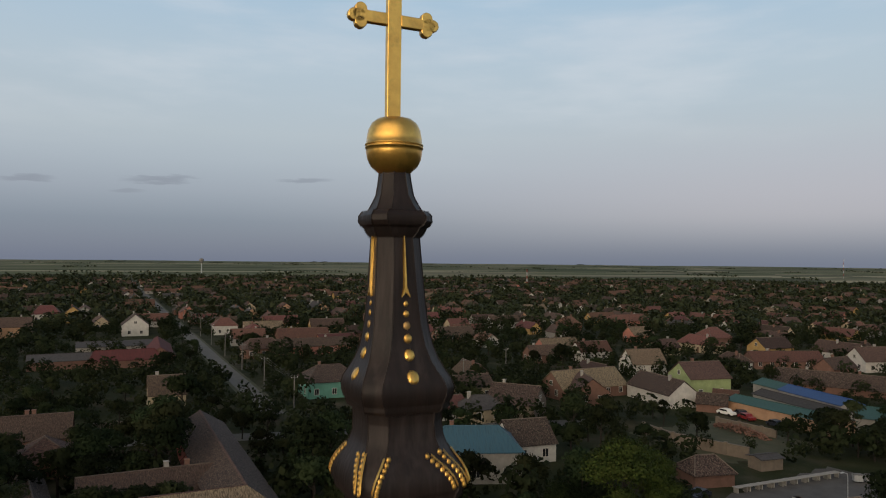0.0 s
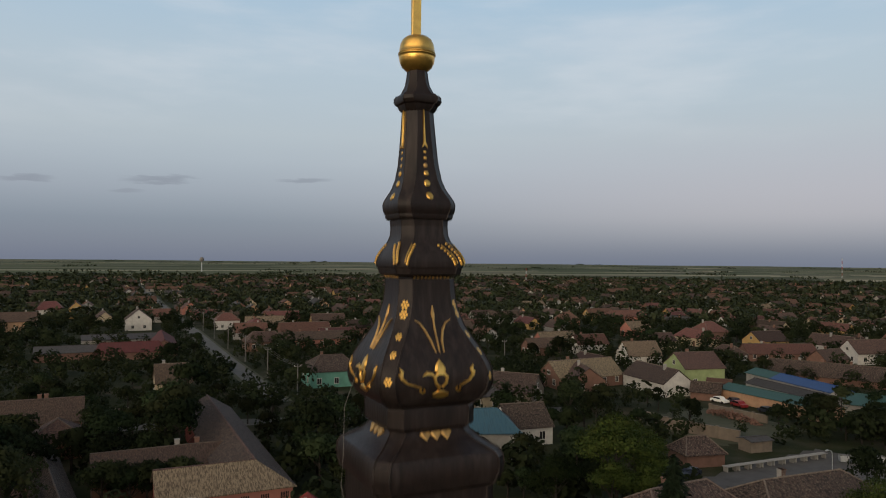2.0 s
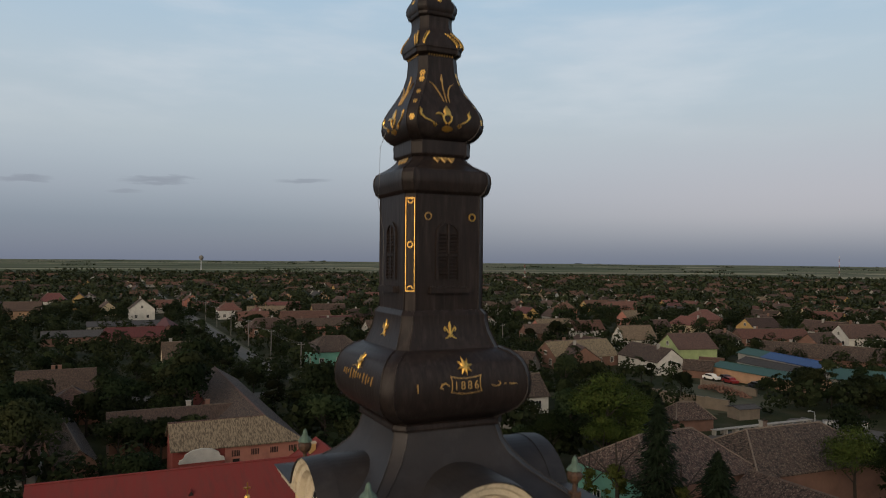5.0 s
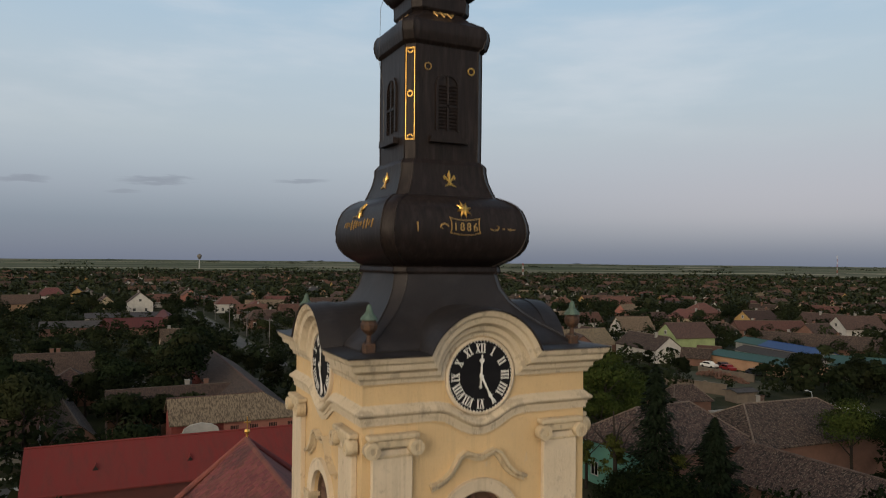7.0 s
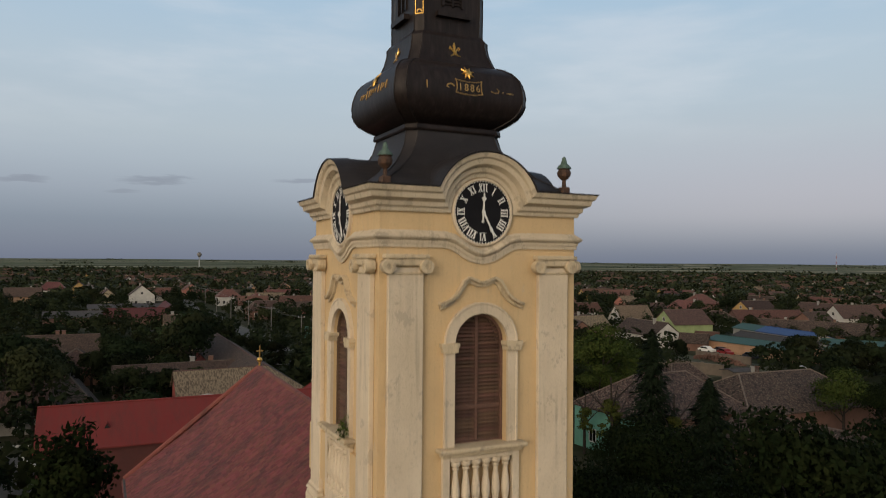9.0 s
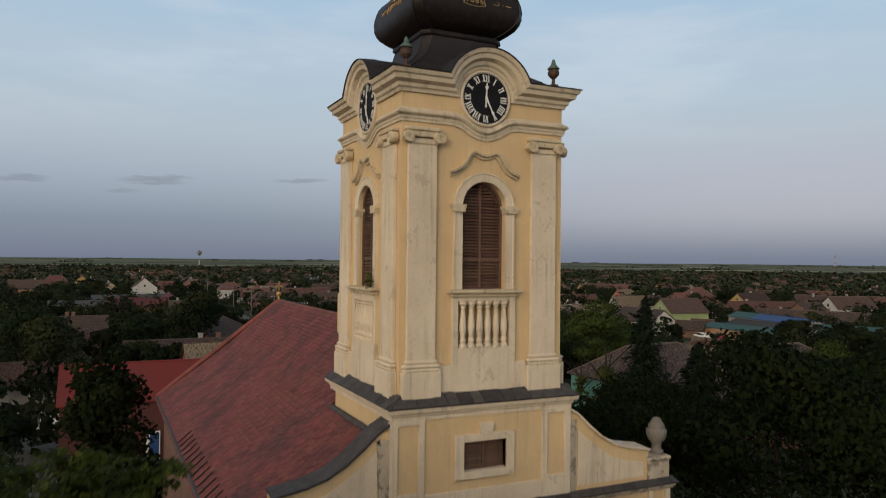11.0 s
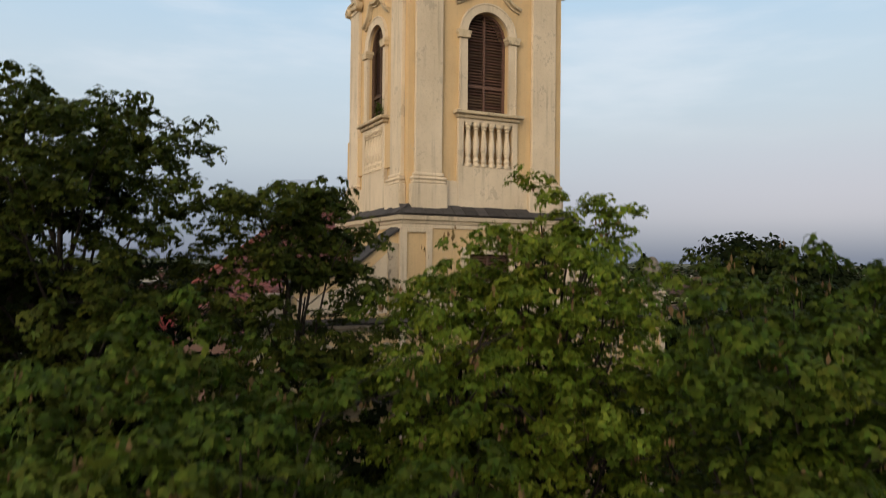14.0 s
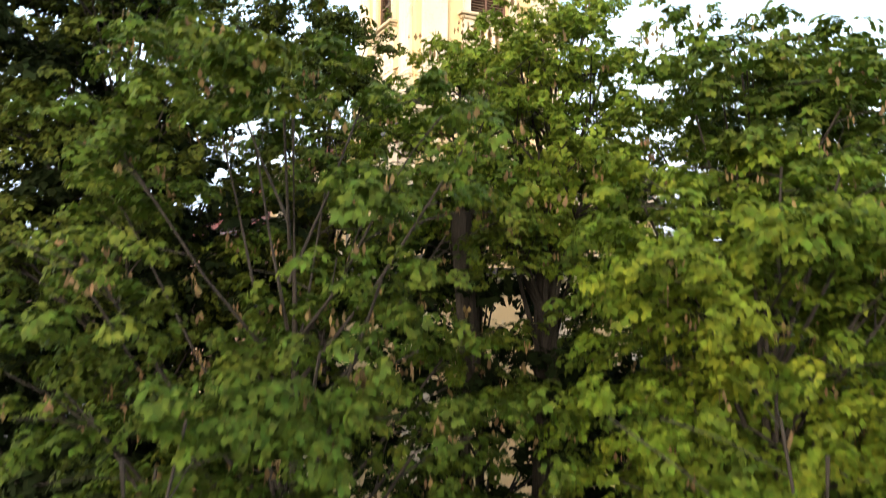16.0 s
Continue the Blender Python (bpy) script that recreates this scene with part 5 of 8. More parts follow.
part("front_wall", bm, M_YELLOW, church, "yellow plaster front wall")
slabs("front_pilaster", [(x - 0.42, x + 0.42, -LW - 0.15, -LW + 0.1, 0, 9.66) for x in (-5.3, -2.2, 2.2, 5.3)], M_CREAM, "pale giant pilaster of the front")
bm = bmesh.new()
prism(bm, [(-0.95, 0), (-0.95, 2.6)] + arc(0, 2.6, 0.95, 180, 0, 12) + [(0.95, 0)], -LW - 0.04, -LW + 0.05)
part("portal_door", bm, M_DOOR, church, "brown arched wooden portal door")

# nave
NX, EZ, RZT = 5.6, 11.2, 15.66
NY0, NY1, APSE = -LW + 0.8, 19.9, 25.5
hx = NX
plan = [(-hx, NY0), (-hx, NY1), (-3.0, APSE - 0.4), (3.0, APSE - 0.4), (hx, NY1), (hx, NY0)]
bm = bmesh.new()
lo = [bm.verts.new((x, y, 0)) for x, y in plan]
hi = [bm.verts.new((x, y, EZ - 0.1)) for x, y in plan]
for i in range(len(plan)):
    j = (i + 1) % len(plan)
    bm.faces.new((lo[i], lo[j], hi[j], hi[i]))
bm.faces.new(lo)
bm.faces.new(hi[::-1])
part("nave_wall", bm, WALLS["brick"], church, "weathered brown-red nave wall")
EX, CY = 5.97, 19.5
eave = [(-EX, NY0), (-EX, CY), (-3.2, APSE), (3.2, APSE), (EX, CY), (EX, NY0)]
BX, BZ = 2.7, 13.45   # the slope changes at this line
bm = bmesh.new()
ev = [bm.verts.new((x, y, EZ)) for x, y in eave]
r0, r1 = bm.verts.new((0, NY0, RZT)), bm.verts.new((0, NY1 + 0.5, RZT))
k0, k1 = bm.verts.new((-BX, NY0, BZ)), bm.verts.new((BX, NY0, BZ))
f = BX / EX
q0, q1 = bm.verts.new((-BX, NY1 + 0.5 - 0.4 * f, BZ)), bm.verts.new((BX, NY1 + 0.5 - 0.4 * f, BZ))
h0, h1 = bm.verts.new((-3.2 * f, NY1 + 0.5 + (APSE - NY1 - 0.5) * f, BZ)), bm.verts.new((3.2 * f, NY1 + 0.5 + (APSE - NY1 - 0.5) * f, BZ))
for fc in ((r0, k0, q0, r1), (k0, ev[0], ev[1], q0), (r1, q0, h0), (q0, ev[1], ev[2], h0), (r1, h0, h1), (h0, ev[2], ev[3], h1), (r1, h1, q1), (h1, ev[3], ev[4], q1), (r1, q1, k1, r0), (q1, ev[4], ev[5], k1), (r0, k1, ev[5], ev[0], k0), tuple(ev)):
    bm.faces.new(fc)
part("nave_roof", bm, M_TILE, church, "red tiled nave roof")
bm = bmesh.new()
tube(bm, [(0, 2.0, RZT + 0.03), (0, NY1 + 0.5, RZT + 0.03)], [0.13, 0.13], 8)
for x, y in ((-EX, CY), (-3.2, APSE), (3.2, APSE), (EX, CY)):
    tube(bm, [(0, NY1 + 0.5, RZT + 0.03), (x, y, EZ + 0.03)], [0.13, 0.12], 8)
part("ridge_tiles", bm, M_TILE, church, "rounded red ridge tiles")
bm = bmesh.new()
for a, b in zip(eave, eave[1:]):
    tube(bm, [(*a, EZ - 0.02), (*b, EZ - 0.02)], [0.08, 0.08], 6)
part("gutter", bm, M_SLATE, church, "grey gutter along the eaves")
for i in range(14):
    y = 1.5 + 0.62 * i
    part("snow_hook", tube(bmesh.new(), [(-EX + 0.02, y, EZ + 0.06), (-EX + 0.5, y + 0.05, EZ + 0.46)], [0.025, 0.02], 5), M_DARK, church, "dark iron snow hook" if i == 0 else "")
bm = bmesh.new()
lathe(bm, [(0.05, 15.6), (0.05, 15.95), (0.12, 16.0), (0.14, 16.08), (0.1, 16.16), (0.03, 16.2)], 10)
box(bm, -0.025, 0.025, -0.02, 0.02, 16.18, 16.75)
box(bm, -0.16, 0.16, -0.02, 0.02, 16.47, 16.53)
o = part("apse_cross", bm, M_GOLD, church, "small gilded cross on the roof ridge")
o.location = (0, NY1 + 0.4, 0)
# flashing where the roof meets the tower
zt = lambda x: BZ + (RZT - BZ) * (1 - abs(x) / BX)
for s in (-1, 1):
    bm = tube(bmesh.new(), [(s * (LW + 0.02), -1.6, zt(LW) + 0.04), (s * (LW + 0.02), LW - 0.3, zt(LW) + 0.04)], [0.09, 0.09], 6)
    part("flashing", bm, M_SLATE, church, "grey lead flashing")
for s in (-1, 1):
    for y in (3, 8.5, 14):
        bm = bmesh.new()
        prism(bm, [(-0.7, 3.6), (0.7, 3.6), (0.7, 6.4)] + arc(0, 6.4, 0.7, 0, 180, 10)[1:], -0.06, 0.06)
        o = part("nave_window", bm, M_GLASS, church, "tall arched nave window")
        o.matrix_basis = Matrix.Translation((s * (NX + 0.01), y, 0)) @ Matrix.Rotation(radians(90), 4, "Z")
        bm = bmesh.new()
        band(bm, [(-0.8, 3.5), (-0.8, 6.4)] + arc(0, 6.4, 0.8, 170, 10, 8) + [(0.8, 6.4), (0.8, 3.5)], [(-0.1, -0.1), (0.1, -0.1), (0.1, 0.1), (-0.1, 0.1)])
        q = part("surround", bm, M_CREAM, o, "cream window surround")

# roof tiles: overlapping courses on the slope beside the tower
def tile_rows():
    rows = []
    for (xa, za), (xb, zb) in (((-0.12, RZT), (-BX, BZ)), ((-BX, BZ), (-EX - 0.06, EZ - 0.06))):
        ln = math.hypot(xb - xa, zb - za)
        n = round(ln / 0.18)
        for i in range(n):
            rows.append((xa + (xb - xa) * (i + 0.5) / n, za + (zb - za) * (i + 0.5) / n, math.atan2(zb - za, xb - xa), ln / n))
    return rows


bm = bmesh.new()
box(bm, -0.083, 0.083, -0.11, 0.11, 0.0, 0.016)
for v in bm.verts:
    if v.co.y < 0:
        v.co.z += 0.026
        if abs(v.co.x) > 0.08:
            v.co.x *= 0.92
tile_src = part("tile", bm, M_TILE_PIECE, None)
tile_mesh = tile_src.data
bpy.data.objects.remove(tile_src)
tile_rnd = random.Random(3)
singles, rest_v, rest_f = 0, [], []
corner = [v.co.copy() for v in tile_mesh.vertices]
polys = [tuple(p.vertices) for p in tile_mesh.polygons]
for ri, (x, z, slope, ex) in enumerate(tile_rows()):
    lim = NY1 + 0.3 - 0.8 * abs(x) / EX
    y = 2.4 if abs(x) < LW else NY0 + 0.05
    y += 0.085 * (ri % 2)
    down = Vector((math.cos(slope), 0, math.sin(slope)))
    up = Vector((-math.sin(slope), 0, math.cos(slope)))
    if up.z < 0:
        up = -up
    while y < lim:
        m = Matrix((( 0, -down.x, up.x, x), (1, -down.y, up.y, y), (0, -down.z, up.z, z), (0, 0, 0, 1)))
        m = m @ Matrix.Translation((tile_rnd.gauss(0, 0.004), tile_rnd.gauss(0, 0.007), 0.012 + tile_rnd.random() * 0.008)) @ Matrix.Rotation(tile_rnd.gauss(0, 0.012), 4, "Z") @ Matrix.Rotation(-abs(tile_rnd.gauss(0, 0.03 if tile_rnd.random() < 0.85 else 0.14)), 4, "X")
        if x < -BX and 4.0 < y < 8.0 and singles < 300:
            singles += 1
            share_tile = new("tile", tile_mesh)
            share_tile.parent = church
            share_tile.matrix_basis = m
        else:
            b0 = len(rest_v)
            rest_v += [m @ c for c in corner]
            rest_f += [tuple(b0 + i for i in p) for p in polys]
        y += 0.17
tagged(raw("roof_tiles", rest_v, rest_f, M_TILE, church, "overlapping red clay tiles"), kind="stuff")

# the tower is a little narrower than a square: its west and north sides stand further in
def draw_in(side=0.08):
    for o in [c for c in church.children if c.type == "MESH"]:
        pts = [o.matrix_basis @ Vector(c) for c in o.bound_box]
        lo = [min(p[i] for p in pts) for i in range(3)]
        hi = [max(p[i] for p in pts) for i in range(3)]
        if hi[2] > 23.3 or lo[2] < 13.9 and o.name.split(".")[0] != "tower_stage":
            continue
        if hi[0] - lo[0] < 1.3 and hi[1] - lo[1] < 2.3 and not o.name.startswith("clock_gable"):
            dx = side if (lo[0] + hi[0]) / 2 < -2.1 else 0.0
            dy = -side if (lo[1] + hi[1]) / 2 > 2.1 else 0.0
            if dx or dy:
                o.matrix_basis = Matrix.Translation((dx, dy, 0)) @ o.matrix_basis
            continue
        if lo[0] > -2.21 and hi[1] < 2.21 or o.name.startswith("gable_roof"):
            continue
        o.data = o.data.copy()
        back = o.matrix_basis.inverted()
        for v in o.data.vertices:
            p = o.matrix_basis @ v.co
            v.co = back @ Vector((p.x + (side if p.x < -2.12 else 0.0), p.y - (side if p.y > 2.12 else 0.0), p.z))


draw_in()

# weeds that took root on the window ledge
weed = thing("weeds", "small green weeds rooted on the window sill", "plant", pose(-2.38, -0.72, 17.20))
rng_w = np.random.default_rng(77)
wt = rng_w.normal(0, 1, (26, 3)) * np.array([0.06, 0.11, 0.10]) + np.array([0, 0, 0.20])
bm = bmesh.new()
for p in wt[:7]:
    tube(bm, [(0, 0, 0), tuple(p * np.array([0.5, 0.5, 0.6])), tuple(p)], [0.008, 0.006, 0.003], 4)
part("stem", bm, M_BARK, weed)
WEED_TUFTS = wt

# ---- trees ----
def facing(rng, away, loose=0.55):
    """Orthonormal pairs for leaf sprays that face about out of their clump."""
    d = away + rng.normal(0, loose, away.shape)
    d /= np.linalg.norm(d, axis=1)[:, None]
    e = rng.normal(size=away.shape)
    e -= (e * d).sum(1)[:, None] * d
    return d, e / np.linalg.norm(e, axis=1)[:, None]


def leaf_quads(rng, tufts, outward, size, per=9, leaflets=3):
    """Sprays of compound leaves: round each tuft the leaves point outward and droop, each a fan of pointed leaflets."""
    n = len(tufts)
    up = outward * 0.4 + np.array([0, 0, 0.85]) + rng.normal(0, 0.42, (n, 3))
    up /= np.linalg.norm(up, axis=1)[:, None]
    e = rng.normal(size=(n, 3))
    e -= (e * up).sum(1)[:, None] * up
    e /= np.linalg.norm(e, axis=1)[:, None]
    f = np.cross(up, e)
    out_q, out_n = [], []
    scale = rng.uniform(0.75, 1.25, n)[:, None]
    for k in range(per):
        a = (2 * math.pi * k / per + rng.uniform(-0.4, 0.4, n))[:, None]
        r = size * scale * rng.uniform(0.1, 1.25, n)[:, None]
        d = e * np.cos(a) + f * np.sin(a)
        c = tufts + d * r - up * (r * r / size * 0.45) + up * rng.normal(0, 0.18, n)[:, None] * size
        d = d - up * (0.12 + 0.42 * r / size)
        d /= np.linalg.norm(d, axis=1)[:, None]
        s = np.cross(up, d)
        s /= np.linalg.norm(s, axis=1)[:, None]
        nrm = np.cross(d, s)
        for q in range(leaflets):
            b = (q - (leaflets - 1) / 2) * 1.0 + rng.normal(0, 0.15, n)
            dd = d * np.cos(b)[:, None] + s * np.sin(b)[:, None]
            ss = np.cross(nrm, dd)
            ln = size * scale * rng.uniform(0.6, 1.0, n)[:, None]
            w = ln * 0.36
            mid = c + dd * ln * 0.55
            shade = np.cross(dd, ss) * 0.6 + up * 0.65
            out_n.append(shade / np.linalg.norm(shade, axis=1)[:, None])
            out_q.append(np.stack([c, mid + ss * w, c + dd * ln - up * ln * 0.22, mid - ss * w], 1))
    return np.concatenate(out_q), np.concatenate(out_n)


def clump_points(rng, blobs, n, tall=0.62, lift=0.55):
    """Points thick in the shell of each clump, with ragged edges, and the directions out of the clump."""
    vol = np.array([b[3] ** 2 for b in blobs])
    idx = rng.choice(len(blobs), n, p=vol / vol.sum())
    c = np.array([b[:3] for b in blobs])[idx]
    r = np.array([b[3] for b in blobs])[idx]
    d = rng.normal(size=(n, 3))
    d /= np.linalg.norm(d, axis=1)[:, None]
    rad = r * np.clip(rng.beta(4, 1.6, n) * 1.12, 0.1, 1.15)
    d[:, 2] = np.where((d[:, 2] < 0) & (rng.random(n) < lift), -d[:, 2], d[:, 2])
    return c + d * rad[:, None] * np.array([1.1, 1.1, tall]), d


def grow(rng, height, spread, crown_base, nlimbs, lean=(0, 0), cone=0.0, leaders=(), flat=3.0):
    """Trunk and limbs as tubes; gives the bmesh and the places where twigs end."""
    bm = bmesh.new()
    top = Vector((lean[0], lean[1], height * 0.94))
    trunk = [Vector((0, 0, -0.2)), Vector((lean[0] * 0.1, lean[1] * 0.1, crown_base * 0.5)), Vector((lean[0] * 0.3, lean[1] * 0.3, crown_base)), Vector((lean[0] * 0.7, lean[1] * 0.7, height * 0.62)), top]
    trunk[2] += Vector((0.3 * math.sin(height * 7), 0.2 * math.cos(height * 5), 0))
    trunk[3] += Vector((0.14 * math.cos(height * 9), 0.1 * math.sin(height * 4), 0))
    r0 = 0.010 * height + 0.03
    tube(bm, trunk, [r0 * 1.25, r0, r0 * 0.85, r0 * 0.45, r0 * 0.12], 9)
    ends = []
    mid, half = (crown_base + height) / 2, (height - crown_base) / 2
    for i in range(nlimbs):
        # a limb's end in the outer part of a round-shouldered crown
        a = i * 2.4 + rng.uniform(-0.4, 0.4)
        u = -0.85 + 1.85 * ((i + 0.5) / nlimbs)
        rr = spread * (1 - abs(u) ** flat) ** 0.5 * rng.uniform(0.5, 1.0) * (1 - cone * (u + 1) / 2)
        e = Vector((lean[0] * (0.5 + u / 2) + math.cos(a) * rr, lean[1] * (0.5 + u / 2) + math.sin(a) * rr, mid + half * u - 0.25))
        zp = max(crown_base * 0.8, e.z - 0.6 * rr - rng.uniform(0.5, 1.8))
        f = max(0.0, min(1.0, (zp - crown_base) / max(0.1, top.z - crown_base)))
        p = trunk[2].lerp(top, f) if zp > crown_base else Vector((lean[0] * 0.25, lean[1] * 0.25, zp))
        m1 = p.lerp(e, 0.5) + Vector((0, 0, -0.08 * rr))
        rl = r0 * (0.27 - 0.17 * f)
        tube(bm, [p, m1, e], [rl, rl * 0.6, 0.012], 6)
        ln = max(0.6, rr)
        ends.append((e, ln))
        for j in range(3):
            q = m1.lerp(e, rng.uniform(0.1, 0.9))
            b = a + rng.uniform(-1.3, 1.3)
            g = q + Vector((math.cos(b), math.sin(b), rng.uniform(0.0, 0.8))) * rng.uniform(0.5, 0.95)
            g.z = min(g.z, height - 0.2)
            tube(bm, [q, q.lerp(g, 0.5) + Vector((0, 0, 0.05)), g], [rl * 0.35, rl * 0.22, 0.008], 5)
            ends.append((g, ln * 0.6))
    # leading shoots that stand out over the crown
    for tip in leaders:
        e = Vector(tip)
        p = trunk[2].lerp(top, 0.55)
        m1 = p.lerp(e, 0.55) + Vector((0, 0, -0.15))
        tube(bm, [p, m1, e - Vector((0, 0, 0.5))], [r0 * 0.16, r0 * 0.09, 0.006], 6)
        ends += [(e.copy(), -1.0), (m1.lerp(e, 0.84), -1.2), (m1.lerp(e, 0.68), -1.5), (m1.lerp(e, 0.5), -1.7), (m1, 1.0)]
    return bm, ends


def broad_tree(name, label, x, y, height, spread, crown_base, seed, leaves, leaf_size, material, lean=(0, 0), blob_r=0.75, limbs=14, seeds=0, cone=0.0, leaders=(), flat=3.0, tip=0.3, group="trees before the church"):
    rng = np.random.default_rng(seed)
    tree = thing(name, label, "tree", pose(x, y, 0), group)
    bm, ends = grow(rng, height, spread, crown_base, limbs, lean, cone, [(lx - x, ly - y, lz) for lx, ly, lz in leaders], flat)
    part("trunk", bm, M_BARK, tree, "grey-brown trunk with forking limbs")
    blobs = []
    for e, ln in ends:
        if ln < 0:
            blobs.append((e.x, e.y, e.z - 0.26, tip * -ln))
        else:
            o = rng.normal(0, 0.25, 3) * blob_r
            blobs.append((e.x + o[0], e.y + o[1], min(e.z + o[2] * 0.6, height - blob_r * rng.uniform(0.25, 0.7)), blob_r * rng.uniform(0.55, 1.1)))
    # leaves sit in sprays at the twig ends
    for i in range(limbs // 3):
        u = rng.uniform(0.0, 0.8)
        blobs.append((lean[0] * u + rng.normal(0, 0.3), lean[1] * u + rng.normal(0, 0.3), crown_base + (height - crown_base) * u, blob_r * 0.7))
    pads, _ = clump_points(rng, blobs, leaves // 40, 0.68, 0.5)
    pads = np.repeat(pads, 5, axis=0)
    tufts = pads + rng.normal(0, 1, pads.shape) * np.array([1.45, 1.45, 0.6]) * leaf_size
    mid = np.array([lean[0] * 0.5, lean[1] * 0.5, (crown_base + height) / 2 - 0.8])
    outward = tufts - mid
    outward = outward / np.linalg.norm(outward, axis=1)[:, None] + (tufts - pads) / (leaf_size * 2.2)
    q, nrm = leaf_quads(rng, tufts, outward, leaf_size, 8)
    quads("crown", q, material, tree, "ragged crown of compound leaves", nrm)
    # dry seed clusters that hang among the leaves
    if seeds:
        pts, _ = clump_points(rng, blobs, seeds)
        n = len(pts)
        q = []
        for k in range(4):
            o = rng.normal(0, 0.035, (n, 3))
            top = pts + o
            ln = rng.uniform(0.05, 0.11, n)[:, None]
            w = np.array([[0.016, 0.0, 0]]) * rng.choice([-1, 1], (n, 1)) + rng.normal(0, 0.008, (n, 3))
            q.append(np.stack([top, top + w - [0, 0, 0.05], top - [0, 0, 1] * ln, top - w - [0, 0, 0.05]], 1))
        tagged(quads("dry_seed_growth", np.concatenate(q), M_SEED, tree, "hanging dry seed clusters"), kind="stuff")
    return tree


# the trees in front of the church
broad_tree("tree", "tall dark broadleaf tree with a ragged crown", -9.65, -8.35, 15.45, 1.85, 8.8, 11, 42500, 0.071, M_LEAF_MID, (0.1, 0.0), 0.72, 36, 0, 0.0, [(-9.75, -8.8, 15.7), (-9.0, -8.1, 15.6), (-10.4, -8.6, 15.65), (-8.8, -8.4, 15.4), (-9.35, -8.2, 15.4)], 8.0, 0.42)
broad_tree("tree", "slim dark maple beside the church front", -6.6, -8.55, 14.45, 0.66, 9.6, 12, 28500, 0.0681, M_LEAF_MID, (-0.05, 0), 0.45, 24, 0, 0.0, [(-6.35, -8.65, 14.7), (-6.08, -8.55, 14.5)], 5.0)
broad_tree("tree", "leafy ash-leaved maple before the portal", -4.2, -11.5, 13.85, 1.15, 10.7, 13, 26500, 0.0618, M_LEAF_FRESH, (0.1, 0.0), 0.52, 34, 150, 0.1, [(-4.1, -11.15, 14.55), (-3.62, -11.9, 14.4), (-5.0, -11.35, 13.3), (-3.85, -11.5, 14.2)], 4.0)
broad_tree("tree", "low ash-leaved maple before the portal", -5.3, -11.5, 13.2, 0.66, 11.0, 26, 9600, 0.0637, M_LEAF_FRESH, (0, 0), 0.5, 18, 40, 0.0, (), 4.0)
broad_tree("tree", "spreading maple with dry seed clusters", -8.2, -12.9, 12.6, 2.5, 4.5, 14, 41035, 0.0753, M_LEAF, (0.2, 0.2), 0.68, 44, 400, 0.0, [(-8.64, -10.9, 13.25)], 5.0)
broad_tree("tree", "spreading maple with drooping foliage", -2.85, -13.8, 12.95, 2.1, 5.0, 15, 37500, 0.0824, M_LEAF, (0.2, 0), 0.66, 40, 320, 0.0, [(-4.1, -13.9, 13.35), (-2.2, -13.4, 13.6), (-1.7, -13.9, 13.5), (-3.2, -13.6, 13.45), (-2.7, -13.7, 13.5), (-1.2, -13.6, 13.3), (-0.9, -14.0, 13.15), (-2.4, -14.2, 13.15), (-1.6, -14.3, 13.05)], 6.0, 0.42)
broad_tree("tree", "young maple with yellow-green leaves", -4.15, -15.3, 11.6, 1.15, 8.0, 16, 21657, 0.0753, M_LEAF_LIGHT, (0, 0), 0.52, 30, 160, 0.0, (), 5.0)
broad_tree("tree", "low maple with fresh green leaves", -9.6, -15.2, 9.75, 1.25, 4.0, 24, 10258, 0.0753, M_LEAF, (0, 0), 0.5, 22, 60, 0.0, (), 5.0)
broad_tree("tree", "low young maple with bright yellow-green leaves", -5.4, -16.7, 9.7, 1.0, 4.0, 25, 9119, 0.0717, M_LEAF_LIGHT, (0, 0), 0.45, 20, 30, 0.0, (), 5.0)
broad_tree("tree", "broad maple at the edge of the churchyard", 0.4, -11.0, 13.4, 2.7, 6.0, 17, 21000, 0.0876, M_LEAF_MID, (0, 0), 0.8, 20, 0, 0.0, (), 6.0)
# four fill trees: near-black leaves stand in for shade inside and below the crowns
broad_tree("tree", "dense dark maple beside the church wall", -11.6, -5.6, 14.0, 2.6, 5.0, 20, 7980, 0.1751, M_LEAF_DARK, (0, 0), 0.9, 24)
broad_tree("tree", "dark fill maple for the ragged tree's shaded inside", -10.2, -6.7, 15.0, 2.4, 6.0, 28, 19000, 0.13, M_LEAF_DARK, (0, 0), 0.8, 26)
broad_tree("tree", "low dark fill maple for the shaded gap under the portal", -4.3, -9.9, 11.7, 2.0, 3.0, 27, 15000, 0.1339, M_LEAF_DARK, (0, 0), 0.85, 40)
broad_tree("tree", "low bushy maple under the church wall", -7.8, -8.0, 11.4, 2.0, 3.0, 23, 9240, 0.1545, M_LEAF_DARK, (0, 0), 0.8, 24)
broad_tree("tree", "bushy maple in the churchyard", 3.6, -6.2, 10.6, 2.4, 4.5, 19, 10080, 0.1133, M_LEAF_MID, (0, 0), 0.8, 18)
up_w = np.tile(np.array([[-0.6, 0.0, 0.7]]), (len(WEED_TUFTS), 1))
weed_q, weed_n = leaf_quads(np.random.default_rng(5), WEED_TUFTS, up_w, 0.05, 6, 3)
quads("leaves", weed_q, M_LEAF, weed, normals=weed_n)

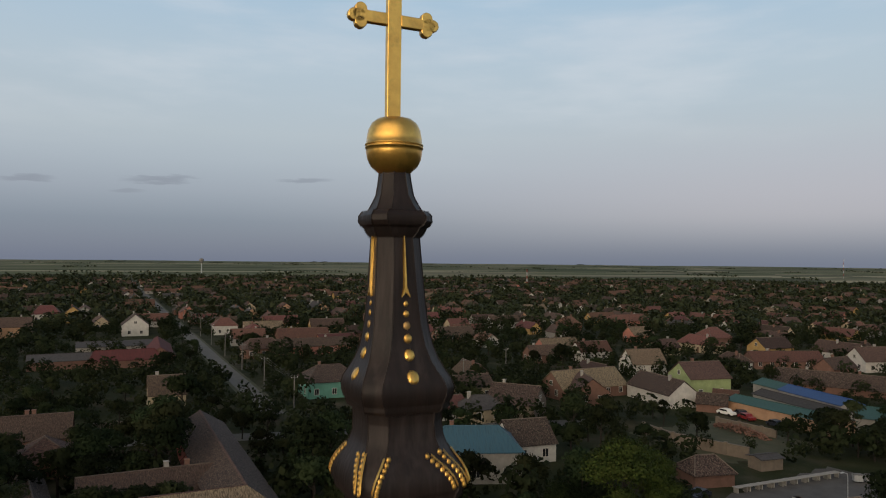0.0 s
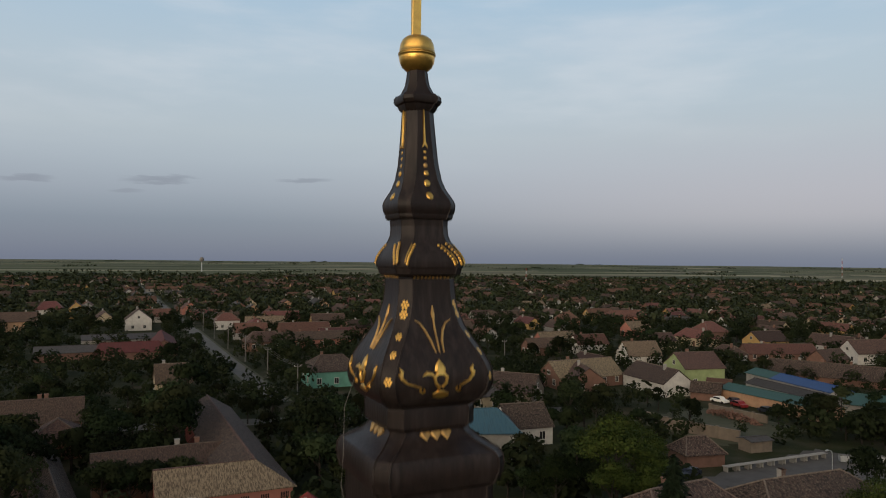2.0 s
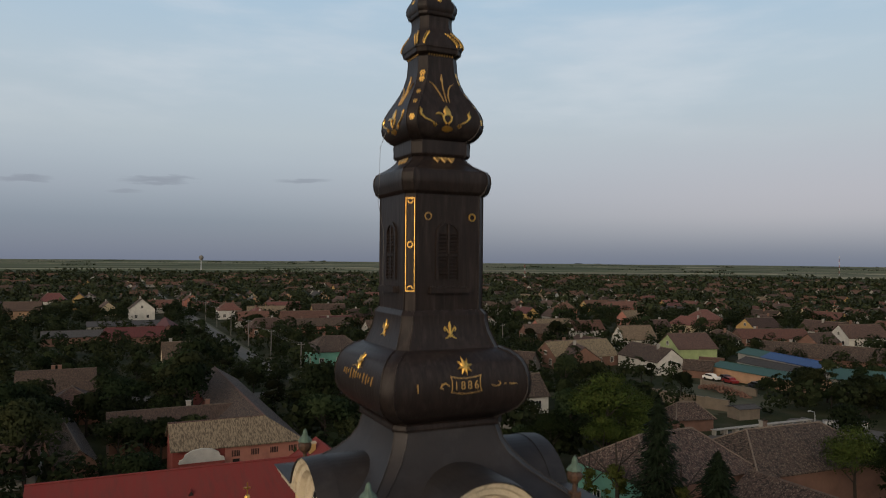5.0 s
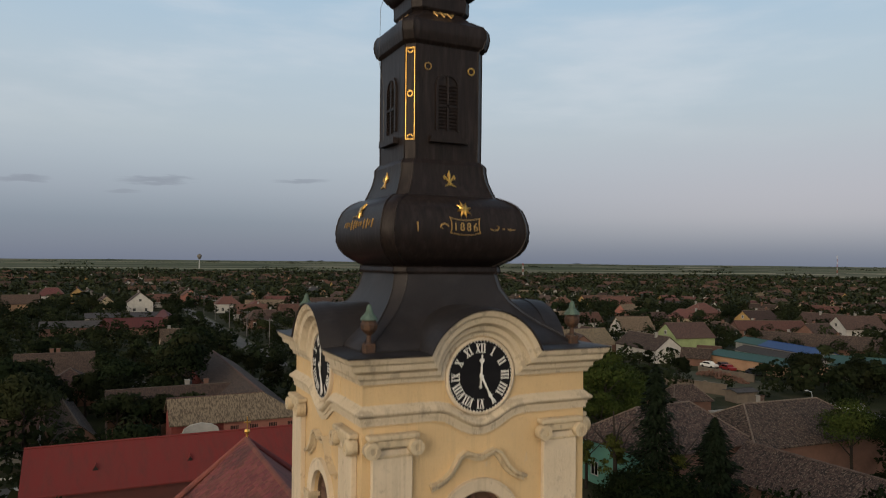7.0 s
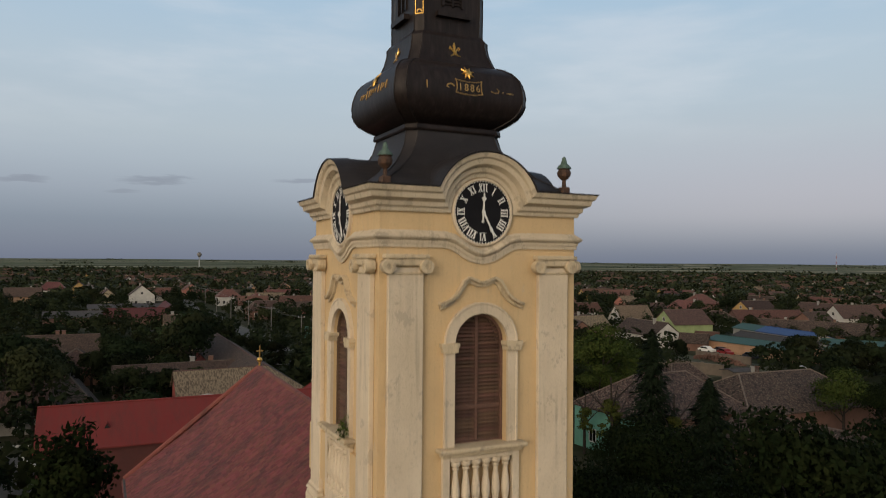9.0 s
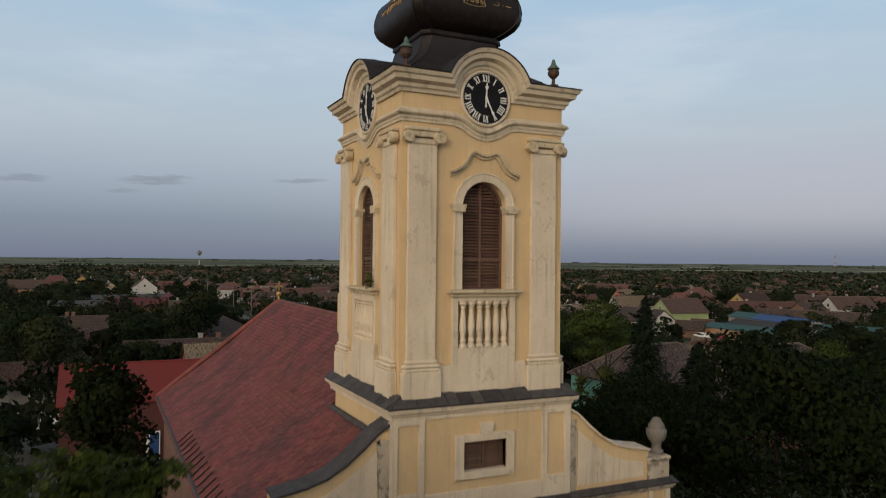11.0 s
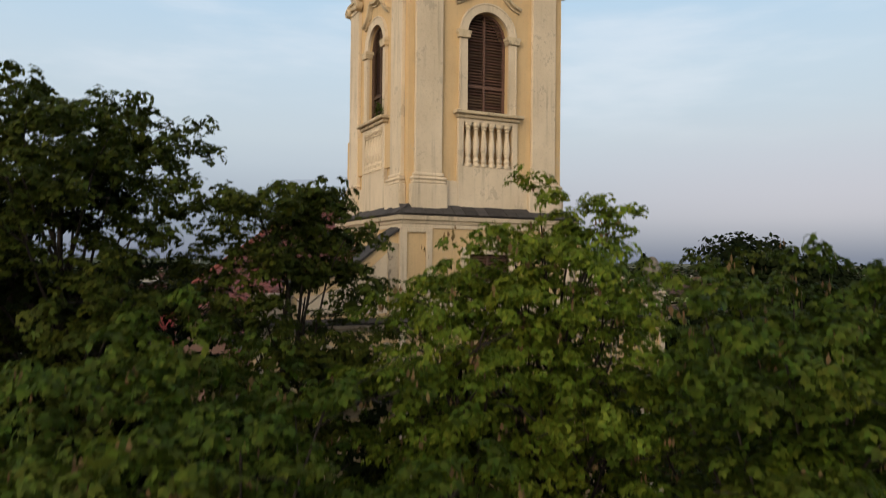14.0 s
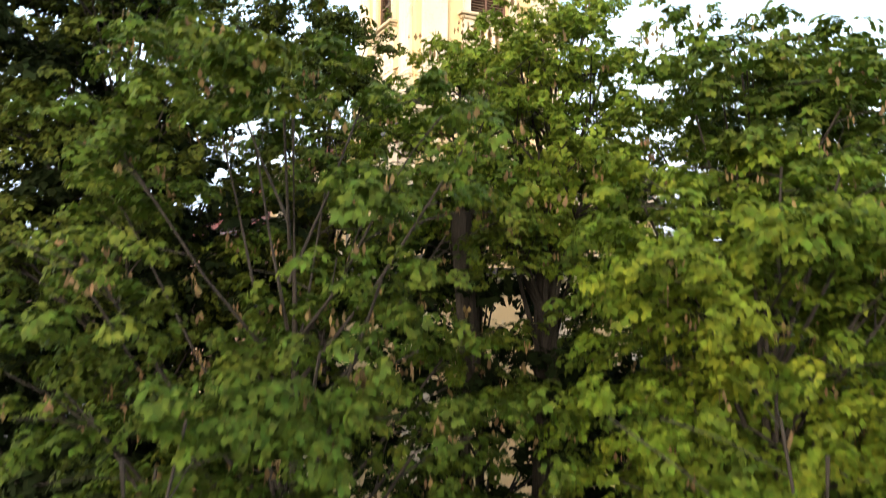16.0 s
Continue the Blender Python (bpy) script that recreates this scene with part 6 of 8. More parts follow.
# trees of the gardens: five shapes of crown, shared
def crown_mesh(seed, h, r, n, leaf, squash):
    rng = np.random.default_rng(seed)
    blobs = []
    for i in range(16):
        a = rng.uniform(0, 6.28)
        t = rng.uniform(0, 1) ** 0.7
        rr = r * t * 0.75
        zz = h * 0.62 + (1 - t ** 2) * h * 0.26 * squash - rng.uniform(0, 0.15) * h
        blobs.append((math.cos(a) * rr, math.sin(a) * rr, zz, r * rng.uniform(0.3, 0.5)))
    pts, away = clump_points(rng, blobs, n)
    d, e = facing(rng, away)
    s = np.cross(d, e)
    sz = leaf * rng.uniform(0.6, 1.3, n)[:, None]
    q = np.stack([pts - e * sz, pts + s * sz * 0.6 - d * sz * 0.2, pts + e * sz - d * sz * 0.35, pts - s * sz * 0.6], 1)
    mid = pts - np.array([0, 0, h * 0.55])
    nrm = away + 0.5 * mid / np.linalg.norm(mid, axis=1)[:, None] + rng.normal(0, 0.15, (n, 3))
    return q, nrm / np.linalg.norm(nrm, axis=1)[:, None]


CROWNS = []
holder = []
for i, (h, r, sq) in enumerate(((8.5, 3.6, 1.0), (7.0, 3.2, 0.8), (10.0, 4.0, 1.2), (6.0, 2.6, 1.0), (9.0, 2.6, 1.6))):
    q, nrm = crown_mesh(100 + i, h, r, 850, 0.37, sq)
    o = quads("crown", q, M_CROWN_OBJ, normals=nrm)
    q, nrm = crown_mesh(100 + i, h, r, 1700, 0.26, sq)
    fine_o = quads("crown", q, M_CROWN_OBJ, normals=nrm)
    bm = tube(bmesh.new(), [(0, 0, -0.2), (0.1, 0, h * 0.3), (0, 0.1, h * 0.75)], [0.22, 0.17, 0.05], 6)
    for a in range(5):
        tube(bm, [(0.08, 0, h * (0.3 + 0.06 * a)), (math.cos(a * 1.3) * r * 0.6, math.sin(a * 1.3) * r * 0.6, h * (0.55 + 0.06 * a))], [0.09, 0.02], 5)
    t = part("trunk", bm, M_BARK)
    CROWNS.append((o.data, t.data, fine_o.data))
    bpy.data.objects.remove(fine_o)
    bpy.data.objects.remove(o)
    bpy.data.objects.remove(t)


def garden_tree(x, y, kind, scale, spin, label="dark green tree in a village garden"):
    t = thing("tree", label, "tree", pose(x, y, 0, 0, 0, spin), "trees of the village gardens")
    near = math.hypot(x + 6, y + 14) < 160 and y > 0
    for name, me in (("crown", CROWNS[kind][2 if near else 0]), ("trunk", CROWNS[kind][1])):
        o = new(name, me)
        o.parent = t
        o.scale = (scale, scale, scale)
    return t


YARD = []
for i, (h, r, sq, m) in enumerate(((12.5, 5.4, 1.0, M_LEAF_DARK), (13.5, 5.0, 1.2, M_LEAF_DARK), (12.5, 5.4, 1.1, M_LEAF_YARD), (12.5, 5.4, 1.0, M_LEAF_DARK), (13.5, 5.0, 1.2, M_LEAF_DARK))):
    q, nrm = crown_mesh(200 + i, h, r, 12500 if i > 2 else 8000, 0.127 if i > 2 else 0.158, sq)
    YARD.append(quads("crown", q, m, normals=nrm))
q, nrm = crown_mesh(230, 7.0, 1.5, 1600, 0.15, 1.6)
YARD.append(quads("crown", q, M_LEAF_PALE, normals=nrm))


def yard_tree(x, y, kind, scale, spin, label):
    t = thing("tree", label, "tree", pose(x, y, 0, 0, 0, spin), "large churchyard trees")
    for name, me in (("crown", YARD[kind].data), ("trunk", CROWNS[2][1])):
        o = new(name, me)
        o.parent = t
        o.scale = (scale,) * 3 if name == "crown" else (scale * 1.3,) * 3


def dense_tree(x, y, h, r, seed, label):
    """Upright tree, leafy from near the ground to two ragged tops."""
    rng = np.random.default_rng(seed)
    t = thing("tree", label, "tree", pose(x, y, 0), "large churchyard trees")
    blobs = []
    for i in range(70):
        u = rng.uniform(0, 1)
        a, w = rng.uniform(0, 6.28), r * (0.35 + 0.65 * math.sin(math.pi * min(1, 0.22 + 0.78 * u) ** 0.9)) * rng.uniform(0.2, 0.75)
        blobs.append((math.cos(a) * w, math.sin(a) * w, h * (0.22 + 0.62 * u), r * rng.uniform(0.26, 0.42)))
    for tx, tz in ((0.35, 0.93), (-1.0, 0.9), (0.3, 0.86), (-0.9, 0.84), (1.2, 0.8)):
        blobs.append((tx, rng.uniform(-0.4, 0.4), h * tz, r * 0.24))
    pts, away = clump_points(rng, blobs, 15000, 0.95, 0.2)
    d, e = facing(rng, away)
    s = np.cross(d, e)
    sz = 0.17 * rng.uniform(0.6, 1.3, 15000)[:, None]
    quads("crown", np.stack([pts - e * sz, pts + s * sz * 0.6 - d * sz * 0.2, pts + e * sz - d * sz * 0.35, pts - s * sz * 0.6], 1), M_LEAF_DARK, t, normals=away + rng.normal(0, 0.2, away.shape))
    part("trunk", tube(bmesh.new(), [(0, 0, -0.2), (0.1, 0, h * 0.35), (0, 0.1, h * 0.85)], [0.26, 0.2, 0.04], 8), M_BARK, t)


def conifer(x, y, h, r, seed, label):
    rng = np.random.default_rng(seed)
    t = thing("conifer", label, "tree", pose(x, y, 0), "conifers")
    part("trunk", tube(bmesh.new(), [(0, 0, -0.2), (0, 0, h * 0.95)], [0.2, 0.02], 6), M_BARK, t)
    n = 8000
    u = rng.uniform(0, 1, n) ** 0.75
    z = h * (0.08 + 0.92 * (1 - u))
    a = rng.uniform(0, 6.28, n)
    tier = 0.72 + 0.28 * np.sin(z * 4.1 + 2.2 * np.sin(a * 2 + seed) + np.sin(a * 5 + z * 1.3) + rng.uniform(0, 1.5, n))
    rad = r * u ** 0.75 * tier * rng.beta(3, 1.4, n)
    pts = np.stack([np.cos(a) * rad, np.sin(a) * rad, z], 1)
    d = np.stack([np.cos(a), np.sin(a), -0.35 + rng.normal(0, 0.25, n)], 1)
    s = np.stack([-np.sin(a), np.cos(a), rng.normal(0, 0.4, n)], 1)
    L = rng.uniform(0.16, 0.36, n)[:, None]
    q = np.stack([pts - d * L, pts + s * L * 0.35, pts + d * L, pts - s * L * 0.35], 1)
    quads("needles", q, M_CONIFER, t, "dark drooping needle boughs", np.stack([np.cos(a), np.sin(a), np.full(n, 0.5)], 1) / 1.118 + rng.normal(0, 0.25, (n, 3)))


# ---- houses ----
PLOTS = []


def house(x, y, length, width, wall_h, ridge_h, rot, wall, roof, name="house", label="", hip=0.0, windows=True, chimneys=1, over=0.35, seed=0, group="village houses"):
    """A house with its ridge along its own x axis."""
    rng = random.Random(seed * 7 + int(x * 3) + int(y))
    h = thing(name, label or "single-storey village house with a pitched tiled roof", "house", pose(x, y, 0, 0, 0, rot), group)
    L2, W2 = length / 2, width / 2
    PLOTS.append((x, y, L2, W2, math.cos(radians(rot)), math.sin(radians(rot))))
    bm = bmesh.new()
    box(bm, -L2, L2, -W2, W2, 0, wall_h)
    if not hip:
        for s in (-1, 1):
            prism(bm, [(-W2, wall_h), (W2, wall_h), (0, ridge_h - 0.12)], s * L2 - 0.15 * (s > 0) * 2, s * L2 + 0.15 * (s < 0) * 2, Matrix.Rotation(radians(90), 4, "Z"))
    part("wall", bm, wall, h)
    bm = bmesh.new()
    run = L2 + (over * 0.7 if not hip else over)
    rl = L2 + over * 0.7 if not hip else L2 - hip * W2
    sl = (ridge_h - wall_h) / W2
    ez = wall_h - over * sl
    th = 0.13
    for s in (-1, 1):
        a = [bm.verts.new(v) for v in ((-run, s * (W2 + over), ez), (run, s * (W2 + over), ez), (rl, 0, ridge_h), (-rl, 0, ridge_h))]
        b = [bm.verts.new((v.co.x, v.co.y, v.co.z + th)) for v in a]
        bm.faces.new(a)
        bm.faces.new(b)
        for i in range(4):
            bm.faces.new((a[i], a[(i + 1) % 4], b[(i + 1) % 4], b[i]))
    if hip:
        for s in (-1, 1):
            a = [bm.verts.new(v) for v in ((s * run, -W2 - over, ez), (s * run, W2 + over, ez), (s * rl, 0, ridge_h))]
            b = [bm.verts.new((v.co.x, v.co.y, v.co.z + th)) for v in a]
            bm.faces.new(a)
            bm.faces.new(b)
            for i in range(3):
                bm.faces.new((a[i], a[(i + 1) % 3], b[(i + 1) % 3], b[i]))
    part("roof", bm, roof, h)
    bm = tube(bmesh.new(), [(-rl, 0, ridge_h + th), (rl, 0, ridge_h + th)], [0.11, 0.11], 6)
    if hip:
        for s in (-1, 1):
            for q in (-1, 1):
                tube(bm, [(s * rl, 0, ridge_h + th), (s * run, q * (W2 + over), ez + th)], [0.1, 0.1], 6)
    part("ridge_cap", bm, M_RIDGE if roof in (M_ROOF_RED, M_ROOF_BROWN, M_ROOF_TAN, M_ROOF_LICHEN) else roof, h)
    for i in range(chimneys):
        cx = rng.uniform(-L2 * 0.6, L2 * 0.6)
        bm = bmesh.new()
        box(bm, cx - 0.3, cx + 0.3, 0.25, 0.85, ridge_h - 0.9, ridge_h + 0.75)
        box(bm, cx - 0.36, cx + 0.36, 0.19, 0.91, ridge_h + 0.75, ridge_h + 0.87)
        part("chimney", bm, WALLS["brick"] if rng.random() < 0.6 else WALLS["grey"], h)
    if windows:
        def win(px, py, face, w=1.0, hh=1.3, z=1.0):
            bm = bmesh.new()
            box(bm, -w / 2, w / 2, -0.03, 0.03, z, z + hh)
            g = part("window", bm, M_GLASS, h)
            bm = bmesh.new()
            for x0, x1, z0, z1 in ((-w / 2 - 0.1, -w / 2, z - 0.1, z + hh + 0.1), (w / 2, w / 2 + 0.1, z - 0.1, z + hh + 0.1), (-w / 2, w / 2, z - 0.1, z), (-w / 2, w / 2, z + hh, z + hh + 0.1), (-0.03, 0.03, z, z + hh)):
                box(bm, x0, x1, -0.06, 0.03, z0, z1)
            part("frame", bm, M_FRAME, g)
            g.matrix_basis = Matrix.Translation((px, py, 0)) @ Matrix.Rotation(radians(face), 4, "Z")
        n = max(1, int(length / 4))
        for i in range(n):
            px = -L2 + length * (i + 0.5) / n
            win(px, -W2 - 0.01, 0)
        for s, ang in ((-1, -90), (1, 90)):
            for py in (-W2 * 0.45, W2 * 0.45):
                win(s * (L2 + 0.01), py, ang)
            if ridge_h - wall_h > 3 and not hip:
                win(s * (L2 + 0.01), 0, ang, 0.9, 1.0, wall_h + 0.5)
        bm = box(bmesh.new(), -L2 * 0.3 - 0.45, -L2 * 0.3 + 0.45, W2 - 0.02, W2 + 0.04, 0, 2.05)
        part("door", bm, M_DOOR, h)
    return h

# ---- village: the buildings that can be told apart ----
R, B, T = M_ROOF_RED, M_ROOF_BROWN, M_ROOF_TAN
WL = WALLS
# behind the church
# the hall wall's red is darkened to hold the shade under its eave
hall = house(0.2, 54.6, 23.3, 8.6, 5.6, 8.15, 0, mat("dull_red_plaster", (0.105, 0.032, 0.027), 0.9, second=(0.085, 0.03, 0.026), scale=0.8, bump=0.2), M_REDROOF, "parish_hall", "long red hall, wall colour darkened for shade, plain red metal roof", chimneys=0, windows=False)
complex_walls = [(1.5, 13.0, 75.9, 83.3), (9.1, 16.5, 75.9, 125.0)]
red_house = thing("house", "long red corner house with a lichen-covered tile roof", "house", group="village houses")
bm = bmesh.new()
for x0, x1, y0, y1 in complex_walls:
    box(bm, x0, x1, y0, y1, 0, 4.55)
    PLOTS.append(((x0 + x1) / 2, (y0 + y1) / 2, (x1 - x0) / 2, (y1 - y0) / 2, 1.0, 0.0))
prism(bm, [(75.9, 4.55), (83.3, 4.55), (79.6, 6.85)], 1.5, 1.8, Matrix.Rotation(radians(90), 4, "Z") @ Matrix.Scale(-1, 4, (0, 1, 0)))
part("wall", bm, WL["red"], red_house)
SE, SW, RC, RW = (16.9, 75.4, 4.5), (1.2, 75.4, 4.5), (12.8, 79.6, 7.0), (1.2, 79.6, 7.0)
VL, BW, NR, NE, NW = (8.7, 83.8, 4.5), (1.2, 83.8, 4.5), (12.8, 125.3, 7.0), (16.9, 125.3, 4.5), (8.7, 125.3, 4.5)
for name, polys, m in (("front_roof", [(SW, SE, RC, RW), (RW, RC, VL, BW)], T), ("side_roof", [(SE, NE, NR, RC), (RC, NR, NW, VL)], M_ROOF_LICHEN)):
    bm = bmesh.new()
    for poly in polys:
        a = [bm.verts.new(v) for v in poly]
        c = [bm.verts.new((v[0], v[1], v[2] + 0.13)) for v in poly]
        bm.faces.new(a)
        bm.faces.new(c)
        for i in range(4):
            bm.faces.new((a[i], a[(i + 1) % 4], c[(i + 1) % 4], c[i]))
    part(name, bm, m, red_house)
part("ridge", tube(bmesh.new(), [RW, RC, NR], [0.2, 0.2, 0.2], 6), B, red_house)
part("plaster_front", box(bmesh.new(), 7.4, 16.5, 75.82, 75.9, 0, 4.5), WL["pink"], red_house)
for i in range(4):
    for k in range(5):
        part("window_slot", box(bmesh.new(), 8.2 + 2.3 * i + 0.2 * k, 8.32 + 2.3 * i + 0.2 * k, 75.78, 75.84, 3.3, 4.0), M_DARK, red_house)
part("door_panel", box(bmesh.new(), 8.3, 9.1, 75.77, 75.84, 2.3, 3.0), M_DARK, red_house)
house(14.6, 55.0, 17.0, 9.0, 4.4, 8.0, 90, WL["red"], M_REDROOF, "parish_hall", "red cross wing of the hall", windows=False, chimneys=0, hip=0.4)
for cx, cy, ct in ((13.6, 59.4, 8.3), (12.6, 48.6, 8.9)):
    t = thing("chimney", "small yellow plastered chimney on the red roof", "chimney", pose(cx, cy, 0), "hall chimneys")
    bm = box(bmesh.new(), -0.3, 0.3, -0.3, 0.3, 4.2, ct - 0.12)
    part("shaft", bm, WL["ochre"], t)
    part("cap", box(bmesh.new(), -0.38, 0.38, -0.38, 0.38, ct - 0.12, ct), WL["cream"], t)

house(3.0, 94.2, 16.5, 7, 4.0, 6.0, 2, WL["brick"], B, "outbuilding", "long low brick wing with old tiles", chimneys=2, windows=False)
house(-13.3, 131.5, 12.3, 9, 4.0, 7.0, 0, WL["brick"], B, "barn", "old barn with a brown tile roof", windows=False, chimneys=2)
house(-10.5, 121, 8, 9, 2.8, 5.6, 90, WL["brick"], B, "outbuilding", "low shed with a dark worn roof", hip=0.8, windows=False, chimneys=0)
house(9.9, 161.0, 7.4, 8.0, 4.6, 8.0, 0, WL["cream"], B, "house", "cream gabled house with a brown roof")
house(-10.2, 95.5, 27, 4.2, 2.4, 4.2, 98, WL["brick"], M_ROOF_LICHEN, "shed", "long shed with a grey lichened roof", windows=False, chimneys=0)
house(-18.0, 86.4, 10.5, 6, 2.3, 4.6, -3, WL["grey"], B, "house", "small grey house beside the lane")
garden_wall_late = [(-16.0, 65), (-23.5, 66)]
# along the street
house(48.6, 169.5, 13.0, 12.0, 4.0, 7.2, -3, WL["mint"], M_ROOF_LICHEN, "house", "mint green house with a worn brown-red roof", hip=0.6)

house(64, 246, 26, 8, 3.2, 5.6, 5, WL["pink"], B, "house", "long low house with old brown tiles", chimneys=2)
house(9.6, 335, 12, 10.5, 4.8, 9.2, 90, WL["white"], B, "house", "tall white gabled house with a balcony")
house(-13, 240, 20, 9, 2.6, 4.2, 3, WL["brick"], M_ROOF_GREY, "workshop", "long brick workshop with a grey roof", chimneys=0, windows=False)
house(1, 268, 24, 12, 3.4, 4.6, 2, WL["grey"], M_ROOF_GREY, "workshop", "workshop with a flat grey roof", chimneys=0)
house(3.5, 238, 20, 10, 2.4, 4.9, 2, WL["brick"], M_ROOF_SHEET, "workshop", "low workshop with a dull red roof", chimneys=0, hip=0.3, windows=False)
house(14.2, 254, 34, 8, 2.8, 5.4, 88, WL["brick"], M_ROOF_SHEET, "workshop", "long wing with a dull red roof", chimneys=0, windows=False)
house(-37, 342, 14, 10, 4.5, 8.0, 0, WL["peach"], B, "house", "peach gabled house with a brown roof")
house(-30, 425, 13, 10, 4.0, 8.0, 0, WL["white"], R, "house", "white house with a red hipped roof", hip=0.7)
house(-17, 410, 10, 10, 4.2, 8.5, 90, WL["ochre"], B, "house", "ochre gabled house among trees")
house(69, 278, 20, 9, 3.0, 6.2, 0, WL["brick"], R, "house", "house with a wide dull red roof", windows=False)
house(46, 326, 10, 9, 4.2, 7.2, 0, WL["white"], R, "house", "white house at the street corner", hip=0.7)
house(54, 300, 10, 9, 3.6, 6.6, 90, WL["cream"], R, "house", "cream house with a red roof", hip=0.7)
house(78, 262, 14, 7, 3.0, 5.2, 0, WL["pink"], R, "house", "low red house with brown tiles")
# right of the church
house(50.2, 95.0, 14.0, 11.0, 4.8, 7.4, -20, WL["grey"], M_ROOF_BLUE, "house", "house with a blue metal roof", hip=0.5)
house(63.0, 100.2, 8.0, 8.2, 3.2, 6.4, -6, WL["white"], M_ROOF_LICHEN, "house", "white gabled house with a mossy brown tile roof", chimneys=0)
house(69.5, 128.5, 8, 7, 3.0, 5.2, 0, WL["cream"], M_ROOF_GREY, "house", "small cream house with a grey roof", hip=0.6)
house(64, 133.5, 7, 6, 2.8, 4.6, 0, WL["white"], R, "house", "small white house with a red roof")
house(80.5, 132, 11, 9, 2.8, 6.2, -50, WL["stone"], M_ROOF_LICHEN, "house", "dull stone gabled house with lichen-grey tiles")
house(107.3, 144, 20, 9.5, 2.8, 6.5, 3, WL["brick"], T, "house", "long house with a tan old tile roof")
house(103, 137, 11, 8, 3.2, 6.2, 70, WL["brick"], B, "house", "house with an old brown roof")
house(119.9, 129.8, 17, 8, 3.2, 6.2, 84, WL["white"], M_ROOF_LICHEN, "house", "long white-walled house with worn tiles", windows=False)
house(135.0, 133, 11.5, 10.0, 5.0, 8.4, -10, WL["lime"], B, "house", "two-storey lime green house with a red-brown tile roof")
house(145, 166, 11, 9, 3.6, 7.4, -12, WL["white"], T, "house", "white gabled house with a pale tile roof")
house(129.6, 119.0, 5.4, 5, 2.3, 3.9, -52, WL["brick"], R, "outbuilding", "small brick outbuilding in a yard", windows=False, chimneys=0)
house(123.0, 116.6, 6.5, 4.6, 2.0, 3.9, -52, WL["brick"], M_ROOF_LICHEN, "outbuilding", "small shed with worn tiles", windows=False, chimneys=0)
house(135.4, 103, 26, 5.0, 3.2, 4.1, -100, WL["grey"], M_ROOF_GREY, "market_shed", "long shed with a dark grey-green sheet roof", windows=False, chimneys=0)
house(143.4, 117, 9, 5.4, 4.4, 5.4, -102, WL["grey"], M_ROOF_GREEN, "market_shed", "green end of the long market shed", windows=False, chimneys=0)
house(140.4, 103, 19, 5.4, 4.4, 5.4, -102, WL["grey"], M_ROOF_BLUE2, "market_shed", "long shed with a bright blue sheet roof", windows=False, chimneys=0)
house(143, 85, 20, 11, 3.0, 4.4, -60, WL["grey"], M_ROOF_GREEN, "market_shed", "wide low shed with a green sheet roof", windows=False, chimneys=0)
house(129.0, 102, 27, 6.4, 2.6, 3.5, -90, WL["peach"], M_ROOF_GREEN, "market_shed", "low shed with a green sheet roof and peach wall", windows=False, chimneys=0)
house(220.5, 144, 15, 9.5, 3.6, 7.4, -16, WL["white"], B, "house", "white gabled house with a worn red-brown roof")
house(215.5, 180, 13, 9, 3.8, 7.0, -5, WL["ochre"], B, "house", "ochre house with a brown roof")
house(173, 122, 30, 8.5, 1.9, 5.0, -62, WL["brick"], M_ROOF_LICHEN, "house", "long house with an old brown roof", chimneys=3, windows=False)
house(198, 160, 24, 8, 2.5, 5.2, -20, WL["brick"], R, "house", "long brick house with an old red roof", chimneys=2)
house(217, 209, 11, 10, 4.6, 8.2, 0, WL["brick"], R, "house", "brick house with a red hipped roof", hip=0.7)
house(246, 296, 24, 9, 3.4, 6.4, -8, WL["pink"], R, "house", "long house with a bright red roof", hip=0.6)
mint_house = house(50.5, 48.3, 15.0, 11.6, 4.8, 8.3, 3, WL["brick"], M_ROOF_LICHEN, "house", "old house with a mint green end wall and brown tiles", hip=0.6)
part("plaster_front", box(bmesh.new(), -7.52, -7.5, -5.8, 5.8, 0, 4.75), WL["mint"], mint_house, "mint green plaster end wall")
house(67.5, 47.0, 20, 12.0, 4.4, 7.7, -3, WL["brick"], M_ROOF_LICHEN, "house", "large house with a broken old tile roof", hip=0.7, chimneys=2, windows=False)
house(55.8, 32.8, 17, 8.6, 2.6, 5.25, 90, WL["brick"], M_ROOF_LICHEN, "house", "low house with an old lichen-covered tile roof", chimneys=0)
house(81.0, 77.0, 6.6, 5.4, 2.1, 4.1, -12, WL["brick"], M_ROOF_LICHEN, "kiosk", "small dark tiled kiosk on the square", hip=0.6, windows=False, chimneys=0)
house(96.0, 78.8, 4.4, 3.0, 1.9, 2.2, -6, WL["stone"], M_ROOF_GREY, "outbuilding", "small flat-roofed concrete outbuilding by the yard", windows=False, chimneys=0)

# trees that stand out
garden_tree(-13.9, 81.6, 2, 1.08, 200, "large dark tree beside the lane")
dense_tree(-8.2, 21.5, 13.9, 3.0, 61, "dense dark upright tree beside the nave")
garden_tree(-20.5, 50, 0, 1.2, 80, "large dark tree beside the lane")


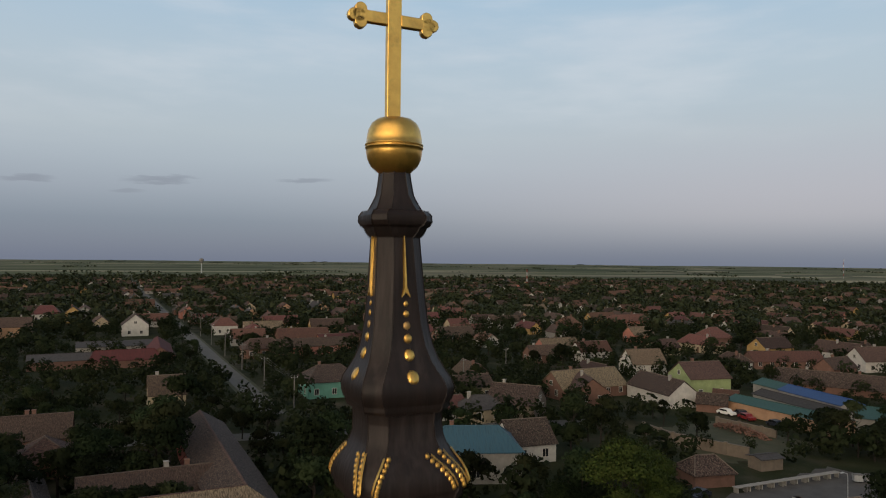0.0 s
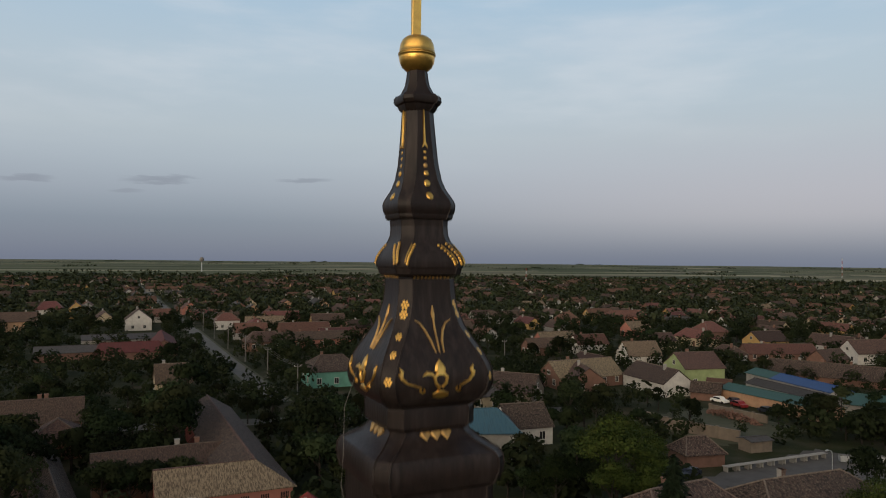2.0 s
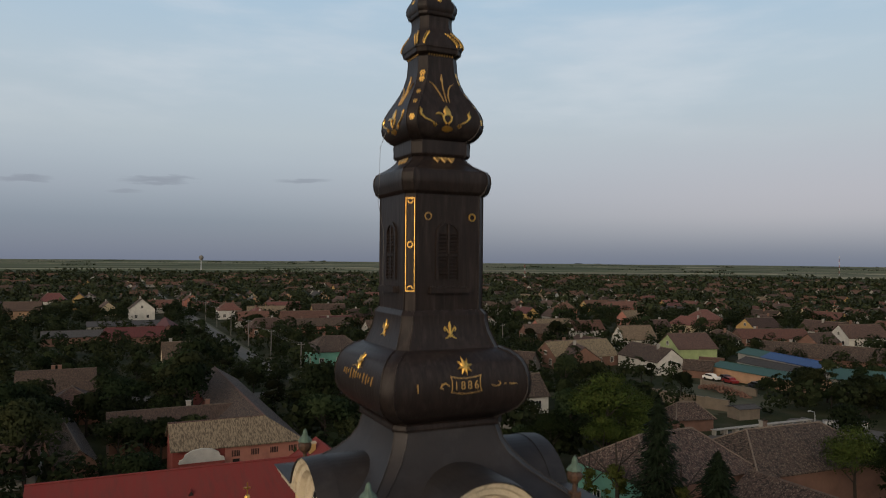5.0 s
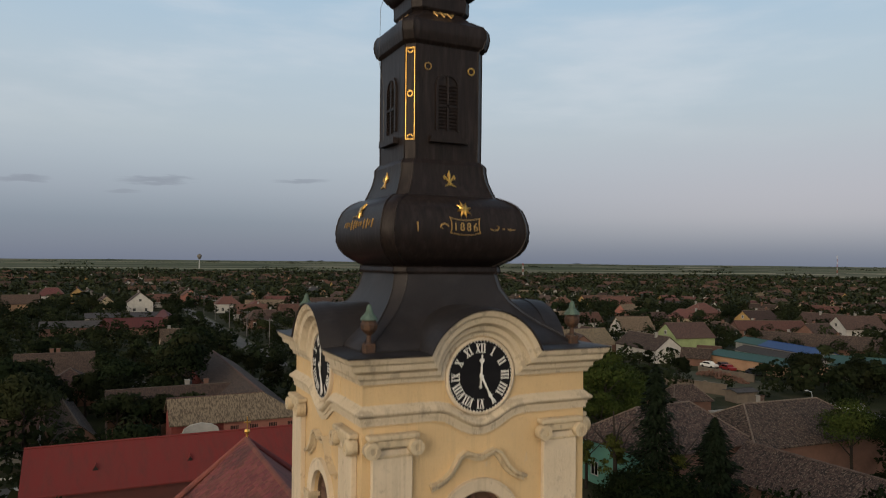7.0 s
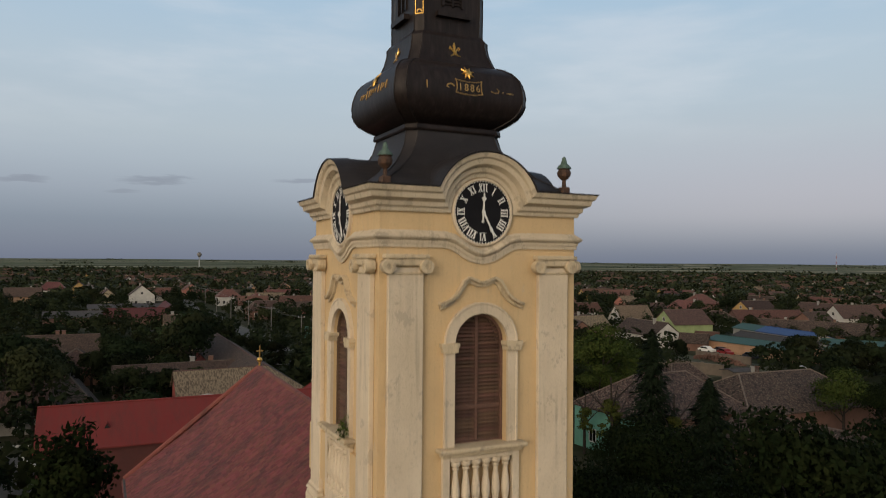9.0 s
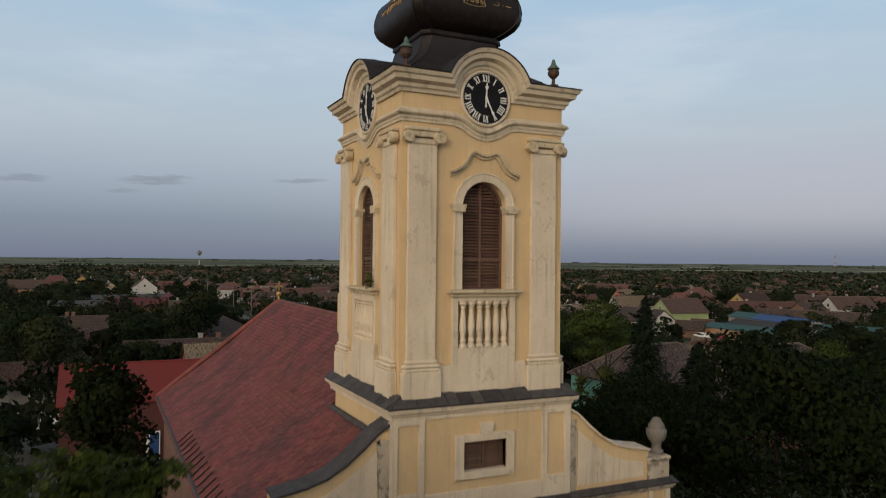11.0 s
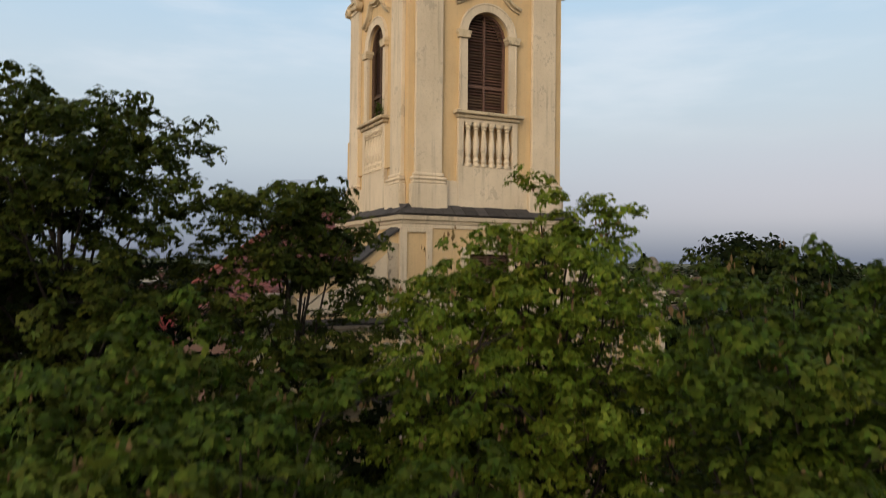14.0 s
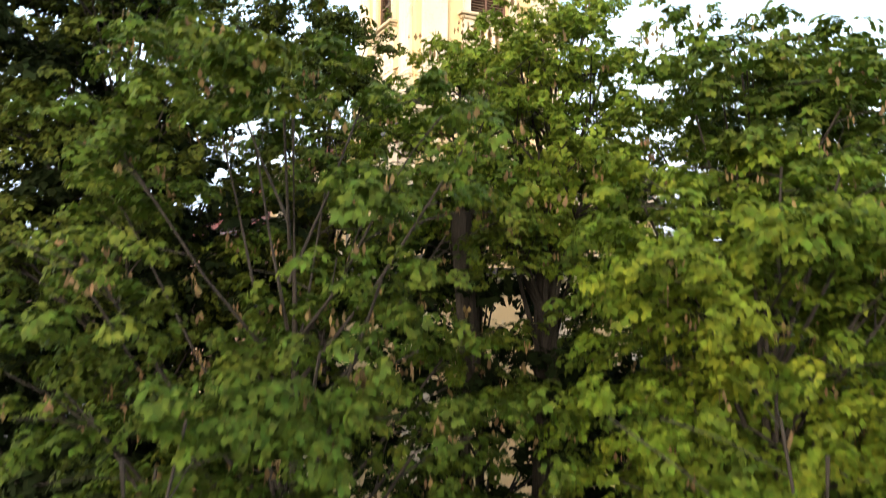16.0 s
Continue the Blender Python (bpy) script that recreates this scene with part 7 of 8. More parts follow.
garden_tree(42, 80, 1, 1.25, 40, "dark round tree beside the blue roof")
garden_tree(24, 92, 2, 1.15, 140, "dark round garden tree behind the houses")
garden_tree(22, 84, 0, 1.1, 10, "dark round garden tree behind the houses")
garden_tree(30, 104, 0, 1.2, 200, "dark round garden tree behind the houses")
garden_tree(12.2, 151, 0, 1.25, 30, "dark garden tree beside the house")
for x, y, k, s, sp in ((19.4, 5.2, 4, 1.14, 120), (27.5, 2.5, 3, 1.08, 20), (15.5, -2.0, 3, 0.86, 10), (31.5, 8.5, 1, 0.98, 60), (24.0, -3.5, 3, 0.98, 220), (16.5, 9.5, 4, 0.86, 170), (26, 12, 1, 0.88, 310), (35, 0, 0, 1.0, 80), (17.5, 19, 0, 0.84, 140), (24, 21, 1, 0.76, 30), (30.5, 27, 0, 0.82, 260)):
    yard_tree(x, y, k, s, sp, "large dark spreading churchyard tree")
for x, y, k, s, sp in ((52.6, 61.2, 2, 1.04, 10), (60.5, 67, 2, 0.80, 70), (45.5, 63.5, 0, 0.72, 200), (49.9, 58.6, 2, 0.66, 300), (54.6, 58.0, 2, 0.62, 160), (57.2, 61.0, 2, 0.7, 240), (65, 70, 2, 0.66, 140)):
    yard_tree(x, y, k, s, sp, "large round green tree behind the church")
for x, y, k, s, sp in ((32.5, 33.5, 1, 0.53, 30), (70, 35, 0, 0.72, 30), (78, 37.5, 1, 0.66, 200), (64, 27, 0, 0.6, 90)):
    yard_tree(x, y, k, s, sp, "dense dark green tree beside the houses")
for x, y, s, sp in ((40.3, 44.0, 0.95, 20), (43.2, 38.2, 0.85, 130), (41.0, 49.5, 0.7, 220)):
    yard_tree(x, y, 5, s, sp, "slim pale green birch before the mint wall")
yard_tree(69.3, 39.2, 2, 0.74, 120, "round green tree behind the low house")
for o in YARD:
    bpy.data.objects.remove(o)
for x, y, h, r, sd in ((42.0, 40.0, 14.4, 4.2, 1), (43.2, 33.8, 10.4, 4.5, 2), (93, 142, 6.5, 1.8, 5)):
    conifer(x, y, h, r, sd, "dark pointed conifer beside the houses")
for x, y, k, s in ((-15, 34, 1, 0.95), (-18, 40, 3, 1.2), (-17, 28, 3, 1.1), (-22, 32, 0, 0.9), (-13, 22, 3, 0.9), (-26, 62, 0, 1.1), (-22, 73, 2, 1.0), (-24, 84, 2, 1.15), (-18, 95, 2, 1.1), (-16, 112, 0, 1.1), (-3, 108, 0, 1.1), (4, 112, 2, 0.9), (-1, 86.5, 3, 1.0), (-20, 77, 3, 0.8), (-19, 104, 0, 1.1), (-3.5, 101, 0, 0.9), (2.5, 103, 1, 1.0), (-5, 112, 2, 0.9), (-3, 90, 1, 0.8), (3, 88, 3, 0.9), (-21, 64, 0, 1.2), (-24, 56, 4, 1.0)):
    garden_tree(x, y, k, s, x * 37 % 360)

# unseen row added across the street, west of the church, to shade low boughs
for i in range(11):
    garden_tree(-47 + 3.7 * i, -6 - 4.6 * i, (2, 0, 2, 1)[i % 4], 1.3 + 0.1 * (i % 3), i * 77, "unseen tree added across the road to block low sun")

for x, y, k, s in ((-13.8, 89, 0, 1.05), (-15, 97, 2, 1.0), (1, 86.6, 0, 0.85), (5, 87, 1, 1.0), (-4, 86.5, 0, 0.9), (5.9, 101, 2, 1.15), (6.2, 108, 2, 1.25), (6.0, 115, 2, 1.2), (5.5, 122, 0, 1.15), (-8, 108, 3, 1.15), (-13.5, 103, 1, 1.2)):
    garden_tree(x, y, k, s, x * 61 % 360)
far_trees = []  # x, y, height, kind of the trees and bushes joined into one mesh
yard_rnd = random.Random(8)
for i in range(29):
    x, y = 104 + 44 * yard_rnd.random(), 70 + 20 * yard_rnd.random()
    if x - 104 < (y - 70) * 0.4 or y > 88 and x > 130 or y < 74 and x < 112:
        continue
    garden_tree(x, y, yard_rnd.choice((0, 1, 2, 3)), yard_rnd.uniform(0.65, 0.95), yard_rnd.uniform(0, 360), "dense dark tree beside the market square")
for i in range(34):
    x, y = 106 + 44 * yard_rnd.random(), 71 + 14 * yard_rnd.random()
    if x - 104 > (y - 70) * 0.5:
        far_trees.append((x, y, yard_rnd.uniform(2.2, 3.6), 1))

for i in range(16):
    far_trees.append((152 + yard_rnd.uniform(0, 16), 92 + yard_rnd.uniform(0, 36), yard_rnd.uniform(2.8, 4.4), 1))

# ---- streets ----
def strip(name, x0, y0, x1, y1, width, z, material, label, cat="road"):
    d = Vector((x1 - x0, y1 - y0)).normalized()
    n = Vector((-d.y, d.x)) * width / 2
    k = 24
    verts, faces = [], []
    for i in range(k + 1):
        t = i / k
        p = Vector((x0 + (x1 - x0) * t, y0 + (y1 - y0) * t))
        w = 1 + 0.06 * math.sin(i * 2.1)
        verts += [(p.x - n.x * w, p.y - n.y * w, z), (p.x + n.x * w, p.y + n.y * w, z)]
    for i in range(k):
        faces.append((2 * i, 2 * i + 2, 2 * i + 3, 2 * i + 1))
    tagged(raw(name, verts, faces, material), label, cat, kind="structure")


strip("road", 31, 150, 31, 1150, 4.6, 0.05, M_ROAD, "pale straight village street")
strip("road_verge", 31, 150, 31, 1100, 6.5, 0.02, M_VERGE, "dusty grass verge of the street", "verge")
strip("road_2", -60, 147, 29, 131, 5.5, 0.06, M_ROAD, "narrow cross street")
strip("road_3", 31, 131, 90, 118, 5.0, 0.06, M_ROAD, "narrow cross street")
strip("pavement", 72, 60, 108, 66, 19, 0.03, M_PAVE, "worn paved market square", "pavement")
strip("road_4", -12, 20, -14.2, 73.4, 7, 0.03, M_ROAD, "churchyard lane")

# ---- the rest of the village ----
rnd = random.Random(21)
CAM = (-6.0, -14.0)
STREETS_X = [-110, 31, 165, 300, 430, 560, 700, 840]
STREETS_Y = [150, 300, 440, 590, 740, 900, 1060]
taken = []
for o in list(scene.objects):
    if o.parent is None and o.get("category") in ("house",):
        taken.append((o.location.x, o.location.y))


def in_view(x, y, pad=3):
    a = math.degrees(math.atan2(x - CAM[0], y - CAM[1]))
    return -8 - pad < a < 58 + pad


spots = []
for sx in STREETS_X:
    for side in (-1, 1):
        y = 130.0
        while y < 1150:
            y += rnd.uniform(15, 27)
            if rnd.random() < 0.82:
                spots.append((sx + side * rnd.uniform(11, 20), y, 90 if rnd.random() < 0.35 else 0))
            if rnd.random() < 0.5:
                spots.append((sx + side * rnd.uniform(30, 50), y + rnd.uniform(-5, 5), 90 if rnd.random() < 0.6 else 0))
for sy in STREETS_Y:
    for side in (-1, 1):
        x = -150.0
        while x < 1000:
            x += rnd.uniform(16, 30)
            if rnd.random() < 0.75:
                spots.append((x, sy + side * rnd.uniform(11, 20), 90 if rnd.random() < 0.5 else 0))
houses_far = []
built = 0
for x, y, rot in sorted(spots, key=lambda s: math.hypot(s[0], s[1])):
    d = math.hypot(x - CAM[0], y - CAM[1])
    if not in_view(x, y) or d > 1250 or d < 150 or any(abs(x - a) + abs(y - b) < 19 for a, b in taken):
        continue
    if any(abs(x - s) < 7 for s in STREETS_X) or (x < 150 and y < 150) or (x < 28 and y < 334) or (x < 72 and y < 235) or (-45 < x < 0 and 380 < y < 440):
        continue
    taken.append((x, y))
    ln, wd = rnd.uniform(9, 17), rnd.uniform(6.2, 8.6)
    wh = rnd.uniform(2.5, 3.6)
    rh = wh + wd * rnd.uniform(0.33, 0.44)
    wall = rnd.choices(["white", "cream", "grey", "peach", "brick", "pink", "ochre"], [5, 3, 3, 1.5, 4, 1.5, 0.7])[0]
    roof = rnd.choices([R, B, T, M_ROOF_GREY], [7, 5, 0.5, 0.5])[0]
    hip = rnd.choice([0, 0, 0, 0.7])
    if built < 110:
        built += 1
        house(x, y, ln, wd, wh, rh, rot + rnd.uniform(-6, 6), WL[wall], roof, hip=hip, seed=built,
              label={R: "village house with a red tile roof", B: "village house with an old brown tile roof", T: "village house with a pale tile roof"}.get(roof, "village house with a grey roof"))
    else:
        if rnd.random() < 0.35:
            continue
        ang = radians(rot + rnd.uniform(-6, 6))
        houses_far.append((x, y, ln, wd, wh, rh, ang, wall, roof))
        PLOTS.append((x, y, ln / 2, wd / 2, math.cos(ang), math.sin(ang)))

# houses too far off to tell apart: walls, roofs and openings in one mesh a kind
def far_mesh(name, rows, material, label):
    verts, faces = [], []
    for kind, x, y, ln, wd, wh, rh, rot in rows:
        c, s = math.cos(rot), math.sin(rot)
        L2, W2 = ln / 2, wd / 2
        if kind == "wall":
            pts = [(-L2, -W2, 0), (L2, -W2, 0), (L2, W2, 0), (-L2, W2, 0), (-L2, -W2, wh), (L2, -W2, wh), (L2, W2, wh), (-L2, W2, wh), (-L2, 0, rh - 0.1), (L2, 0, rh - 0.1)]
            fs = [(0, 1, 5, 4), (2, 3, 7, 6), (1, 2, 6, 9, 5), (3, 0, 4, 8, 7)]
        elif kind == "roof":
            o = 0.4
            e = wh - o * (rh - wh) / W2
            pts = [(-L2 - o, -W2 - o, e), (L2 + o, -W2 - o, e), (L2 + o, 0, rh), (-L2 - o, 0, rh), (-L2 - o, W2 + o, e), (L2 + o, W2 + o, e)]
            pts += [(px, py, pz + 0.15) for px, py, pz in pts]
            fs = [(0, 1, 2, 3), (3, 2, 5, 4), (6, 9, 8, 7), (9, 10, 11, 8), (0, 6, 7, 1), (4, 5, 11, 10), (0, 3, 9, 6), (3, 4, 10, 9), (1, 7, 8, 2), (2, 8, 11, 5)]
            pts += [(L2 * 0.3 + a, 0.3 + b, z) for z in (rh - 0.6, rh + 0.8) for a, b in ((0, 0), (0.6, 0), (0.6, 0.6), (0, 0.6))]
            fs += [(12, 13, 17, 16), (13, 14, 18, 17), (14, 15, 19, 18), (15, 12, 16, 19), (16, 17, 18, 19)]
        else:
            pts, fs = [], []
            for px in (-L2 * 0.6, 0, L2 * 0.6):
                k = len(pts)
                pts += [(px - 0.5, -W2 - 0.03, 1), (px + 0.5, -W2 - 0.03, 1), (px + 0.5, -W2 - 0.03, 2.3), (px - 0.5, -W2 - 0.03, 2.3)]
                fs.append((k, k + 1, k + 2, k + 3))
            for sx in (-1, 1):
                for py in (-W2 * 0.45, W2 * 0.45):
                    k = len(pts)
                    q = sx * (L2 + 0.03)
                    pts += [(q, py - 0.5, 1), (q, py + 0.5, 1), (q, py + 0.5, 2.3), (q, py - 0.5, 2.3)]
                    fs.append((k, k + 1, k + 2, k + 3))
        b = len(verts)
        verts += [(x + px * c - py * s, y + px * s + py * c, pz) for px, py, pz in pts]
        faces += [tuple(b + i for i in f) for f in fs]
    if verts:
        tagged(raw(name, verts, faces, material), label, "houses", kind="stuff")


for k in WL:
    far_mesh("far_house_walls", [("wall", *h[:7]) for h in houses_far if h[7] == k], WL[k], "plastered walls of far village houses")
for r in (R, B, T, M_ROOF_GREY):
    far_mesh("far_house_roofs", [("roof", *h[:7]) for h in houses_far if h[8] is r], r, "pitched tile roofs of far village houses")
far_mesh("far_house_windows", [("win", *h[:7]) for h in houses_far], M_GLASS, "dark windows of far village houses")

# garden trees between the houses
rnd = random.Random(5)
near_n = 0
plots = np.array(PLOTS)
spot_grid = {}


def free(x, y, pad):
    """Clear of every house by pad metres."""
    dx, dy = x - plots[:, 0], y - plots[:, 1]
    u = np.abs(dx * plots[:, 4] + dy * plots[:, 5])
    v = np.abs(-dx * plots[:, 5] + dy * plots[:, 4])
    return not np.any((u < plots[:, 2] + pad) & (v < plots[:, 3] + pad))


# open ground before the houses that show between the trees: x, y, half width, length
SIGHT = [(48.6, 165, 7, 26), (135, 128, 7, 16), (212, 148, 8, 30), (-2, 232, 20, 13), (9.6, 330, 8, 60), (8.4, 158, 2.4, 16), (66, 96, 6, 14), (119, 128, 8, 14), (107, 140, 10, 12), (139, 104, 14, 22), (206, 168, 7, 20), (67, 272, 10, 30), (46, 322, 7, 50), (38, 60, 5, 14), (9, 73.5, 9, 18)]


def hidden(x, y, sx, sy, half, length):
    """Whether a point lies within the open strip that runs from a house front towards the church."""
    d = math.hypot(sx - CAM[0], sy - CAM[1])
    ux, uy = (CAM[0] - sx) / d, (CAM[1] - sy) / d
    a = (x - sx) * ux + (y - sy) * uy
    return -2 < a < length and abs((x - sx) * uy - (y - sy) * ux) < half


for i in range(26000):
    d = 62 + 1480 * rnd.random() ** 0.78
    a = radians(rnd.uniform(-11, 61))
    x, y = CAM[0] + d * math.sin(a), CAM[1] + d * math.cos(a)
    if abs(x - 31) < (5.0 if y > 230 else 3.2) and y > 150 or y < 36 and x < 40 or d < 95 and x > 32:
        continue
    if 66 < x < 108 and 52 < y < 78 or 106 < x < 120 and 84 < y < 108 or 128 < x < 162 and 90 < y < 128 or any(hidden(x, y, *s) for s in SIGHT) or 88 < x < 116 and 80 < y < 112 and rnd.random() < 0.75:
        continue
    if any(abs(x - s) < 4 for s in STREETS_X[2:]):
        continue
    if not free(x, y, 1.6 if d < 350 else 1.0):
        continue
    if d > 1200 and rnd.random() < min(0.97, (d - 1200) / 260):
        continue
    cell = 4.1 if d < 350 else 5.6
    key = (int(x / cell), int(y / cell), d < 350)
    if key in spot_grid:
        continue
    spot_grid[key] = True
    if d < 350:
        if near_n < 160 and rnd.random() < (0.75 if d < 170 else 0.25):
            near_n += 1
            garden_tree(x, y, rnd.randrange(5), rnd.uniform(0.55, 0.95), rnd.uniform(0, 360), "dark green tree in a village garden")
        else:
            far_trees.append((x, y, rnd.choice([rnd.uniform(2.0, 4.0), rnd.uniform(4.0, 7.5), rnd.uniform(4.0, 7.5)]), 1))
    else:
        far_trees.append((x, y, rnd.uniform(4.3, 8.2), 0))
# hedgerows out in the fields
for i in range(60):
    d = rnd.uniform(1250, 4600)
    a = radians(rnd.uniform(-11, 61))
    x, y = CAM[0] + d * math.sin(a), CAM[1] + d * math.cos(a)
    ang = rnd.choice([-0.44, -0.3, 1.13]) + rnd.uniform(-0.1, 0.1)
    for j in range(rnd.randrange(3, 40)):
        far_trees.append((x + math.cos(ang) * j * 8 + rnd.uniform(-3, 3), y + math.sin(ang) * j * 8, rnd.uniform(3, 8), 2))


def far_wood():
    rng = np.random.default_rng(9)
    tr = np.array(far_trees)
    dist = np.hypot(tr[:, 0], tr[:, 1])
    zg = np.interp(dist, [1500, 2200, 3000, 3800, 4400, 4880], [0, 3, 8, 13, 17, 19])
    for lo, hi, per, name in ((0, 360, 150, "garden_bushes"), (360, 700, 40, "far_trees"), (700, 6000, 10, "far_woods")):
        sel = (dist >= lo) & (dist < hi)
        t = tr[sel]
        if not len(t):
            continue
        n = len(t)
        h = t[:, 2]
        r = h * rng.uniform(0.34, 0.5, n)
        idx = np.repeat(np.arange(n), per)
        d = rng.normal(size=(n * per, 3))
        d /= np.linalg.norm(d, axis=1)[:, None]
        rad = rng.beta(4, 1.5, n * per)
        lobes = rng.normal(0, 0.45, (n, 5, 3))
        pick = rng.integers(0, 5, n * per)
        off = d * rad[:, None] * 0.7 + lobes[idx, pick]
        ln = np.linalg.norm(off, axis=1)
        off *= (np.minimum(ln, 1.15) / ln)[:, None]
        c = np.stack([t[idx, 0] + off[:, 0] * r[idx], t[idx, 1] + off[:, 1] * r[idx], zg[sel][idx] + h[idx] * 0.55 + off[:, 2] * h[idx] * 0.42], 1)
        nd, e = facing(rng, off / np.linalg.norm(off, axis=1)[:, None] + np.array([0, 0, 0.3]))
        s = np.cross(nd, e)
        sz = (r[idx] * (1.9 / math.sqrt(per)) * rng.uniform(0.7, 1.4, n * per))[:, None]
        q = np.stack([c - e * sz, c + s * sz * 0.7, c + e * sz, c - s * sz * 0.7], 1)
        nrm = off + np.array([0, 0, 0.35]) + rng.normal(0, 0.15, off.shape)
        tagged(quads(name, q, M_CROWN_HAZE if lo else M_CROWN, normals=nrm / np.linalg.norm(nrm, axis=1)[:, None]), "dark green crowns of trees and bushes between the houses", "trees", kind="stuff")


far_wood()

# ---- landmarks on the horizon ----
wt = thing("water_tower", "grey mushroom water tower beyond the village", "water tower", pose(162, 1420, 0))
part("shaft", lathe(bmesh.new(), [(1.3, 0), (0.9, 18), (0.9, 25)], 12), M_METALWHITE, wt)
part("tank", lathe(bmesh.new(), [(0.9, 24.5), (3.2, 27), (4.2, 29.5), (4.0, 32), (2.0, 34), (0.3, 34.6)], 16), M_POLE, wt, smooth=True)


def lattice_mast(x, y, sections, tall, wide, label):
    m = thing("radio_mast", label, "mast", pose(x, y, 0))
    for i in range(sections):
        bm = bmesh.new()
        for a in range(3):
            c, q = math.cos(a * 2.09) * wide, math.sin(a * 2.09) * wide
            c2, q2 = math.cos((a + 1) * 2.09) * wide, math.sin((a + 1) * 2.09) * wide
            tube(bm, [(c, q, i * tall), (c, q, i * tall + tall)], [0.2 * wide] * 2, 4)
            tube(bm, [(c, q, i * tall), (c2, q2, i * tall + tall)], [0.11 * wide] * 2, 4)
        part("mast_section", bm, WL["red"] if i % 2 else M_METALWHITE, m)


lattice_mast(1590, 1146, 7, 7, 1.1, "red and white lattice mast")
lattice_mast(491, 792, 6, 4, 0.8, "slim pale lattice mast among the roofs")


# ---- yards and the market square ----
def garden_wall(points, h, label):
    w = thing("garden_wall", label, "wall")
    for (x0, y0), (x1, y1) in zip(points, points[1:]):
        ln, ang = math.hypot(x1 - x0, y1 - y0), math.atan2(y1 - y0, x1 - x0)
        bm = bmesh.new()
        box(bm, 0, ln, -0.2, 0.2, 0, h)
        box(bm, -0.05, ln + 0.05, -0.27, 0.27, h, h + 0.12)
        for i in range(int(ln / 5) + 1):
            box(bm, i * 5 - 0.25, i * 5 + 0.25, -0.3, 0.3, 0, h + 0.3)
        o = part("wall_run", bm, WL["stone"], w)
        o.matrix_basis = Matrix.Translation((x0, y0, 0)) @ Matrix.Rotation(ang, 4, "Z")


garden_wall([(93.6, 105.5), (93.2, 97), (97.7, 83.6)], 2.0, "worn garden wall beside a yard")
garden_wall([(113.0, 105.5), (114.9, 92.5)], 1.5, "low brick wall beside a rubble heap")
garden_wall(garden_wall_late, 1.5, "low brick wall beside the lane")
garden_wall([(-30, 146), (4, 147)], 1.6, "low brick garden wall")
strip("yard", 92, 95, 117, 97, 24, 0.025, M_VERGE, "bare earth yard with weeds", "yard")


def car(x, y, rot, colour, label):
    """A small parked car."""
    c = thing("car", label, "car", pose(x, y, 0, 0, 0, rot), "parked cars")
    bm = bmesh.new()
    prism(bm, [(-2.0, 0.35), (-2.02, 0.75), (-1.9, 0.9), (-1.0, 0.95), (-0.55, 1.42), (0.9, 1.45), (1.55, 1.0), (2.0, 0.9), (2.03, 0.35)], -0.8, 0.8)
    part("body", bm, colour, c)
    bm = bmesh.new()
    prism(bm, [(-0.92, 0.98), (-0.52, 1.36), (0.86, 1.39), (1.4, 1.0)], -0.81, 0.81)
    part("windows", bm, M_GLASS, c)
    bm = lathe(bmesh.new(), [(0.2, -0.1), (0.32, -0.1), (0.32, 0.1), (0.2, 0.1)], 14)
    w = part("wheel", bm, M_DARK, c)
    for i, (wx, wy) in enumerate(((-1.25, -0.76), (1.25, -0.76), (-1.25, 0.76), (1.25, 0.76))):
        m = Matrix.Translation((wx, wy, 0.32)) @ Matrix.Rotation(radians(90), 4, "X")
        if i:
            share("wheel", w, m, c)
        else:
            w.matrix_basis = m


M_CAR_RED = mat("red_car_paint", (0.28, 0.03, 0.03), 0.3, 0.2, bump=0)
M_CAR_DARK = mat("dark_car_paint", (0.03, 0.035, 0.05), 0.3, 0.2, bump=0)
for x, y, rot, m, l in ((122.6, 106.6, 80, M_CAR_RED, "red car parked in a yard"), (122.4, 112, 95, M_WHITE, "white car parked in a yard"), (123.0, 99.5, 85, M_CAR_DARK, "dark car parked in a yard"),
                        (124.4, 109.6, 70, M_CAR_DARK, "dark blue car parked in a yard"), (74.3, 71.4, 15, M_CAR_DARK, "dark car parked on the square"), (-12.9, 67.2, 80, M_WHITE, "white car parked in the lane")):
    car(x, y, rot, m, l)


def heap(x, y, rx, ry, h, material, label, n=240):
    rng = np.random.default_rng(int(x))
    verts, faces = [], []
    for i in range(n):
        a, r = rng.uniform(0, 6.28), math.sqrt(rng.uniform(0, 1))
        c = Vector((x + rx * r * math.cos(a), y + ry * r * math.sin(a), h * (1 - r * r) * rng.uniform(0.7, 1)))
        s = rng.uniform(0.12, 0.32)
        q = Euler(rng.uniform(0, 6.28, 3)).to_matrix()
        b = len(verts)
        verts += [c + q @ Vector((sx * s, sy * s * 0.6, sz * s * 0.45)) for sx in (-1, 1) for sy in (-1, 1) for sz in (-1, 1)]
        faces += [tuple(b + k for k in f) for f in ((0, 1, 3, 2), (4, 6, 7, 5), (0, 4, 5, 1), (2, 3, 7, 6), (0, 2, 6, 4), (1, 5, 7, 3))]
    tagged(raw("rubble", verts, faces, material), label, "rubble", kind="stuff")


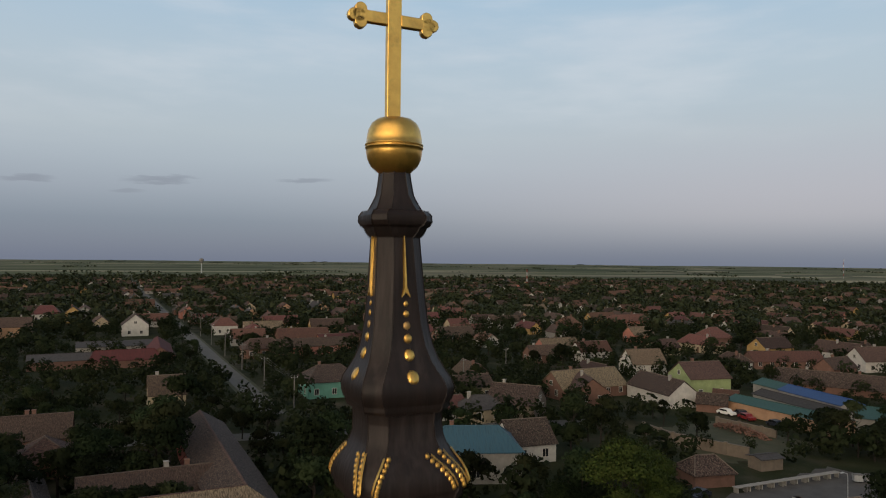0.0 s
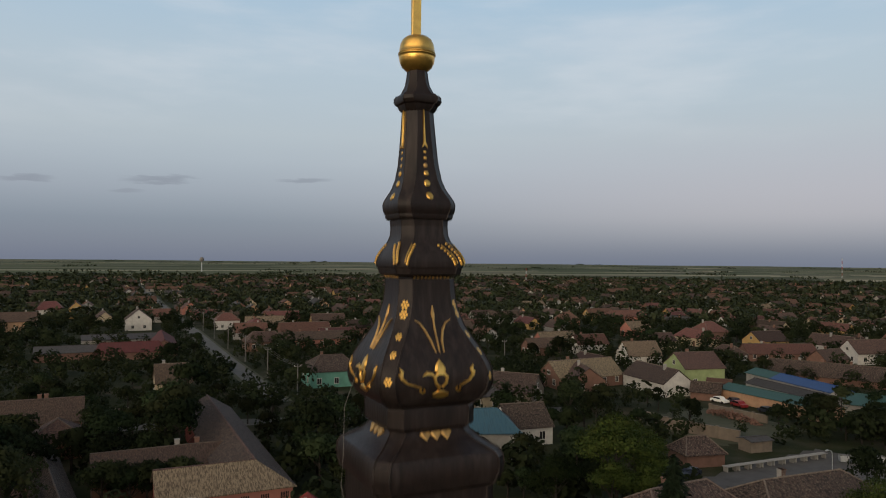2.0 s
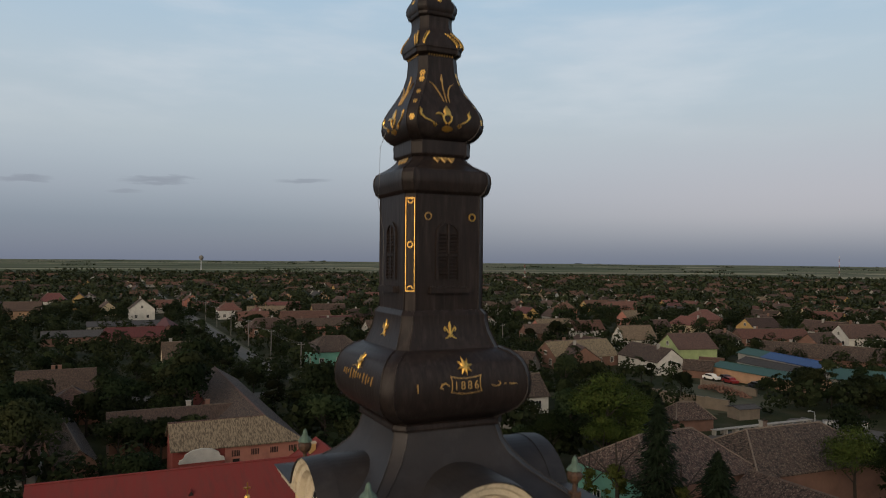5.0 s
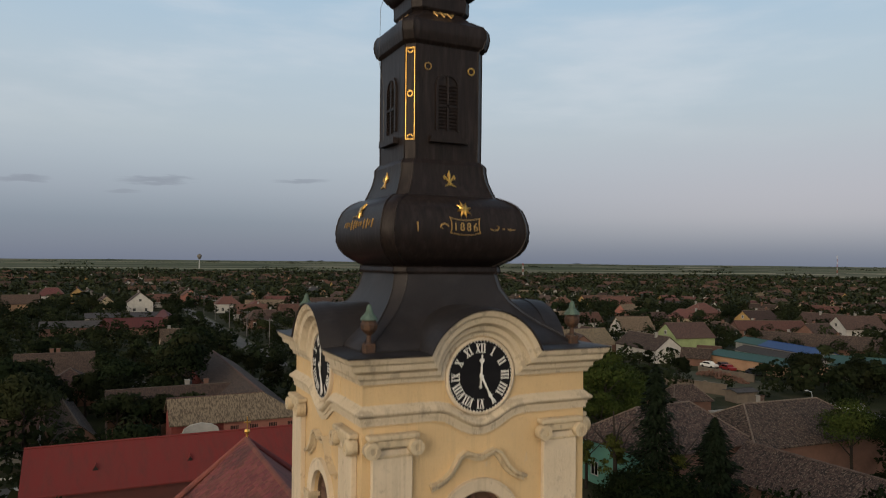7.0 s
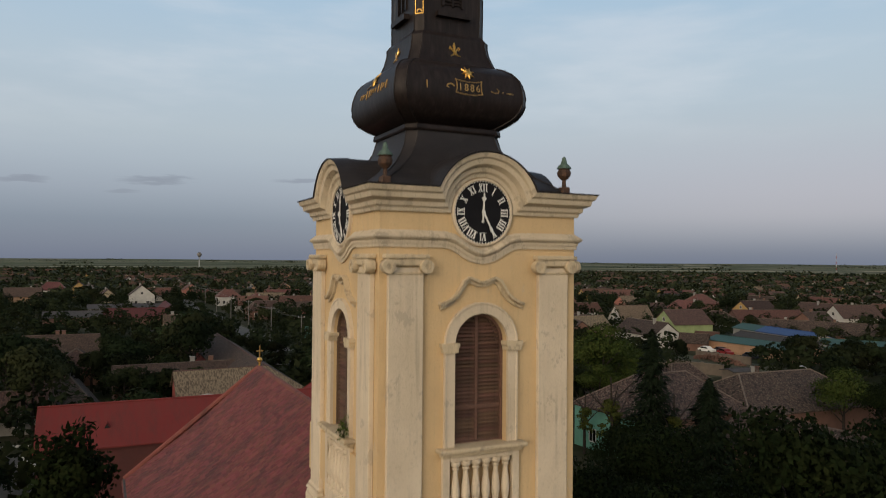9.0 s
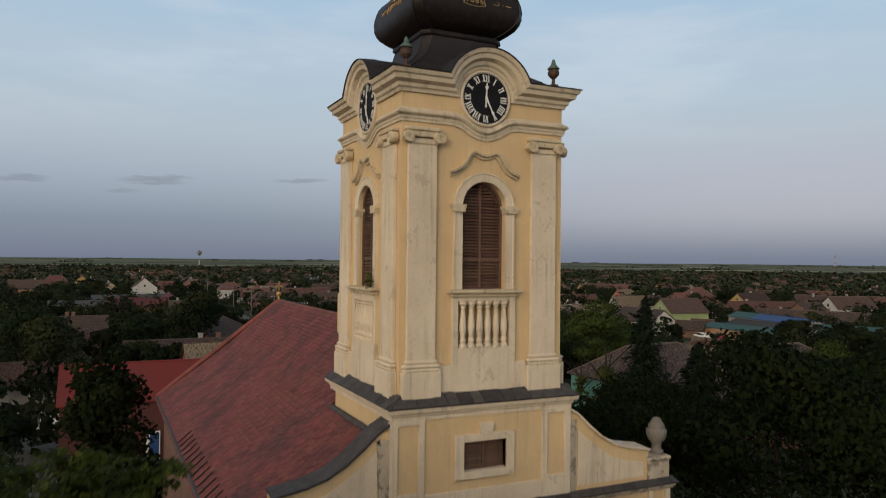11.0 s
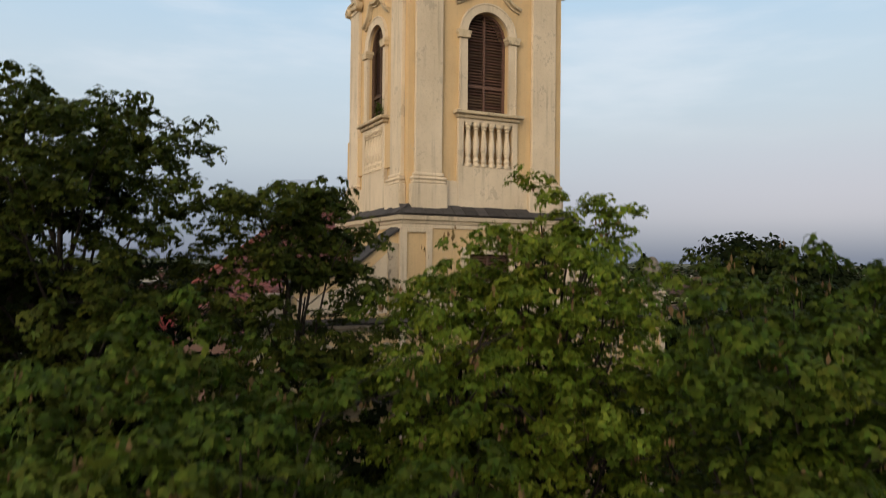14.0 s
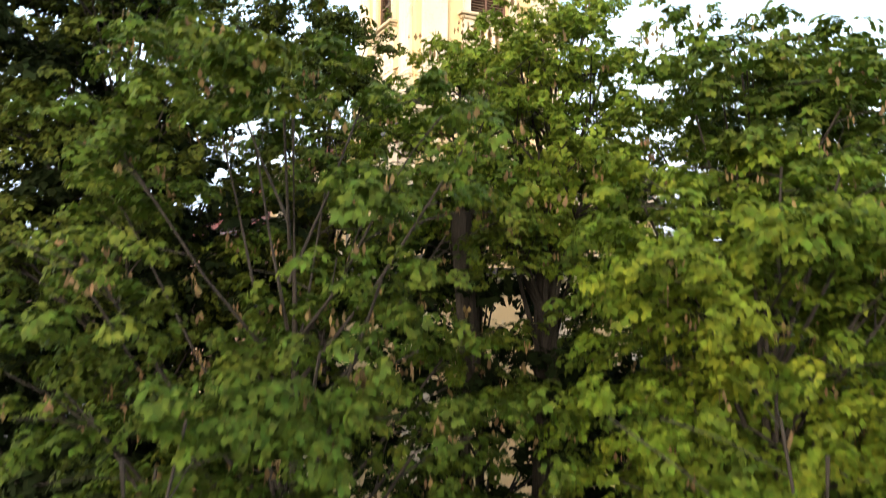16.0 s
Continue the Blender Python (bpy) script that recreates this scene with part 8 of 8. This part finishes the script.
heap(112.0, 98.6, 1.5, 7.4, 1.5, WL["brick"], "heap of old bricks and rubble")
for i in range(9):
    x, y = 82.3 + 2.4 * i, 71.3 - 0.06 * i
    t = thing("market_stall", "pale concrete market table on the square", "table", pose(x, y, 0, 0, 0, -2), "market tables")
    part("tabletop", box(bmesh.new(), -1.2, 1.2, -0.5, 0.5, 0.78, 0.88, 0.01), M_CONCRETE, t)
    for sx in (-0.9, 0.9):
        part("leg", box(bmesh.new(), sx - 0.1, sx + 0.1, -0.4, 0.4, 0, 0.78), M_CONCRETE, t)
for i in range(4):
    t = thing("waste_container", "grey metal waste container on the square", "container", pose(102.9 + 1.5 * i, 67.6 - 0.95 * i, 0, 0, 0, -33), "waste containers")
    bm = bmesh.new()
    prism(bm, [(-0.6, 0.25), (0.6, 0.25), (0.7, 1.2), (-0.7, 1.2)], -0.5, 0.5)
    part("bin", bm, M_METALWHITE, t)
    part("lid", box(bmesh.new(), -0.72, 0.72, -0.52, 0.52, 1.2, 1.3, 0.03), M_POLE, t)


def street_lamp(x, y, rot):
    t = thing("street_lamp", "grey steel street lamp with a curved arm", "street lamp", pose(x, y, 0, 0, 0, rot), "street lamps")
    part("pole", tube(bmesh.new(), [(0, 0, 0), (0, 0, 5.2), (0.2, 0, 5.7), (1.3, 0, 6.0)], [0.09, 0.07, 0.055, 0.045], 8), M_METALWHITE, t)
    part("lamp_head", box(bmesh.new(), 1.2, 1.85, -0.13, 0.13, 5.93, 6.08, 0.04), M_METALWHITE, t)


street_lamp(87.5, 58.2, 190)
street_lamp(45, 118, 30)
POLES = [(35.2, y) for y in (150, 182.6, 216, 250, 285, 320, 356, 395)] + [(82.4, 161.9), (104.5, 178.1), (60, 140)]
for x, y in POLES:
    t = thing("utility_pole", "grey concrete utility pole with crossarm", "utility pole", pose(x, y, 0), "utility poles")
    part("post", tube(bmesh.new(), [(0, 0, 0), (0, 0, 8.2)], [0.16, 0.1], 7), M_POLE, t)
    part("crossarm", box(bmesh.new(), -0.8, 0.8, -0.05, 0.05, 7.6, 7.72), M_POLE, t)
    for sx in (-0.7, 0, 0.7):
        part("insulator", lathe(bmesh.new(), [(0.04, 7.72), (0.06, 7.8), (0.03, 7.9)], 6, Matrix.Translation((sx, 0, 0))), M_WHITE, t)
wires = bmesh.new()
for (x0, y0), (x1, y1) in zip(POLES[:7], POLES[1:8]):
    for dx in (-0.7, 0, 0.7):
        tube(wires, [(x0 + dx, y0 + (y1 - y0) * t, 7.9 - 2.4 * t * (1 - t)) for t in (0, 0.25, 0.5, 0.75, 1)], [0.018] * 5, 3)
tagged(part("power_lines", wires, M_POLE), "thin power lines along the street", "cables", kind="stuff")
# white curved gable on the red house
t = thing("white_gable", "white curved baroque gable of the hall", "gable", pose(4.7, 75.2, 0.3))
bm = bmesh.new()
prism(bm, [(-2.6, 2.9), (2.6, 2.9), (2.5, 3.3), (2.1, 3.4), (1.9, 3.9), (1.2, 4.3), (0, 4.5), (-1.2, 4.3), (-1.9, 3.9), (-2.1, 3.4), (-2.5, 3.3)], -0.2, 0.2)
part("gable_wall", bm, WL["white"], t)
part("post", box(bmesh.new(), -2.5, 2.5, -0.15, 0.15, -0.3, 2.9), WL["red"], t)

# small things round the hall and the lane
for x in (-6.35, 1.0):
    vent = thing("roof_vent", "small triangular dormer vent on the red metal roof", "dormer", pose(x, 52.0, 6.62), "dormers of the hall")
    bm = bmesh.new()
    prism(bm, [(-0.36, -0.1), (0.36, -0.1), (0, 0.50)], -0.1, 1.3)
    part("hood", bm, M_REDROOF, vent)
    # solid black plate; the shade inside the vent is its colour
    bm = bmesh.new()
    prism(bm, [(-0.27, -0.05), (0.27, -0.05), (0, 0.40)], -0.16, -0.08)
    part("opening", bm, M_DARK, vent, "black plate for the dark triangular opening")
bluedoor = thing("door", "blue door with a white frame in the hall wall", "door", pose(-4.1, 50.27, 0))
part("leaf", box(bmesh.new(), -0.28, 0.5, -0.06, 0.0, 0, 2.6), mat("blue_door_paint", (0.03, 0.07, 0.2), 0.5), bluedoor)
for x0, x1, z0, z1 in ((-0.55, -0.28, 0, 2.75), (0.5, 0.58, 0, 2.75), (-0.28, 0.5, 2.6, 2.75)):
    part("frame", box(bmesh.new(), x0, x1, -0.12, 0.0, z0, z1), M_WHITE, bluedoor)
border = thing("stone_border", "row of pale stones along the grass verge", "stones", pose(0, 0, 0))
stone_rnd = random.Random(5)
for i in range(11):
    bm = bmesh.new()
    bmesh.ops.create_icosphere(bm, subdivisions=1, radius=0.3)
    for v in bm.verts:
        v.co = Vector((v.co.x * stone_rnd.uniform(0.7, 1.3), v.co.y * 0.6, v.co.z * stone_rnd.uniform(0.5, 0.75) + 0.12))
    o = part("stone", bm, WL["white"], border)
    o.location = (-17.2 + 0.42 * i + stone_rnd.uniform(-0.12, 0.12), 76.9 - 0.02 * i, 0)
